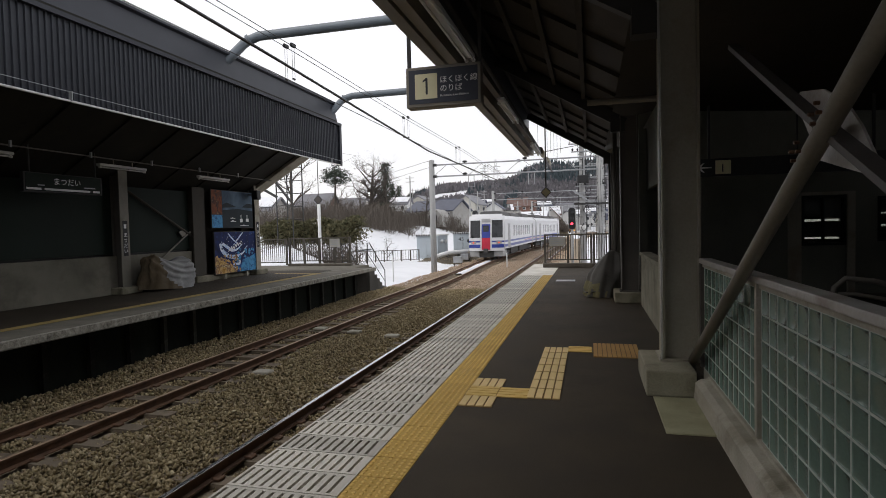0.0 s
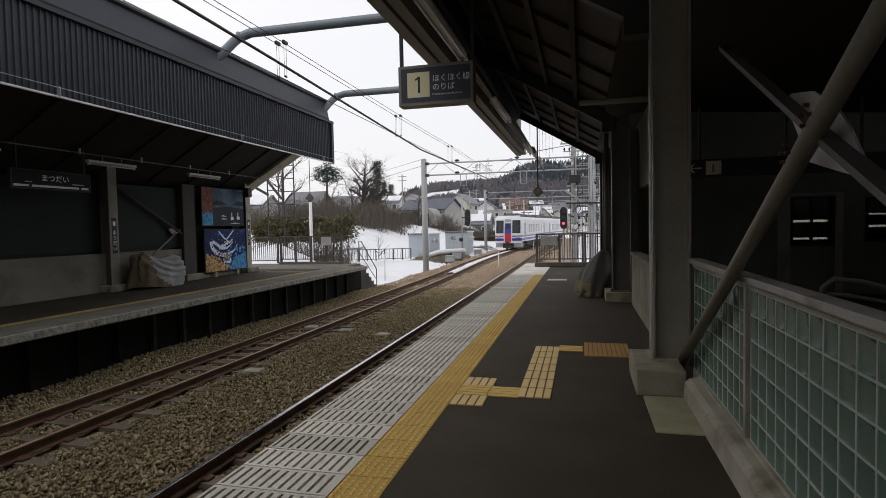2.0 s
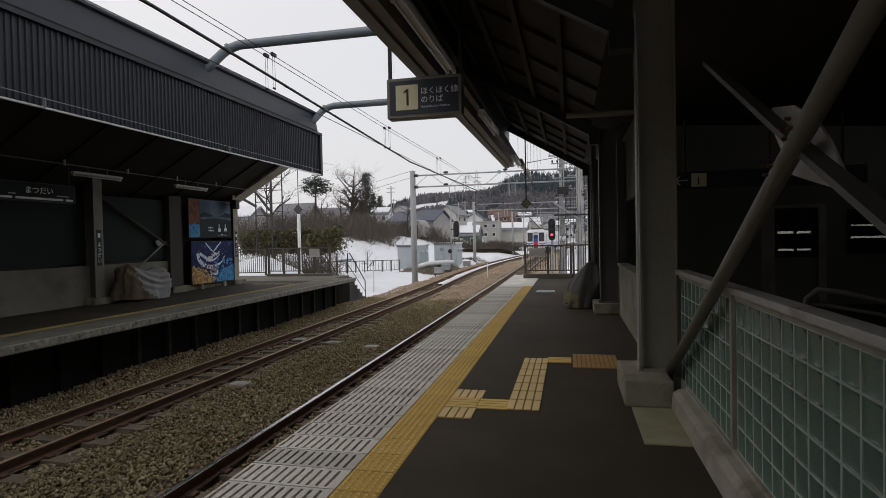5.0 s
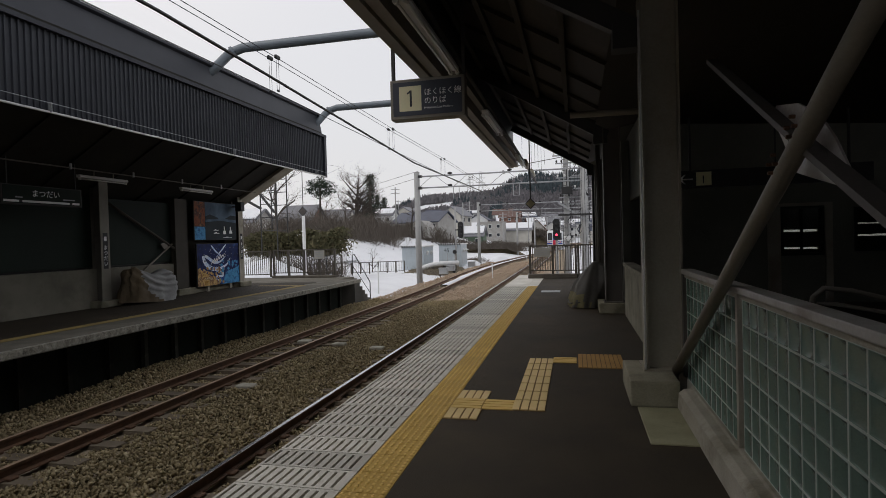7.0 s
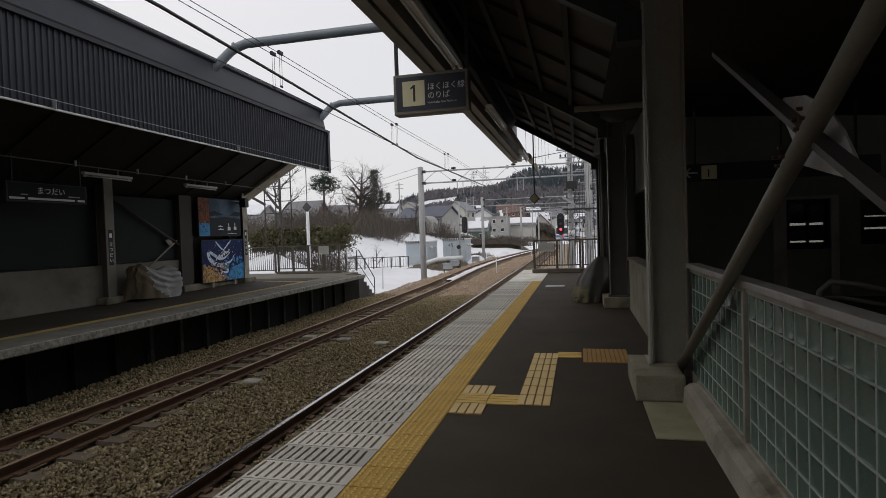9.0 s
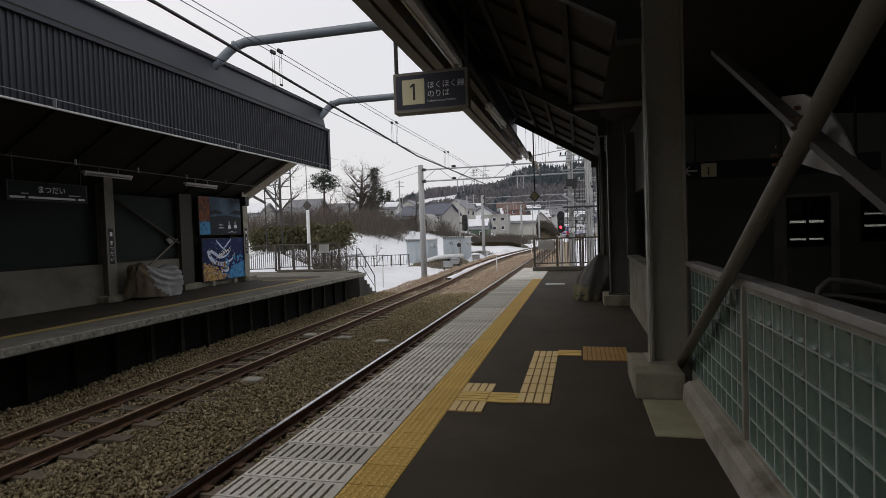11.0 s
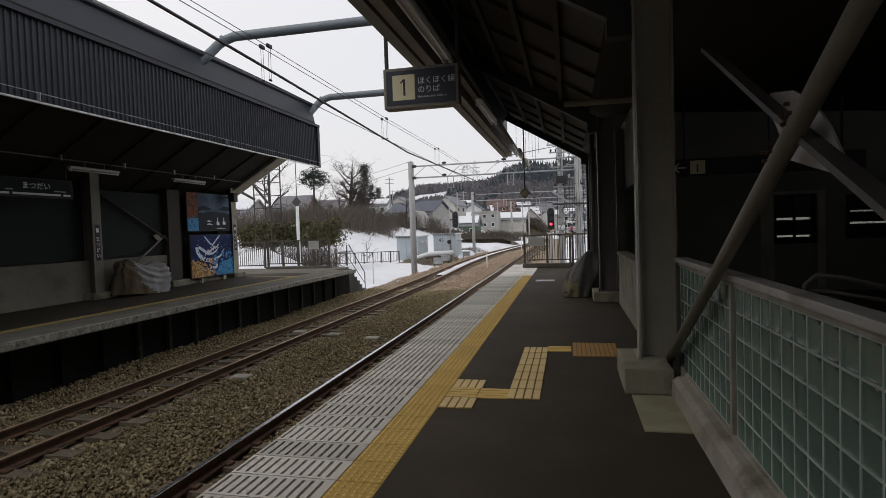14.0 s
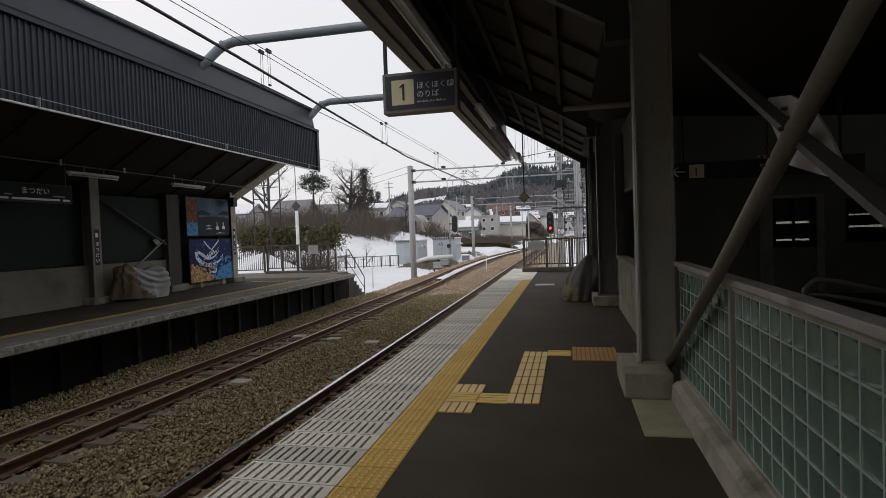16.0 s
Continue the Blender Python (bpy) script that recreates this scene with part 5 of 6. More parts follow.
def limb(bm, p, d, length, r, depth, rnd, spread, droop):
    pts, rad = [p.copy()], [r]
    n = 4
    for k in range(n):
        d = (d + Vector((rnd.gauss(0, 0.16), rnd.gauss(0, 0.16), rnd.gauss(0.04, 0.1) - droop))).normalized()
        p = p + d * length / n
        pts.append(p.copy())
        rad.append(r * (1 - 0.5 * (k + 1) / n))
    tube(bm, pts, rad, 6 if depth > 2 else 4 if depth > 1 else 3, False)
    if depth == 0:
        return
    for k in range(4 if depth > 1 else 5):
        i = rnd.randint(1, n)
        out = Vector((rnd.gauss(0, 1), rnd.gauss(0, 1), rnd.gauss(0.2, 0.5))).normalized()
        limb(bm, pts[i], (d * (1.15 - spread) + out * spread).normalized(), length * rnd.uniform(0.5, 0.75), rad[i] * 0.55, depth - 1, rnd, spread, droop)


def bare_tree(at, height, r, seed, spread=0.75, limbs=7, depth=3, label="tall bare winter tree with gnarled spreading limbs", fork=0.4):
    rnd = random.Random(seed)
    ob = thing("tree", at, label, "tree", "bare trees")
    pts, rad = [], []
    for k in range(9):
        v = k / 8
        pts.append((0.03 * height * math.sin(3 * v + seed) * v, 0.02 * height * math.cos(2 * v + seed) * v, height * 0.85 * v - 0.3))
        rad.append(r * (1 - 0.78 * v))
    part("trunk", tube(bmesh.new(), pts, rad, 9), BARK, ob)
    bm = bmesh.new()
    for k in range(limbs):
        v = fork + (1 - fork) * (k + 0.5) / limbs
        i = min(8, int(v * 8 + 0.5))
        a = k * 2.4 + rnd.uniform(-0.4, 0.4)
        d = Vector((math.cos(a), math.sin(a), rnd.uniform(0.35, 0.9))).normalized()
        limb(bm, Vector(pts[i]), d, height * rnd.uniform(0.24, 0.36) * (1.15 - 0.5 * v), rad[i] * 0.75, depth, rnd, spread, 0.0)
    part("crown", bm, BARK, ob)
    return ob


def sprays(bm, centre, n, size, rnd, flat=0.5):
    """Small loose leaf tufts round a centre."""
    for _ in range(n):
        c = centre + Vector((rnd.gauss(0, size), rnd.gauss(0, size), rnd.gauss(0, size * flat)))
        s = size * rnd.uniform(0.25, 0.55)
        v = [bm.verts.new(c + Vector((rnd.gauss(0, s), rnd.gauss(0, s), rnd.gauss(0, s * 0.7)))) for _ in range(3)]
        bm.faces.new(v)


def conifer(at, height, r, seed, bare=0.12, label="dark green conifer on the snow bank"):
    rnd = random.Random(seed)
    ob = thing("conifer", at, label, "tree", "conifers")
    part("trunk", tube(bmesh.new(), [(0, 0, -0.3), (0.05, 0, height * 0.5), (0, 0, height * 0.96)], [0.03 * height, 0.02 * height, 0.004 * height], 8), BARK, ob)
    bm = bmesh.new()
    for k in range(170):
        v = bare + (1 - bare) * (k / 170)
        w = (1 - (v - bare) / (1 - bare)) ** 0.75 * r * rnd.uniform(0.55, 1.1) + 0.1
        a = rnd.uniform(0, 6.28)
        for s in (0.3, 0.65, 1.0):
            sprays(bm, Vector((math.cos(a) * w * s, math.sin(a) * w * s, height * v - 0.25 * w * s)), 7, 0.1 * r + 0.12, rnd, 0.45)
    part("crown", bm, NEEDLE, ob)
    return ob


def at_land(x, y, dz=0.0):
    return (x, y, land(x, y) + dz)


bare_tree(at_land(-25.7, 45), 10.5, 0.18, 3, limbs=7, depth=3, fork=0.5)
bare_tree(at_land(-32.4, 80), 10.6, 0.5, 11, limbs=11, depth=4, fork=0.36, spread=0.7)
bare_tree(at_land(-29.2, 78), 8.0, 0.2, 14, limbs=7, depth=3, label="bare winter tree behind the snow bank")
bare_tree(at_land(-36.6, 86), 8.5, 0.2, 15, limbs=7, depth=3, label="bare winter tree behind the snow bank")
bare_tree(at_land(-34.6, 74), 6.5, 0.2, 16, limbs=7, depth=2, label="bare winter tree behind the snow bank")
bare_tree(at_land(-26.0, 88), 6.0, 0.2, 17, limbs=7, depth=2, label="bare winter tree behind the snow bank")
bare_tree(at_land(-17.6, 40), 3.4, 0.06, 18, limbs=7, depth=2, label="thin bare shrub in the snow", fork=0.15)
bare_tree(at_land(-16.2, 43), 2.6, 0.05, 19, limbs=6, depth=2, label="thin bare shrub in the snow", fork=0.15)
conifer(at_land(-31.6, 84), 10.2, 1.9, 4)
conifer(at_land(-46, 120), 8, 1.9, 24)
# the flat topped pine
rnd = random.Random(9)
ob = thing("pine", at_land(-33.7, 70), "tall pine with a bare trunk and a flat dark crown", "tree", "conifers")
z0 = ob.location.z
part("trunk", tube(bmesh.new(), [(0, 0, -0.3), (0.1, 0, 4), (0.15, 0, 9.6 - z0)], [0.2, 0.16, 0.07], 8), BARK, ob)
bm = bmesh.new()
for k in range(150):
    a, d = rnd.uniform(0, 6.28), rnd.random() ** 0.6 * 1.75
    sprays(bm, Vector((0.15 + math.cos(a) * d, math.sin(a) * d, 9.0 - z0 + rnd.uniform(-1.7, 1.3) * (1.15 - d / 2.4))), 20, 0.24, rnd, 0.5)
part("crown", bm, NEEDLE, ob)


def mass(name, spots, n, reach, rnd, material, label, category, leaf):
    """A joined mass of small leaves or twigs over a list of spots."""
    v, f = [], []
    for _ in range(n):
        x, y, z0, h, w = rnd.choice(spots)
        bx, by = x + rnd.gauss(0, w), y + rnd.gauss(0, w)
        b = land(bx, by)
        if leaf:
            u = rnd.random() ** 0.7
            c = Vector((bx, by, b + z0 + h * u * (0.93 + 0.07 * math.sin(bx * 2.2 + by))))
            s = leaf * rnd.uniform(0.6, 1.4)
            tri = [c + Vector((rnd.gauss(0, s), rnd.gauss(0, s), rnd.gauss(0, s))) for _ in range(3)]
        else:
            hh = h * rnd.uniform(0.45, 1.0)
            lean = Vector((rnd.gauss(0, 0.55), rnd.gauss(0, 0.55), rnd.uniform(0.5, 1))) * hh
            s = reach * rnd.uniform(0.6, 1.3)
            c = Vector((bx, by, b + z0 + (0 if rnd.random() < 0.35 else hh * rnd.random())))
            tri = [c - Vector((s, 0, 0)), c + Vector((s, s, 0)), c + lean * (1 if c.z < b + z0 + 0.1 else 0.5)]
        k = len(v)
        v += [tuple(p) for p in tri]
        f.append((k, k + 1, k + 2))
    me = bpy.data.meshes.new(name)
    me.from_pydata(v, [], f)
    me.materials.append(material)
    return tagged(new(name, me), label, category, kind="stuff")


rnd = random.Random(21)
mass("hedge", [(-22.6 + k * 0.55, 36 + 0.4 * math.sin(k), 1.75, 1.6 + 0.3 * math.sin(k * 1.7), 0.42) for k in range(13)], 26000, 0, rnd, HEDGE, "straggling brown green hedge behind the railing", "hedge", 0.07)
spots = [(-37 + k * 0.7, 68 + 5 * math.sin(k * 2.1), 0, 2.5 + 0.9 * math.sin(k * 1.3), 1.1) for k in range(19)]
mass("brushwood", spots, 17000, 0.022, rnd, TWIG, "dense brown winter brushwood on the snow bank", "brushwood", 0)
mass("brushwood", [(-30 + k * 0.9, 92 + 3 * math.sin(k), 0, 2.4, 1.2) for k in range(9)], 5000, 0.035, rnd, TWIG, "brown winter brushwood beside the houses", "brushwood", 0)
mass("brushwood", [(-33 + k * 0.8, 76 + 3 * math.sin(k * 1.9), 0, 2.5 + 0.7 * math.sin(k * 2.3), 1.1) for k in range(9)], 10000, 0.022, rnd, TWIG, "tall grey brown thicket of winter saplings", "brushwood", 0)
mass("brushwood", [(-45 + k * 1.2, 62 + 3 * math.sin(k), 0, 2.6, 1.1) for k in range(10)], 4000, 0.03, rnd, TWIG, "brown winter brushwood beyond the hedge", "brushwood", 0)
mass("dry_grass", [(-11.4 + 0.5 * math.sin(k), 42 + k * 0.9, 0, 0.35, 0.7) for k in range(30)], 5000, 0.012, rnd, TWIG, "dry yellow brown grass along the track", "grass", 0)
mass("dry_grass", [(-20 + 0.45 * k, 95 + math.sin(k), 0.7, 1.3, 0.7) for k in range(25)], 7000, 0.03, rnd, TWIG, "dry brown grass and brush on the low bank", "grass", 0)
mass("dry_grass", [(-12.6 + 0.45 * k, 160 + math.sin(k), 1.2 + 2.4 * math.sin(math.pi * k / 13), 1.6, 0.6) for k in range(14)], 5000, 0.05, rnd, TWIG, "dry brown brush on the earth bank", "grass", 0)
mass("dry_grass", [(-17 + 0.15 * k, 118 + k * 0.8, 0, 1.2, 1.6) for k in range(40)], 5000, 0.03, rnd, TWIG, "dry brown brush along the far track", "grass", 0)


# wooded hillside
def forest(name, n, keep, h0, h1, wide, material, label, spikes, seed):
    rnd = random.Random(seed)
    v, f = [], []
    while n:
        y = rnd.uniform(165, 440)
        x = rnd.uniform(-0.6, 0.1) * y
        if not keep(x, y):
            continue
        n -= 1
        b, h = land(x, y), rnd.uniform(h0, h1)
        if spikes:
            for _ in range(7):
                ox, oy, s = rnd.gauss(0, wide), rnd.gauss(0, wide), rnd.uniform(0.5, 1) * h
                k = len(v)
                p, q = rnd.uniform(0.15, 0.6) * wide, rnd.uniform(0.15, 0.6) * wide
                v += [(x + ox * 0.4, y + oy * 0.4, b - 0.5), (x + ox - p, y + oy, b + s * rnd.uniform(0.5, 0.95)), (x + ox + q, y + oy, b + s * rnd.uniform(0.5, 1.0))]
                f.append((k, k + 1, k + 2))
        else:
            for lo, hi, w in ((0.1, 0.6, 1.0), (0.35, 0.85, 0.72), (0.6, 1.05, 0.42)):
                k = len(v)
                v.append((x, y, b + hi * h))
                a0 = rnd.uniform(0, 6)
                for i in range(6):
                    rr = w * wide * rnd.uniform(0.7, 1.25)
                    v.append((x + rr * math.cos(a0 + i * 1.05), y + rr * math.sin(a0 + i * 1.05), b + lo * h + rnd.uniform(-0.06, 0.06) * h))
                f += [(k, k + 1 + i, k + 1 + (i + 1) % 6) for i in range(6)]
    me = bpy.data.meshes.new(name)
    me.from_pydata(v, [], f)
    me.materials.append(material)
    return tagged(new(name, me), label, "woods", kind="stuff")


def dark_part(x, y):
    b = x / y
    patchy = noise.noise(Vector((x * 0.03, y * 0.02, 6)))
    if b > -0.125:
        return y > 320 and patchy > -0.12
    if -0.215 < b < -0.125:
        return 245 < y < 330 and patchy > 0.0
    return patchy > 0.48 and y > 250


def open_part(x, y):
    return y > 225 and noise.noise(Vector((x * 0.03, y * 0.03, 5))) < 0.17


forest("far_conifers", 1500, dark_part, 3.5, 8.0, 1.5, HAZED_PINE, "dark conifer woods on the hillside", False, 31)
forest("far_woods", 15000, open_part, 3.0, 6.5, 1.2, HAZED_WOODS, "bare grey brown woods on the snowy hillside", True, 32)
# overhanging dark conifers at the left of the valley
for x, y, h in ((-58, 150, 10), (-55, 152, 12), (-52, 149, 11), (-49, 151, 9)):
    conifer(at_land(x, y), h, 2.2, int(h * 7), label="dark conifer beyond the houses")

# ---- buildings ----
ROOF_BLUE = paint("blue_grey_roof", (0.075, 0.085, 0.12), (0.055, 0.062, 0.09), 0.5, 1, 20, 0.1)
ROOF_GREY = paint("grey_sheet_roof", (0.2, 0.2, 0.215), (0.15, 0.15, 0.165), 0.5, 1, 20, 0.1)
ROOF_RED = paint("red_brown_roof", (0.15, 0.085, 0.068), (0.115, 0.068, 0.056), 0.6, 1, 20, 0.1)
WALL_BROWN = paint("brown_boards", (0.2, 0.11, 0.085), (0.15, 0.085, 0.065), 0.8, 1.5, 20, 0.2)
WALL_GREY = paint("grey_render", (0.4, 0.385, 0.36), (0.32, 0.31, 0.29), 0.8, 1, 20, 0.1, stain=(0.22, 0.21, 0.19), stain_amount=0.5)
WALL_CREAM = paint("cream_render", (0.52, 0.5, 0.45), (0.44, 0.42, 0.38), 0.8, 1, 20, 0.1)
WALL_WHITE = paint("white_render", (0.62, 0.62, 0.61), (0.54, 0.54, 0.53), 0.8, 1, 20, 0.1)
WALL_GREEN = paint("dull_green_boards", (0.12, 0.17, 0.12), (0.09, 0.13, 0.09), 0.8, 1, 20, 0.1)
PANE = paint("dark_window_pane", (0.05, 0.055, 0.065), (0.035, 0.04, 0.045), 0.15, 1, 20, 0)


def house(x, y, w, d, eave, ridge, wall, roof, label, turn=0, rows=1, cols=3, snow=False, flat=False, base=None):
    """A house with its gable roof along its width, windows on the front."""
    z = land(x, y) if base is None else base
    ob = thing("house", (x, y, z), label, "house", "town houses", turn)
    hw, hd = w / 2, d / 2
    part("wall", boxes((-hw, hw, -hd, hd, -1.0, eave)), wall, ob)
    if flat:
        part("roof", boxes((-hw - 0.15, hw + 0.15, -hd - 0.15, hd + 0.15, eave, eave + 0.25)), wall, ob)
    else:
        gable = bmesh.new()
        prism(gable, [(-hd, eave), (hd, eave), (0, ridge - 0.12)], -hw + 0.05, hw - 0.05, "x")
        part("gable", gable, wall, ob)
        bm = bmesh.new()
        o = 0.5
        drop = (ridge - eave) / hd * o
        prism(bm, [(-hd - o, eave - drop), (0, ridge), (hd + o, eave - drop), (hd + o, eave - drop + 0.18), (0, ridge + 0.2), (-hd - o, eave - drop + 0.18)], -hw - 0.4, hw + 0.4, "x")
        rf = part("roof", bm, roof, ob)
        if snow:
            bm = bmesh.new()
            k = 0.82
            prism(bm, [(-(hd + o) * k, eave + (ridge - eave) * (1 - k) + 0.1), (0, ridge + 0.21), (0, ridge + 0.33), (-(hd + o) * k, eave + (ridge - eave) * (1 - k) + 0.28)], -hw - 0.2, hw + 0.1, "x")
            part("roof_snow", bm, SNOW, rf)
    for r in range(rows):
        for c in range(cols):
            cx = -hw + w * (c + 0.5) / cols
            cz = eave * (r + 0.55) / rows
            win = part("window", boxes((cx - w * 0.2 / cols, cx + w * 0.2 / cols, -hd - 0.05, -hd - 0.002, cz - 0.22 * eave / rows, cz + 0.22 * eave / rows)), WHITE, ob)
            part("pane", boxes((cx - w * 0.17 / cols, cx + w * 0.17 / cols, -hd - 0.07, -hd - 0.051, cz - 0.18 * eave / rows, cz + 0.18 * eave / rows)), PANE, win)
    return ob


house(-41.4, 80, 5.2, 5.0, 3.2, 5.3, WALL_BROWN, ROOF_GREY, "brown boarded house with a grey sheet roof", rows=1, cols=2)
house(-27.9, 103, 9.6, 7.2, 3.8, 5.6, WALL_GREY, ROOF_BLUE, "large grey house with a dark blue roof", turn=-14, rows=2, cols=5, base=1.0)
house(-26.9, 128, 7.0, 4.8, 5.0, 6.9, WALL_CREAM, ROOF_GREY, "cream gabled house behind the blue roof", turn=80, rows=2, cols=2, base=1.9)
house(-43.3, 142, 5.0, 5.2, 5.5, 7.0, WALL_CREAM, ROOF_GREY, "pale gabled house with a wide grey roof", turn=84, rows=2, cols=2, base=3.0)
house(-44.8, 130, 4.4, 4.6, 4.6, 6.0, WALL_WHITE, ROOF_GREY, "small white house under a snow covered roof", rows=2, cols=2, snow=True, base=3.0)
house(-22.0, 152, 6.6, 8, 7.0, 0, WALL_GREY, ROOF_GREY, "grey concrete block of flats with a flat roof", rows=3, cols=3, flat=True, base=-1.5)
house(-15.8, 162, 8.0, 9, 4.3, 6.2, WALL_CREAM, ROOF_GREY, "long pale warehouse under a snow covered roof", rows=0, cols=0, snow=True, base=-0.9)
house(-22.3, 124, 5.2, 5, 3.1, 4.9, WALL_GREEN, ROOF_GREY, "low green shed under a snow covered roof", rows=1, cols=2, snow=True, base=-1.0)
house(-33, 165, 9, 8, 4.2, 6.6, WALL_BROWN, ROOF_GREY, "low brown building under a snow covered roof", rows=1, cols=3, snow=True, base=-0.8)
house(-22.3, 200, 7.2, 7, 4.2, 6.0, WALL_BROWN, ROOF_RED, "two storey brown house with a red brown roof", rows=2, cols=3, base=4.4)
house(-50, 112, 7, 6, 4.2, 6.4, WALL_CREAM, ROOF_GREY, "cream house with a grey roof", rows=2, cols=3)
rnd = random.Random(77)
for x, y, w in ((-13, 200, 6), (-8, 206, 6), (-4, 214, 7), (-15, 222, 7), (-26, 214, 7), (-34, 205, 8), (-42, 210, 7), (-50, 195, 8), (-58, 205, 7), (-68, 215, 8), (-78, 205, 8), (-30, 240, 8), (-20, 246, 7), (-10, 240, 7), (-46, 245, 8), (-62, 245, 7), (-74, 250, 8), (-88, 235, 8), (-98, 250, 8), (2, 225, 8), (6, 205, 7)):
    wall = rnd.choice((WALL_WHITE, WALL_CREAM, WALL_GREY, WALL_WHITE))
    roof = rnd.choice((ROOF_BLUE, ROOF_GREY, ROOF_RED, ROOF_GREY))
    word = {"white_render": "white", "cream_render": "cream", "grey_render": "grey"}[wall.name] + " hillside house under a " + {"blue_grey_roof": "blue grey roof", "grey_sheet_roof": "grey roof", "red_brown_roof": "red brown roof"}[roof.name]
    sn = rnd.random() < 0.45
    house(x, y, w, 6.5, rnd.uniform(4.2, 5.6), rnd.uniform(6.6, 8.2), wall, roof, word + (" with snow" if sn else ""), turn=rnd.choice((0, 0, 90, 15)), rows=2, cols=3, snow=sn)


def arched_shed(x, y, w, d, h, label, material):
    ob = thing("arched_shed", (x, y, land(x, y)), label, "shed")
    n = 12
    bm = bmesh.new()
    prism(bm, [(w / 2 * math.cos(math.pi * k / n), h * math.sin(math.pi * k / n)) for k in range(n + 1)], -d / 2, d / 2)
    part("shell", bm, material, ob)
    part("door", boxes((-w * 0.2, w * 0.2, -d / 2 - 0.06, -d / 2 - 0.002, 0, h * 0.65)), PANE, ob)
    return ob


arched_shed(-25.2, 92, 3.4, 6, 3.0, "grey corrugated arched shed", WALL_GREY)
# stems of the hedge
mass("hedge_stems", [(-22.6 + k * 0.55, 36 + 0.4 * math.sin(k), 0, 2.3, 0.35) for k in range(13)], 2600, 0.012, random.Random(23), TWIG, "thin brown stems under the hedge", "hedge", 0)

# ---- railway equipment ----
CABINET = paint("pale_blue_cabinet", (0.5, 0.56, 0.6), (0.43, 0.48, 0.52), 0.45, 1.5, 40, 0.03, stain=(0.3, 0.3, 0.28), stain_amount=0.25)


def equipment_hut(at, w, d, h, label):
    ob = thing("equipment_hut", at, label, "equipment hut", "equipment huts")
    part("plinth", boxes((0.05, w - 0.05, 0.05, d - 0.05, -0.5, 0.12)), CONCRETE, ob)
    part("body", bevelled(boxes((0, w, 0, d, 0.12, h)), 0.02, 1), CABINET, ob)
    part("roof", boxes((-0.1, w + 0.1, -0.1, d + 0.1, h, h + 0.1)), WHITE, ob)
    for k in range(int(w / 0.22)):
        part("roof_rib", boxes((k * 0.22, k * 0.22 + 0.11, -0.14, -0.101, h - 0.05, h + 0.12)), SIGN_BLACK, ob)
    part("door", boxes((w * 0.1, w * 0.45, -0.03, -0.002, 0.2, h - 0.15)), CABINET, ob)
    for k in range(2):
        part("vent", tube(bmesh.new(), [(w + 0.002, d * (0.3 + 0.4 * k), h * 0.78), (w + 0.16, d * (0.3 + 0.4 * k), h * 0.74)], 0.16, 10), WHITE, ob)
    return ob


equipment_hut((-14.55, 46, -1.32), 1.9, 3.4, 2.2, "pale blue steel equipment hut beside the track")
equipment_hut((-12.75, 52, -1.4), 2.2, 2.8, 2.35, "pale blue steel equipment hut beside the track")
duct = thing("cable_duct", (-12.6, 44.4, -1.1), "white clad cable duct on low trestles", "cable duct")
part("duct", tube(bmesh.new(), [(0, 0, 0.1), (0.5, 0.3, 0.35), (1.0, 0.8, 0.5), (2.0, 2.2, 0.52), (2.6, 3.2, 0.5)], 0.2, 12), WHITE, duct)
for k in (0.9, 1.7, 2.4):
    part("trestle", boxes((k - 0.05, k + 0.05, k * 1.1 - 0.3, k * 1.1 + 0.3, -0.6, 0.35)), STEEL_DARK, duct)
for x, y in ((-9.9, 44.2), (-10.3, 46.3), (-9.3, 50.5), (-9.6, 40.5)):
    ob = thing("trackside_box", (x, y, -1.45), "grey steel cable box on short legs by the track", "cable box", "trackside boxes")
    part("body", bevelled(boxes((-0.32, 0.32, -0.22, 0.22, 0.35, 0.75)), 0.02, 1), GALV, ob)
    part("lid", boxes((-0.35, 0.35, -0.25, 0.25, 0.75, 0.8)), GALV, ob)
    for lx in (-0.27, 0.27):
        part("leg", boxes((lx - 0.03, lx + 0.03, -0.03, 0.03, -0.1, 0.35)), STEEL_DARK, ob)

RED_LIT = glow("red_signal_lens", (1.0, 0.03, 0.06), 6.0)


def signal(at, half_w, h, mast_top, mast_bottom, lit, label, mast_dx=0.0):
    ob = thing("railway_signal", at, label, "signal", "railway signals")
    part("mast", bar((mast_dx, 0.2, mast_bottom), (mast_dx, 0.2, mast_top), 0.07, 10), POLE, ob)
    bm = bmesh.new()
    n = 10
    out = [(half_w * math.cos(math.pi * k / n), h / 2 - half_w + half_w * math.sin(math.pi * k / n)) for k in range(n + 1)]
    out += [(-a, -b) for a, b in out]
    prism(bm, out, 0, 0.06)
    part("backboard", bm, SIGN_BLACK, ob)
    for k, z in enumerate((h * 0.28, 0.0, -h * 0.24)):
        hood = bmesh.new()
        tube(hood, [(0, -0.18, z), (0, -0.002, z)], half_w * 0.48, 10)
        part("hood", hood, SIGN_BLACK, ob)
        lit_here = lit and k == 2 - (lit == 2)
        part("lens", tube(bmesh.new(), [(0, -0.19, z), (0, -0.181, z)], half_w * 0.36, 10), RED_LIT if lit_here else CAR_GLASS, ob, "lit red lens" if lit_here else "")
    if mast_dx:
        part("bracket", boxes((mast_dx, 0, 0.06, 0.12, -0.05, 0.05)), STEEL_DARK, ob)
    return ob


signal((-9.75, 48, 2.27), 0.24, 1.45, 2.0, -3.8, 0, "black trackside signal, unlit, on a grey mast", -0.5)
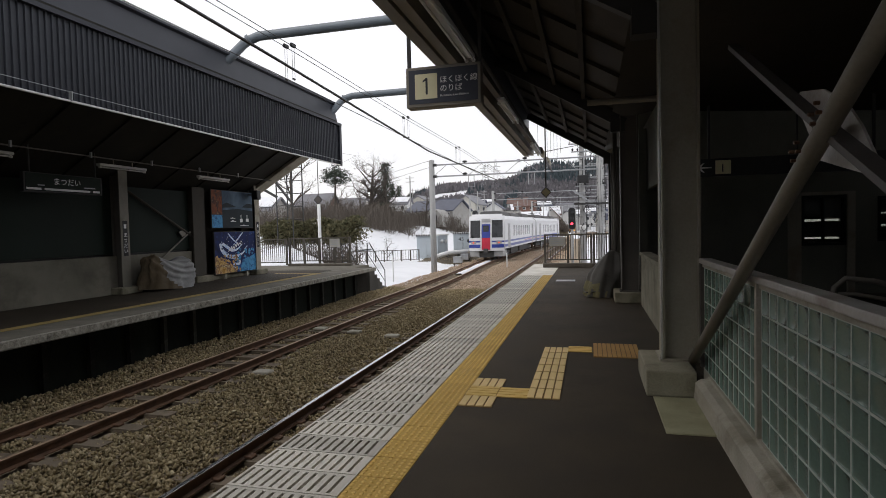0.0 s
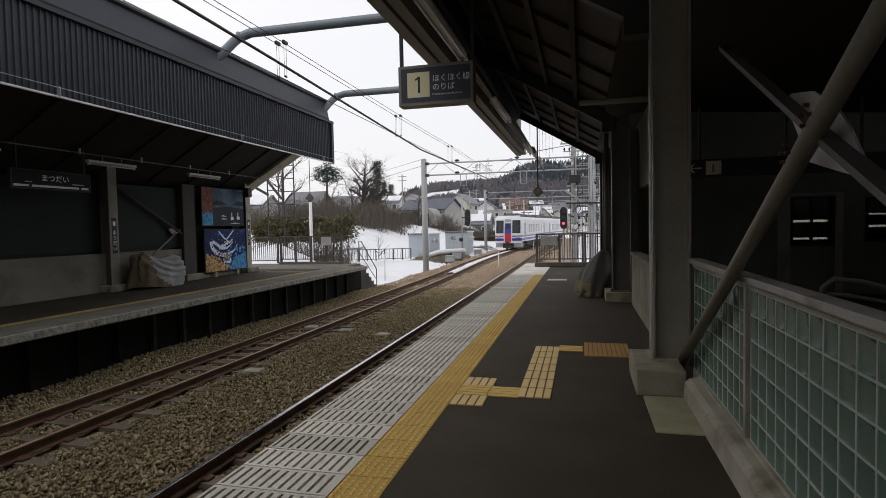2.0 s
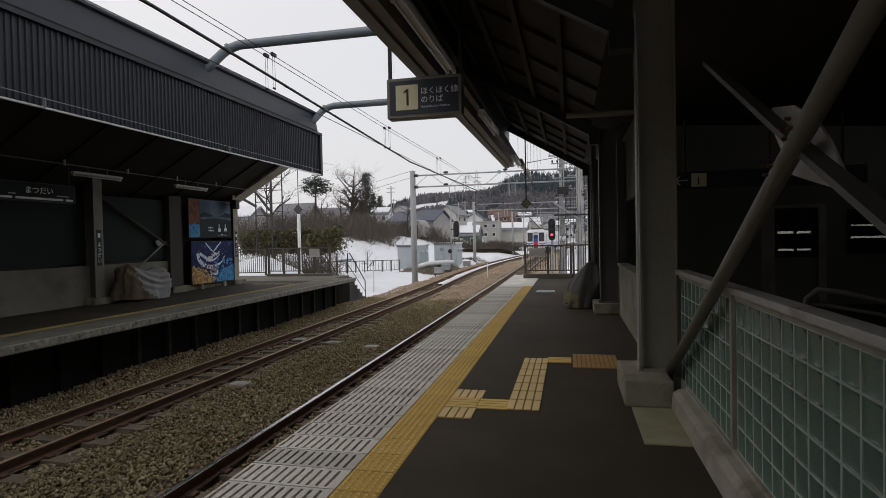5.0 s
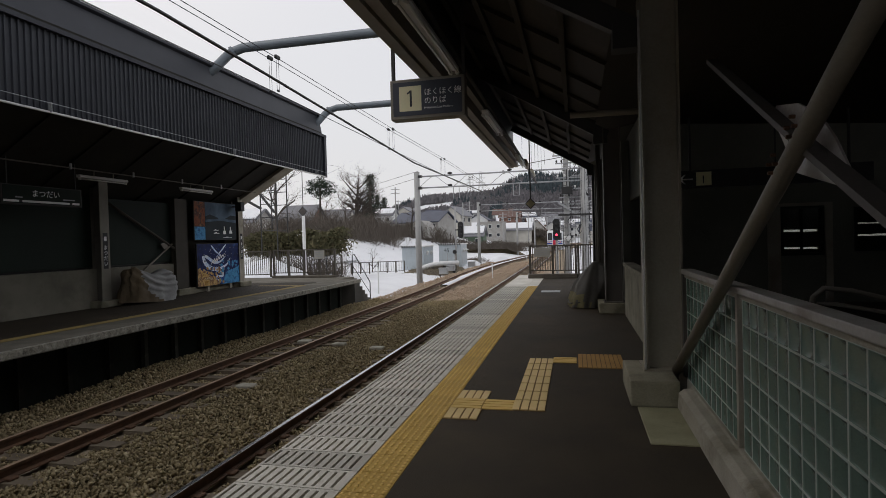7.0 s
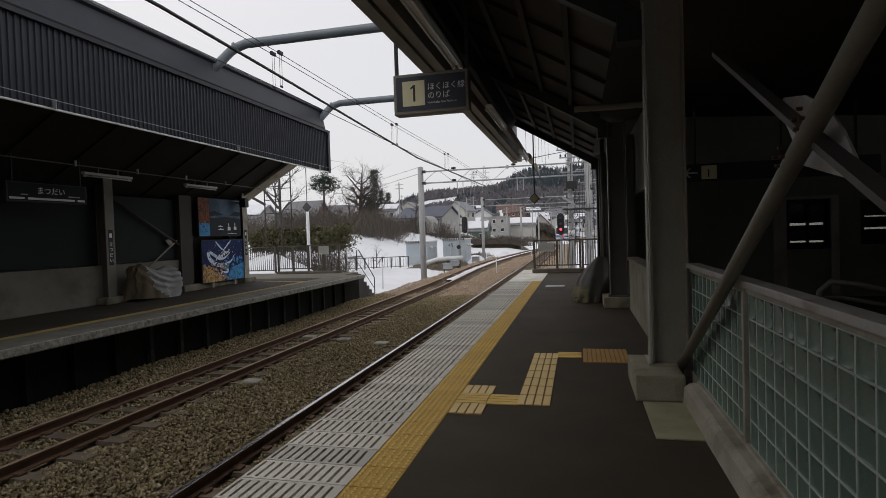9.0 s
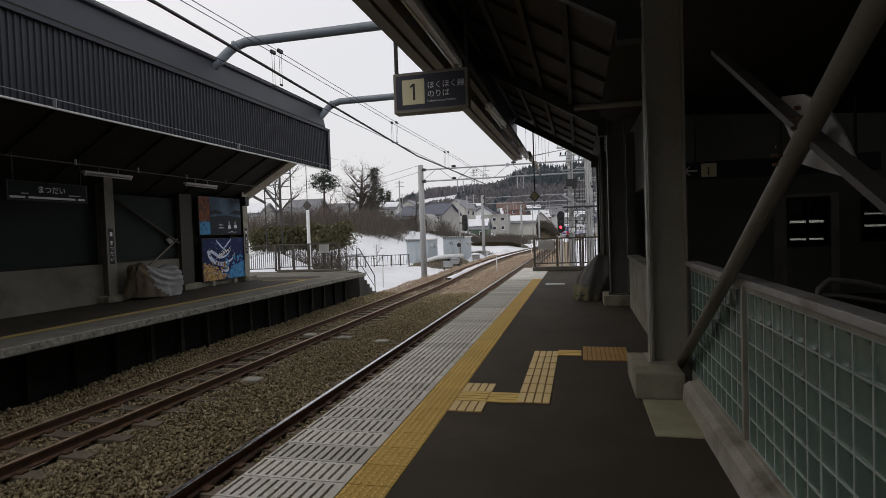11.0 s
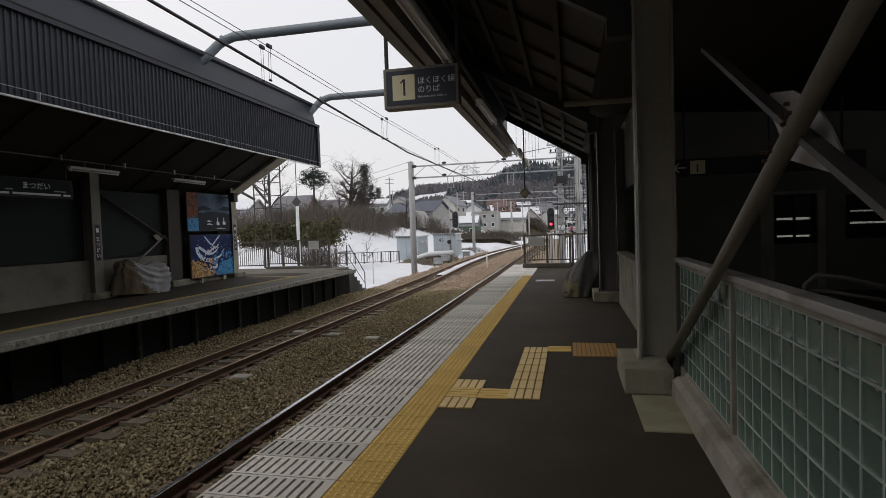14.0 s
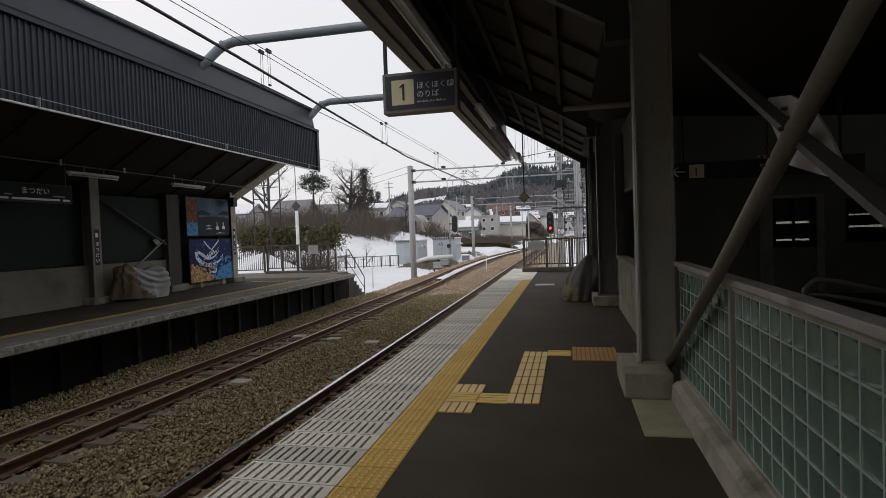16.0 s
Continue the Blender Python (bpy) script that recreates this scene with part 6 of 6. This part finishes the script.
signal((-0.93, 30, 1.85), 0.18, 1.15, 0.4, -3.3, 1, "black trackside signal showing a red light")
ob = thing("repeater_signal", (-10.25, 47.6, 0.35), "small round black signal lamp on a mast", "signal")
part("disc", tube(bmesh.new(), [(0, -0.05, 0), (0, 0.05, 0)], 0.18, 16), SIGN_BLACK, ob)
part("post", bar((0, 0.1, -2.0), (0, 0.1, 0.1), 0.05), POLE, ob)
ob = thing("speed_sign", (-11.2, 48, 0.3), "pale blue speed board with black figures on a post", "sign")
part("board", boxes((-0.16, 0.56, 0, 0.03, -0.05, 0.48)), CABINET, ob)
lettering("45", 0.5, SIGN_BLACK, ob, (-0.1, -0.004, 0.03), 0)
part("post", bar((0.2, 0.06, -1.9), (0.2, 0.06, 0.0), 0.035), GALV, ob)
for x, y, h in ((-5.35, 36.5, 1.0), (-10.4, 28.5, 1.3), (-12.5, 27.0, 1.0), (-5.2, 62, 0.9)):
    ob = thing("marker_stake", (x, y, -1.5), "thin white marker stake beside the track", "stake", "marker stakes")
    part("stake", bar((0, 0, 0), (0, 0, h + 0.3), 0.035), WHITE, ob)
    part("cap", boxes((-0.045, 0.045, -0.045, 0.045, h + 0.3, h + 0.34)), GALV, ob)

# masts, arms and cables at the end of the near platform
def cable_mast(at, top, bottom, arms, label):
    ob = thing("cable_mast", at, label, "mast", "cable masts")
    part("pole", tube(bmesh.new(), [(0, 0, bottom), (0, 0, top)], [0.18, 0.15], 12), POLE, ob)
    for k, (z, a, b) in enumerate(arms):
        arm = part("crossarm", boxes((a, b, -0.2, -0.14, z - 0.035, z + 0.035)), GALV, ob)
        for x in (a + 0.08, b - 0.08, a + (b - a) * 0.33):
            part("insulator", tube(bmesh.new(), [(x, -0.17, z + 0.04), (x, -0.17, z + 0.12), (x, -0.17, z + 0.2)], [0.03, 0.06, 0.04], 7), SIGN_BLACK if k % 2 else WHITE, arm)
    for x in (-0.2, 0.2):
        part("riser_cable", tube(bmesh.new(), [(x, -0.16, bottom), (x * 1.1, -0.17, 1.5), (x, -0.16, top - 0.6)], 0.02, 6), SIGN_BLACK, ob)
    part("band", tube(bmesh.new(), [(0, 0, 1.2), (0, 0, 1.5)], 0.185, 12), WHITE, ob)
    return ob


cable_mast((-0.43, 33.6, 0), 7.2, -1.7, [(6.2, -0.75, 0.55), (5.75, -0.6, 0.5), (4.9, -0.55, 0.9), (3.75, -0.4, 1.3), (3.35, -0.4, 1.2)], "concrete cable mast with crossarms and black cables")
cable_mast((0.7, 35.5, 0), 7.0, -1.7, [(5.9, -0.7, 0.9), (5.2, -0.8, 0.8), (4.4, -0.7, 0.7), (3.0, -0.9, 0.9), (2.2, -0.8, 0.8), (1.4, -0.7, 0.7)], "concrete cable mast with crossarms and black cables")
cable_mast((1.6, 38.5, 0), 6.6, -1.7, [(5.6, -0.9, 0.7), (4.8, -0.8, 0.8), (3.6, -0.7, 0.7), (2.6, -0.7, 0.7)], "concrete cable mast with crossarms and black cables")
tb = thing("transformer_box", (-0.38, 32.9, 4.1), "black box hung between the cable masts", "transformer")
part("case", bevelled(boxes((-0.3, 0.32, -0.2, 0.2, -0.2, 0.22)), 0.02, 1), SIGN_BLACK, tb)
part("hanger", boxes((-0.02, 0.02, -0.02, 0.02, 0.22, 1.3)), SIGN_BLACK, tb)
part("side_box", boxes((0.2, 0.36, -0.21, 0.2, -0.25, -0.2)), STEEL_DARK, tb)
pf = thing("mast_platform", (0, 33, 2.7), "steel work platform with a sloping strut between masts", "platform")
part("deck", boxes((-0.9, 1.9, -0.3, 0.3, -0.04, 0.05)), STEEL_DARK, pf)
bm = bmesh.new()
beam(bm, (-0.9, -0.25, 0.75), (0.95, -0.25, -0.55), 0.08, 0.1)
part("strut", bm, GALV, pf)
part("kick_rail", boxes((-0.9, 1.9, -0.32, -0.28, 0.1, 0.14)), GALV, pf)
for k in range(7):
    x = -0.15 + k * 0.16
    solid("hanging_cable", tube(bmesh.new(), [(x + 0.02, 32.2, 6.4), (x + 0.08 * math.sin(k), 32.2, 4), (x, 32.2, 0.4)], 0.012, 4), SIGN_BLACK, "thin black cable between the masts", "cable", "hanging cables")
rnd = random.Random(40)
for k in range(16):
    z = 0.9 + 0.36 * k + rnd.uniform(-0.1, 0.1)
    solid("mast_wire", tube(bmesh.new(), [(-0.6, 33.3, z), (0.6, 34.5, z - rnd.uniform(0.02, 0.2)), (2.2, 36.5, z + rnd.uniform(-0.1, 0.3))], 0.014 + 0.012 * (k % 3 == 0), 4), SIGN_BLACK if k % 2 else STEEL_DARK, "black wire running between the cable masts", "wire", "mast wires")
for k in range(9):
    z, x = 1.6 + 0.5 * k, -0.35 + 0.13 * (k * 5 % 9)
    solid("cable_loop", tube(bmesh.new(), [(x, 32.9, z), (x - 0.16, 32.9, z - 0.25), (x - 0.02, 32.9, z - 0.48), (x + 0.16, 32.9, z - 0.25), (x + 0.1, 32.9, z + 0.05)], 0.022, 5), SIGN_BLACK, "slack loop of black cable on a mast", "cable", "cable loops")
for k, x in enumerate((-1.62, -1.4, -1.33, -1.22, -1.12, -1.02, -0.92)):
    solid("hanging_wire", bar((x, 18.5 + 0.05 * k, 3.9 - 0.1 * (k % 3)), (x, 18.5 + 0.05 * k, canopy_z(x) + 0.1), 0.006, 4), STEEL_DARK, "thin wire hanging from the canopy end", "wire", "hanging wires")
solid("stay_wire", bar((-1.75, 18.3, 3.85), (0.4, 33, 6.2), 0.015, 5), STEEL_DARK, "thin stay wire from the canopy to a mast", "wire")
for z0, z1, x in ((5.7, 6.3, -9.3), (5.3, 5.6, -9.3), (7.5, 9.5, -20)):
    solid("service_wire", tube(bmesh.new(), [(x, 33, z0), (-26, 60, z1 + 0.6), (-60, 120, z1 + 6)], 0.012, 4), STEEL_DARK, "thin service wire across the sky", "wire", "service wires")

# poles beyond and a lattice pylon on the hill
for x, y, h in ((-19, 96, 8.5), (-31, 95, 9), (-15, 120, 8), (-12, 150, 9), (-26, 140, 9), (-8, 170, 9), (-45, 140, 10), (-4, 165, 8)):
    ob = thing("utility_pole", (x, y, land(x, y)), "slim grey utility pole with crossarms", "utility pole", "utility poles")
    part("pole", tube(bmesh.new(), [(0, 0, -0.5), (0, 0, h)], [0.16, 0.1], 8), POLE, ob)
    for z in (h - 0.4, h - 1.1):
        part("crossarm", boxes((-0.8, 0.8, -0.05, 0.05, z - 0.05, z + 0.05)), GALV, ob)


def pylon(x, y, h, w):
    ob = thing("pylon", (x, y, land(x, y)), "grey lattice power pylon on the hillside", "pylon", "pylons")
    for sx in (-1, 1):
        for sy in (-1, 1):
            part("leg", bar((sx * w, sy * w, -0.5), (sx * w * 0.15, sy * w * 0.15, h), 0.07, 4), GALV, ob)
    for k in range(8):
        z0, z1 = h * k / 8, h * (k + 1) / 8
        a, b = w * (1 - 0.85 * k / 8), w * (1 - 0.85 * (k + 1) / 8)
        part("brace", bar((-a, -a, z0), (b, -b, z1), 0.045, 4), GALV, ob)
        part("brace", bar((a, -a, z0), (-b, -b, z1), 0.045, 4), GALV, ob)
    for z in (0.68, 0.8, 0.92):
        part("crossarm", boxes((-w * 1.3, w * 1.3, -0.12, 0.12, h * z - 0.12, h * z + 0.12)), GALV, ob)
    return ob


pylon(-54, 330, 21, 2.2)
pylon(-64, 345, 17, 1.8)
pylon(-120, 300, 24, 2.4)

# stair tower of the neighbouring building, hedge side
tw = thing("scaffold_tower", (-20.7, 34, 0), "dark steel stair tower frame beyond the platform", "scaffold tower")
for x, y in ((0, 0), (1.2, 0), (0, 1.4), (1.2, 1.4)):
    part("post", bar((x, y, -1.2), (x, y, 7.2), 0.045, 6), STEEL_DARK, tw)
for z in (2.4, 3.3, 4.2, 5.1, 6.0, 7.0):
    part("rail", bar((0, 0, z), (1.2, 0, z), 0.03, 5), STEEL_DARK, tw)
    part("rail", bar((0, 1.4, z), (1.2, 1.4, z), 0.03, 5), STEEL_DARK, tw)
bm = bmesh.new()
beam(bm, (-1.6, -0.1, 6.9), (1.1, -0.1, 3.6), 0.1, 0.14)
part("strut", bm, STEEL_DARK, tw)
bm = bmesh.new()
beam(bm, (-1.9, -0.1, 5.0), (0.1, -0.1, 3.9), 0.1, 0.16)
part("strut", bm, STEEL_DARK, tw)
house(-54, 84, 7, 6, 3.4, 5.4, WALL_GREY, ROOF_GREY, "old grey house under a snowy roof", rows=1, cols=3, snow=True)

# snow heaps
def heap(at, sx, sy, h, seed, label, name="snow_mound", material=SNOW, category="snow heap", group="snow heaps"):
    bm = bmesh.new()
    n, m = 26, 9
    rings = []
    for j in range(m + 1):
        v = j / m
        rings.append([bm.verts.new((sx * v * math.cos(a) * (1 + 0.2 * noise.noise(Vector((math.cos(a) * 2, math.sin(a) * 2, seed)))), sy * v * math.sin(a), h * (1 - v * v) + 0.12 * h * noise.noise(Vector((math.cos(a) * v * 3, math.sin(a) * v * 3, seed))) - 0.2 * v)) for a in [2 * math.pi * k / n for k in range(n)]])
    for a, b in zip(rings, rings[1:]):
        for k in range(n):
            bm.faces.new((a[k], b[k], b[(k + 1) % n], a[(k + 1) % n])).smooth = True
    ob = solid(name, bm, material, label, category, group)
    ob.location = at


heap((-21.2, 41, 0.9), 1.2, 1.0, 1.55, 1, "heap of old snow behind the hedge")
heap((-15.5, 31, -1.5), 4.2, 4.5, 0.9, 2, "broad snow drift beside the platform")
heap((-20.2, 33.5, -1.4), 3.8, 2.2, 1.9, 3, "broad snow drift under the hedge")
heap((-10.9, 57, -1.8), 1.6, 9, 1.0, 4, "long bank of ploughed snow beside the track")
heap((-14.5, 97, -1.7), 6.5, 3.0, 2.0, 9, "low brown bank of dead grass behind the track", "earth_bank", EARTH, "earth bank", "")
heap((-10.2, 76, -1.9), 1.6, 9, 0.9, 5, "long bank of ploughed snow beside the track")
heap((-3, 120, -1.8), 2.0, 12, 1.2, 6, "bank of ploughed snow beside the curve")
heap((-9.8, 164, -1.8), 4.2, 6, 5.0, 8, "brown earth bank grown with dry brush", "earth_bank", EARTH, "earth bank", "")
heap((-27, 52, -0.2), 6, 6, 1.6, 7, "snow covered slope below the brushwood")

# bare gravel round the huts
bm = bmesh.new()
gxs, gys = [-15.2 + 0.5 * k for k in range(14)], [36 + 1.2 * k for k in range(26)]
vs = [[bm.verts.new((x, y, land(x, y) + 0.13 - 0.3 * smooth(0.6, 1.1, max(abs(x + 11.4) / 2.6, abs(y - 52) / 12) + 0.3 * noise.noise(Vector((x * 0.6, y * 0.4, 0)))))) for x in gxs] for y in gys]
for a, b in zip(vs, vs[1:]):
    for k in range(len(gxs) - 1):
        bm.faces.new((a[k], a[k + 1], b[k + 1], b[k])).smooth = True
solid("gravel_patch", bm, EARTH, "bare brown gravel and dead grass round the huts", kind="structure")

# low fence along the snow field
railing("railing", (-19.6, 38.0, land(-19, 38) - 0.05), (-13.0, 41.6, land(-13, 41.6) - 0.05), 1.05, 36, 12, "low dark brown fence along the snow field", base=0.15, kerb=False)

# a maintenance vehicle parked by the far track
mv = thing("maintenance_vehicle", (-5.2, 165, -1.0), "small orange track maintenance vehicle with lit amber lamps", "vehicle", turn=-4)
ORANGE = paint("dull_orange_paint", (0.3, 0.15, 0.05), (0.2, 0.1, 0.04), 0.5, 3, 40, 0.05)
part("body", bevelled(boxes((-0.9, 0.9, 0, 3.6, 0.55, 1.2)), 0.08, 1), ORANGE, mv)
part("cab", bevelled(boxes((-0.8, 0.8, 1.2, 3.0, 1.2, 2.2)), 0.1, 1), ORANGE, mv)
part("cab_window", boxes((-0.65, 0.65, 1.16, 1.2, 1.4, 2.0)), CAR_GLASS, mv)
for x in (-0.7, 0.7):
    part("lamp", tube(bmesh.new(), [(x, -0.06, 0.85), (x, 0.0, 0.85)], 0.17, 10), glow("amber_lamp", (1.0, 0.5, 0.12), 1.5), mv)
    for y in (0.7, 2.9):
        part("wheel", tube(bmesh.new(), [(x * 1.2, y, 0.4), (x * 1.2 + 0.14, y, 0.4)], 0.4, 14), CAR_GREY, mv)

# ---- pieces of the platform and of the glass wall ----
# slotted edge slabs
bm = boxes((0, 0.735, 0, 0.286, -0.07, -0.03), (0, 0.735, 0.004, 0.026, -0.03, 0), (0, 0.735, 0.258, 0.28, -0.03, 0), (0, 0.02, 0.026, 0.258, -0.03, 0), (0.715, 0.735, 0.026, 0.258, -0.03, 0))
for k in range(11):
    x = 0.02 + k * 0.0632
    box(bm, x + 0.022, x + 0.0632, 0.026, 0.258, -0.03, 0)
slab_mesh = mesh_of("edge_slab", bm, GRATE)
edge_row = thing("slotted_edge", (EDGE, 0, 0), "pale grey slotted concrete slabs along the platform edge", "edge slabs")
y = -1.99
while y < 17.1:
    piece("edge_slab", slab_mesh, edge_row, (0.0, y, 0))
    y += 0.2865
# dotted warning tiles
YELLOW_BASE = paint("tactile_yellow_ground", (0.45, 0.29, 0.07), (0.36, 0.23, 0.055), 0.8, 2.5, 80, 0.2, vary=0.07, stain=(0.2, 0.15, 0.07), stain_amount=0.5)
bm = boxes((0.003, 0.295, 0.004, 0.296, -0.05, 0.0))
for i in range(6):
    for j in range(6):
        cx, cy = 0.026 + i * 0.0492, 0.027 + j * 0.0492
        a = [bm.verts.new((cx + 0.016 * math.cos(k * math.pi / 3), cy + 0.016 * math.sin(k * math.pi / 3), 0.0)) for k in range(6)]
        b = [bm.verts.new((cx + 0.009 * math.cos(k * math.pi / 3), cy + 0.009 * math.sin(k * math.pi / 3), 0.0065)) for k in range(6)]
        bm.faces.new(b)
        for k in range(6):
            bm.faces.new((a[k], a[(k + 1) % 6], b[(k + 1) % 6], b[k]))
for k, f in enumerate(bm.faces):
    f.material_index = 1 if k < 6 else 0
dot_mesh = mesh_of("warning_tile", bm, [YELLOW, YELLOW_BASE])
warn = thing("tactile_strip", (-1.43, 0, 0), "yellow dotted tactile warning strip along the platform", "tactile paving")
y = -1.94
while y < 17.0:
    piece("warning_tile", dot_mesh, warn, (0.0, y, 0))
    y += 0.3
# barred guide tiles: bars along y
def bar_tile(material, n=4, size=0.3, w=0.3):
    bm = boxes((0.002, w - 0.002, 0.002, size - 0.002, -0.04, 0.004))
    for k in range(n):
        x = w * (k + 0.5) / n
        box(bm, x - w * 0.4 / n, x + w * 0.4 / n, 0.012, size - 0.012, 0.004, 0.011)
    for k, f in enumerate(bm.faces):
        f.material_index = 1 if k < 6 else 0
    return mesh_of("guide_tile", bm, [material, JOINT])


YELLOW_RUST = paint("orange_tactile", (0.42, 0.24, 0.075), (0.33, 0.18, 0.055), 0.75, 3, 80, 0.2)
guide = bar_tile(YELLOW_PALE)
guide_fine = bar_tile(YELLOW_RUST, 10, 0.76, 0.53)
path = thing("tactile_path", (0, 0, 0), "worn yellow barred tactile guide path to the hall", "tactile paving")
for k in range(7):
    piece("guide_tile", guide, path, (-0.577, 4.9 + k * 0.303, 0))
for k in (0, 2):
    piece("guide_tile", guide, path, (-1.128, 4.59 + k * 0.292, 0))
cross = bar_tile(YELLOW, 4)
for x in (-1.128, -0.845):
    piece("guide_tile", cross, path, (x + 0.292, 4.885 if x > -1 else 4.887, -0.0005 if x > -1 else 0.001), 90)
piece("guide_tile", cross, path, (0.005, 6.8, 0), 90) 
piece("guide_tile", guide_fine, path, (0.01, 6.57, 0))

# glass blocks
GLASS = bpy.data.materials.new("glass_block")
GLASS.use_nodes = True
gn, gl = GLASS.node_tree.nodes, GLASS.node_tree.links
gb = gn["Principled BSDF"]
gb.inputs["Base Color"].default_value = (0.21, 0.315, 0.258, 1)
gb.inputs["Roughness"].default_value = 0.16
gb.inputs["Transmission Weight"].default_value = 0.35
gb.inputs["IOR"].default_value = 1.5
tx, bp = gn.new("ShaderNodeTexNoise"), gn.new("ShaderNodeBump")
tx.inputs["Scale"].default_value = 6
bp.inputs["Strength"].default_value, bp.inputs["Distance"].default_value = 0.12, 0.02
gl.new(tx.outputs[0], bp.inputs["Height"])
gl.new(bp.outputs[0], gb.inputs["Normal"])
MORTAR = paint("pale_mortar", (0.55, 0.6, 0.54), (0.4, 0.45, 0.4), 0.8, 4, 60, 0.2)
BP, BR = 0.1478, 0.153
bm = bmesh.new()
box(bm, 0.001, 0.07, 0.005, BP - 0.005, 0.005, BR - 0.005)
front = min(bm.faces, key=lambda f: f.calc_center_median().x)
for inset, sink in ((0.005, -0.003), (0.01, -0.0045), (0.016, -0.004), (0.018, -0.002)):
    bmesh.ops.inset_region(bm, faces=[front], thickness=inset, depth=sink)
block_mesh = mesh_of("glass_block", bm, GLASS)
block_mesh.polygons.foreach_set("use_smooth", [abs(p.normal.x) > 0.15 and p.center.x < 0.03 for p in block_mesh.polygons])
spans = [(-2.42, 20), (0.73, 20), (3.79, 11)]
mort = bmesh.new()
for y0, n in spans:
    for j in range(7):
        box(mort, 0.0, 0.055, y0, y0 + n * BP, 0.2 + j * BR - 0.0055, 0.2 + j * BR + 0.0055)
    for i in range(n + 1):
        for j in range(6):
            box(mort, 0.001, 0.054, y0 + i * BP - 0.006, y0 + i * BP + 0.006, 0.206 + j * BR, 0.194 + (j + 1) * BR)
    for i in range(n):
        for j in range(6):
            if y0 + i * BP > -2.0:
                piece("glass_block", block_mesh, gw, (0, y0 + i * BP, 0.2 + j * BR))
part("mortar", mort, MORTAR, gw)

# loose stones of the ballast, thick near the platform
rng = np.random.default_rng(5)


def scatter(n, x0, x1, y0, y1, size0, size1, power):
    """Angular stones: jittered octahedra as vertex and face arrays."""
    u = rng.random(n) ** power
    y = y0 + (y1 - y0) * u
    x = x0 + (x1 - x0) * rng.random(n)
    keep = np.ones(n, bool)
    for c in (-7.2, -3.62):
        for off in (-0.5, 0.5):
            keep &= np.abs(x - c - off) > 0.085
        on = (np.abs(x - c) < 1.0) & (np.abs((y + 8.8 + 0.305) % 0.61 - 0.305) < 0.14)
        keep &= ~(on & (rng.random(n) < 0.45))
    x, y = x[keep], y[keep]
    n = len(x)
    base = np.array([(1, 0, 0), (-1, 0, 0), (0, 1, 0), (0, -1, 0), (0, 0, 1), (0, 0, -1)], float)
    s = rng.uniform(size0, size1, (n, 1, 1)) * rng.uniform(0.65, 1.25, (n, 1, 3))
    v = base[None] * s * rng.uniform(0.7, 1.3, (n, 6, 1)) + rng.normal(0, 0.25, (n, 6, 3)) * s
    a = rng.uniform(0, 6.28, n)
    c, sn = np.cos(a), np.sin(a)
    vx = v[:, :, 0] * c[:, None] - v[:, :, 1] * sn[:, None]
    vy = v[:, :, 0] * sn[:, None] + v[:, :, 1] * c[:, None]
    bank = np.where(x < -8.3, 0.1 * np.minimum(1, (-8.3 - x) / 0.5), 0.0)
    hump = 0.03 * np.sin(x * 2.1 + np.sin(y * 0.7)) + 0.02 * np.sin(y * 1.7 + x)
    z = RAIL_Z - 0.215 + 0.05 * np.minimum(1, np.maximum(0, np.minimum(np.abs(x + 7.2), np.abs(x + 3.62)) - 0.58) / 0.22) + bank + hump + rng.uniform(-0.03, 0.038, n)
    v = np.stack([vx + x[:, None], vy + y[:, None], v[:, :, 2] + z[:, None]], 2).reshape(-1, 3)
    f = np.array([(0, 2, 4), (2, 1, 4), (1, 3, 4), (3, 0, 4), (2, 0, 5), (1, 2, 5), (3, 1, 5), (0, 3, 5)])
    f = (f[None] + np.arange(n)[:, None, None] * 6).reshape(-1, 3)
    return v, f


def stones(name, n, *args, material=STONES):
    v, f = scatter(n, *args)
    me = bpy.data.meshes.new(name)
    me.vertices.add(len(v))
    me.vertices.foreach_set("co", v.ravel())
    me.loops.add(f.size)
    me.loops.foreach_set("vertex_index", f.ravel().astype(np.int32))
    me.polygons.add(len(f))
    me.polygons.foreach_set("loop_start", np.arange(0, f.size, 3, dtype=np.int32))
    me.update(calc_edges=True)
    me.materials.append(material)
    return tagged(new(name, me), "loose grey and brown crushed stones between the rails", "ballast", kind="stuff")


stones("ballast_stones", 125000, -9.1, -2.3, 1.5, 24.0, 0.015, 0.034, 1.35)
stones("ballast_stones", 26000, -9.0, -2.3, 24.0, 60.0, 0.025, 0.045, 1.2, material=STONES_RUSTY)

# ---- what moves ----
def motions():
    """The two cars of the train run away along the far track."""
    tail = [(0, 42.3), (0.5, 45.4), (1, 49.2), (1.5, 53.2), (2, 57.4), (2.5, 61.8), (3, 66.5), (3.5, 71.0), (4, 75.8), (5, 85.6), (6, 96.0), (6.5, 101.0), (7, 106.2), (8, 116.5), (9, 127.0), (10, 137.5), (11, 148.0), (12, 158.0), (13, 168.0), (14, 178.0), (15, 187.5), (16, 196.5)]

    def at(mid, turned):
        y0, y1 = mid - 6.6, mid + 6.6
        x0, x1 = track_x(y0), track_x(y1)
        yaw = -math.degrees(math.atan2(x1 - x0, y1 - y0))
        return pose((x0 + x1) / 2, mid, RAIL_Z, 0, 0, yaw + turned)

    walk(car_rear, [(t, at(y + 9.6, 0)) for t, y in tail])
    walk(car_front, [(t, at(y + 29.3, 180)) for t, y in tail])


motions()
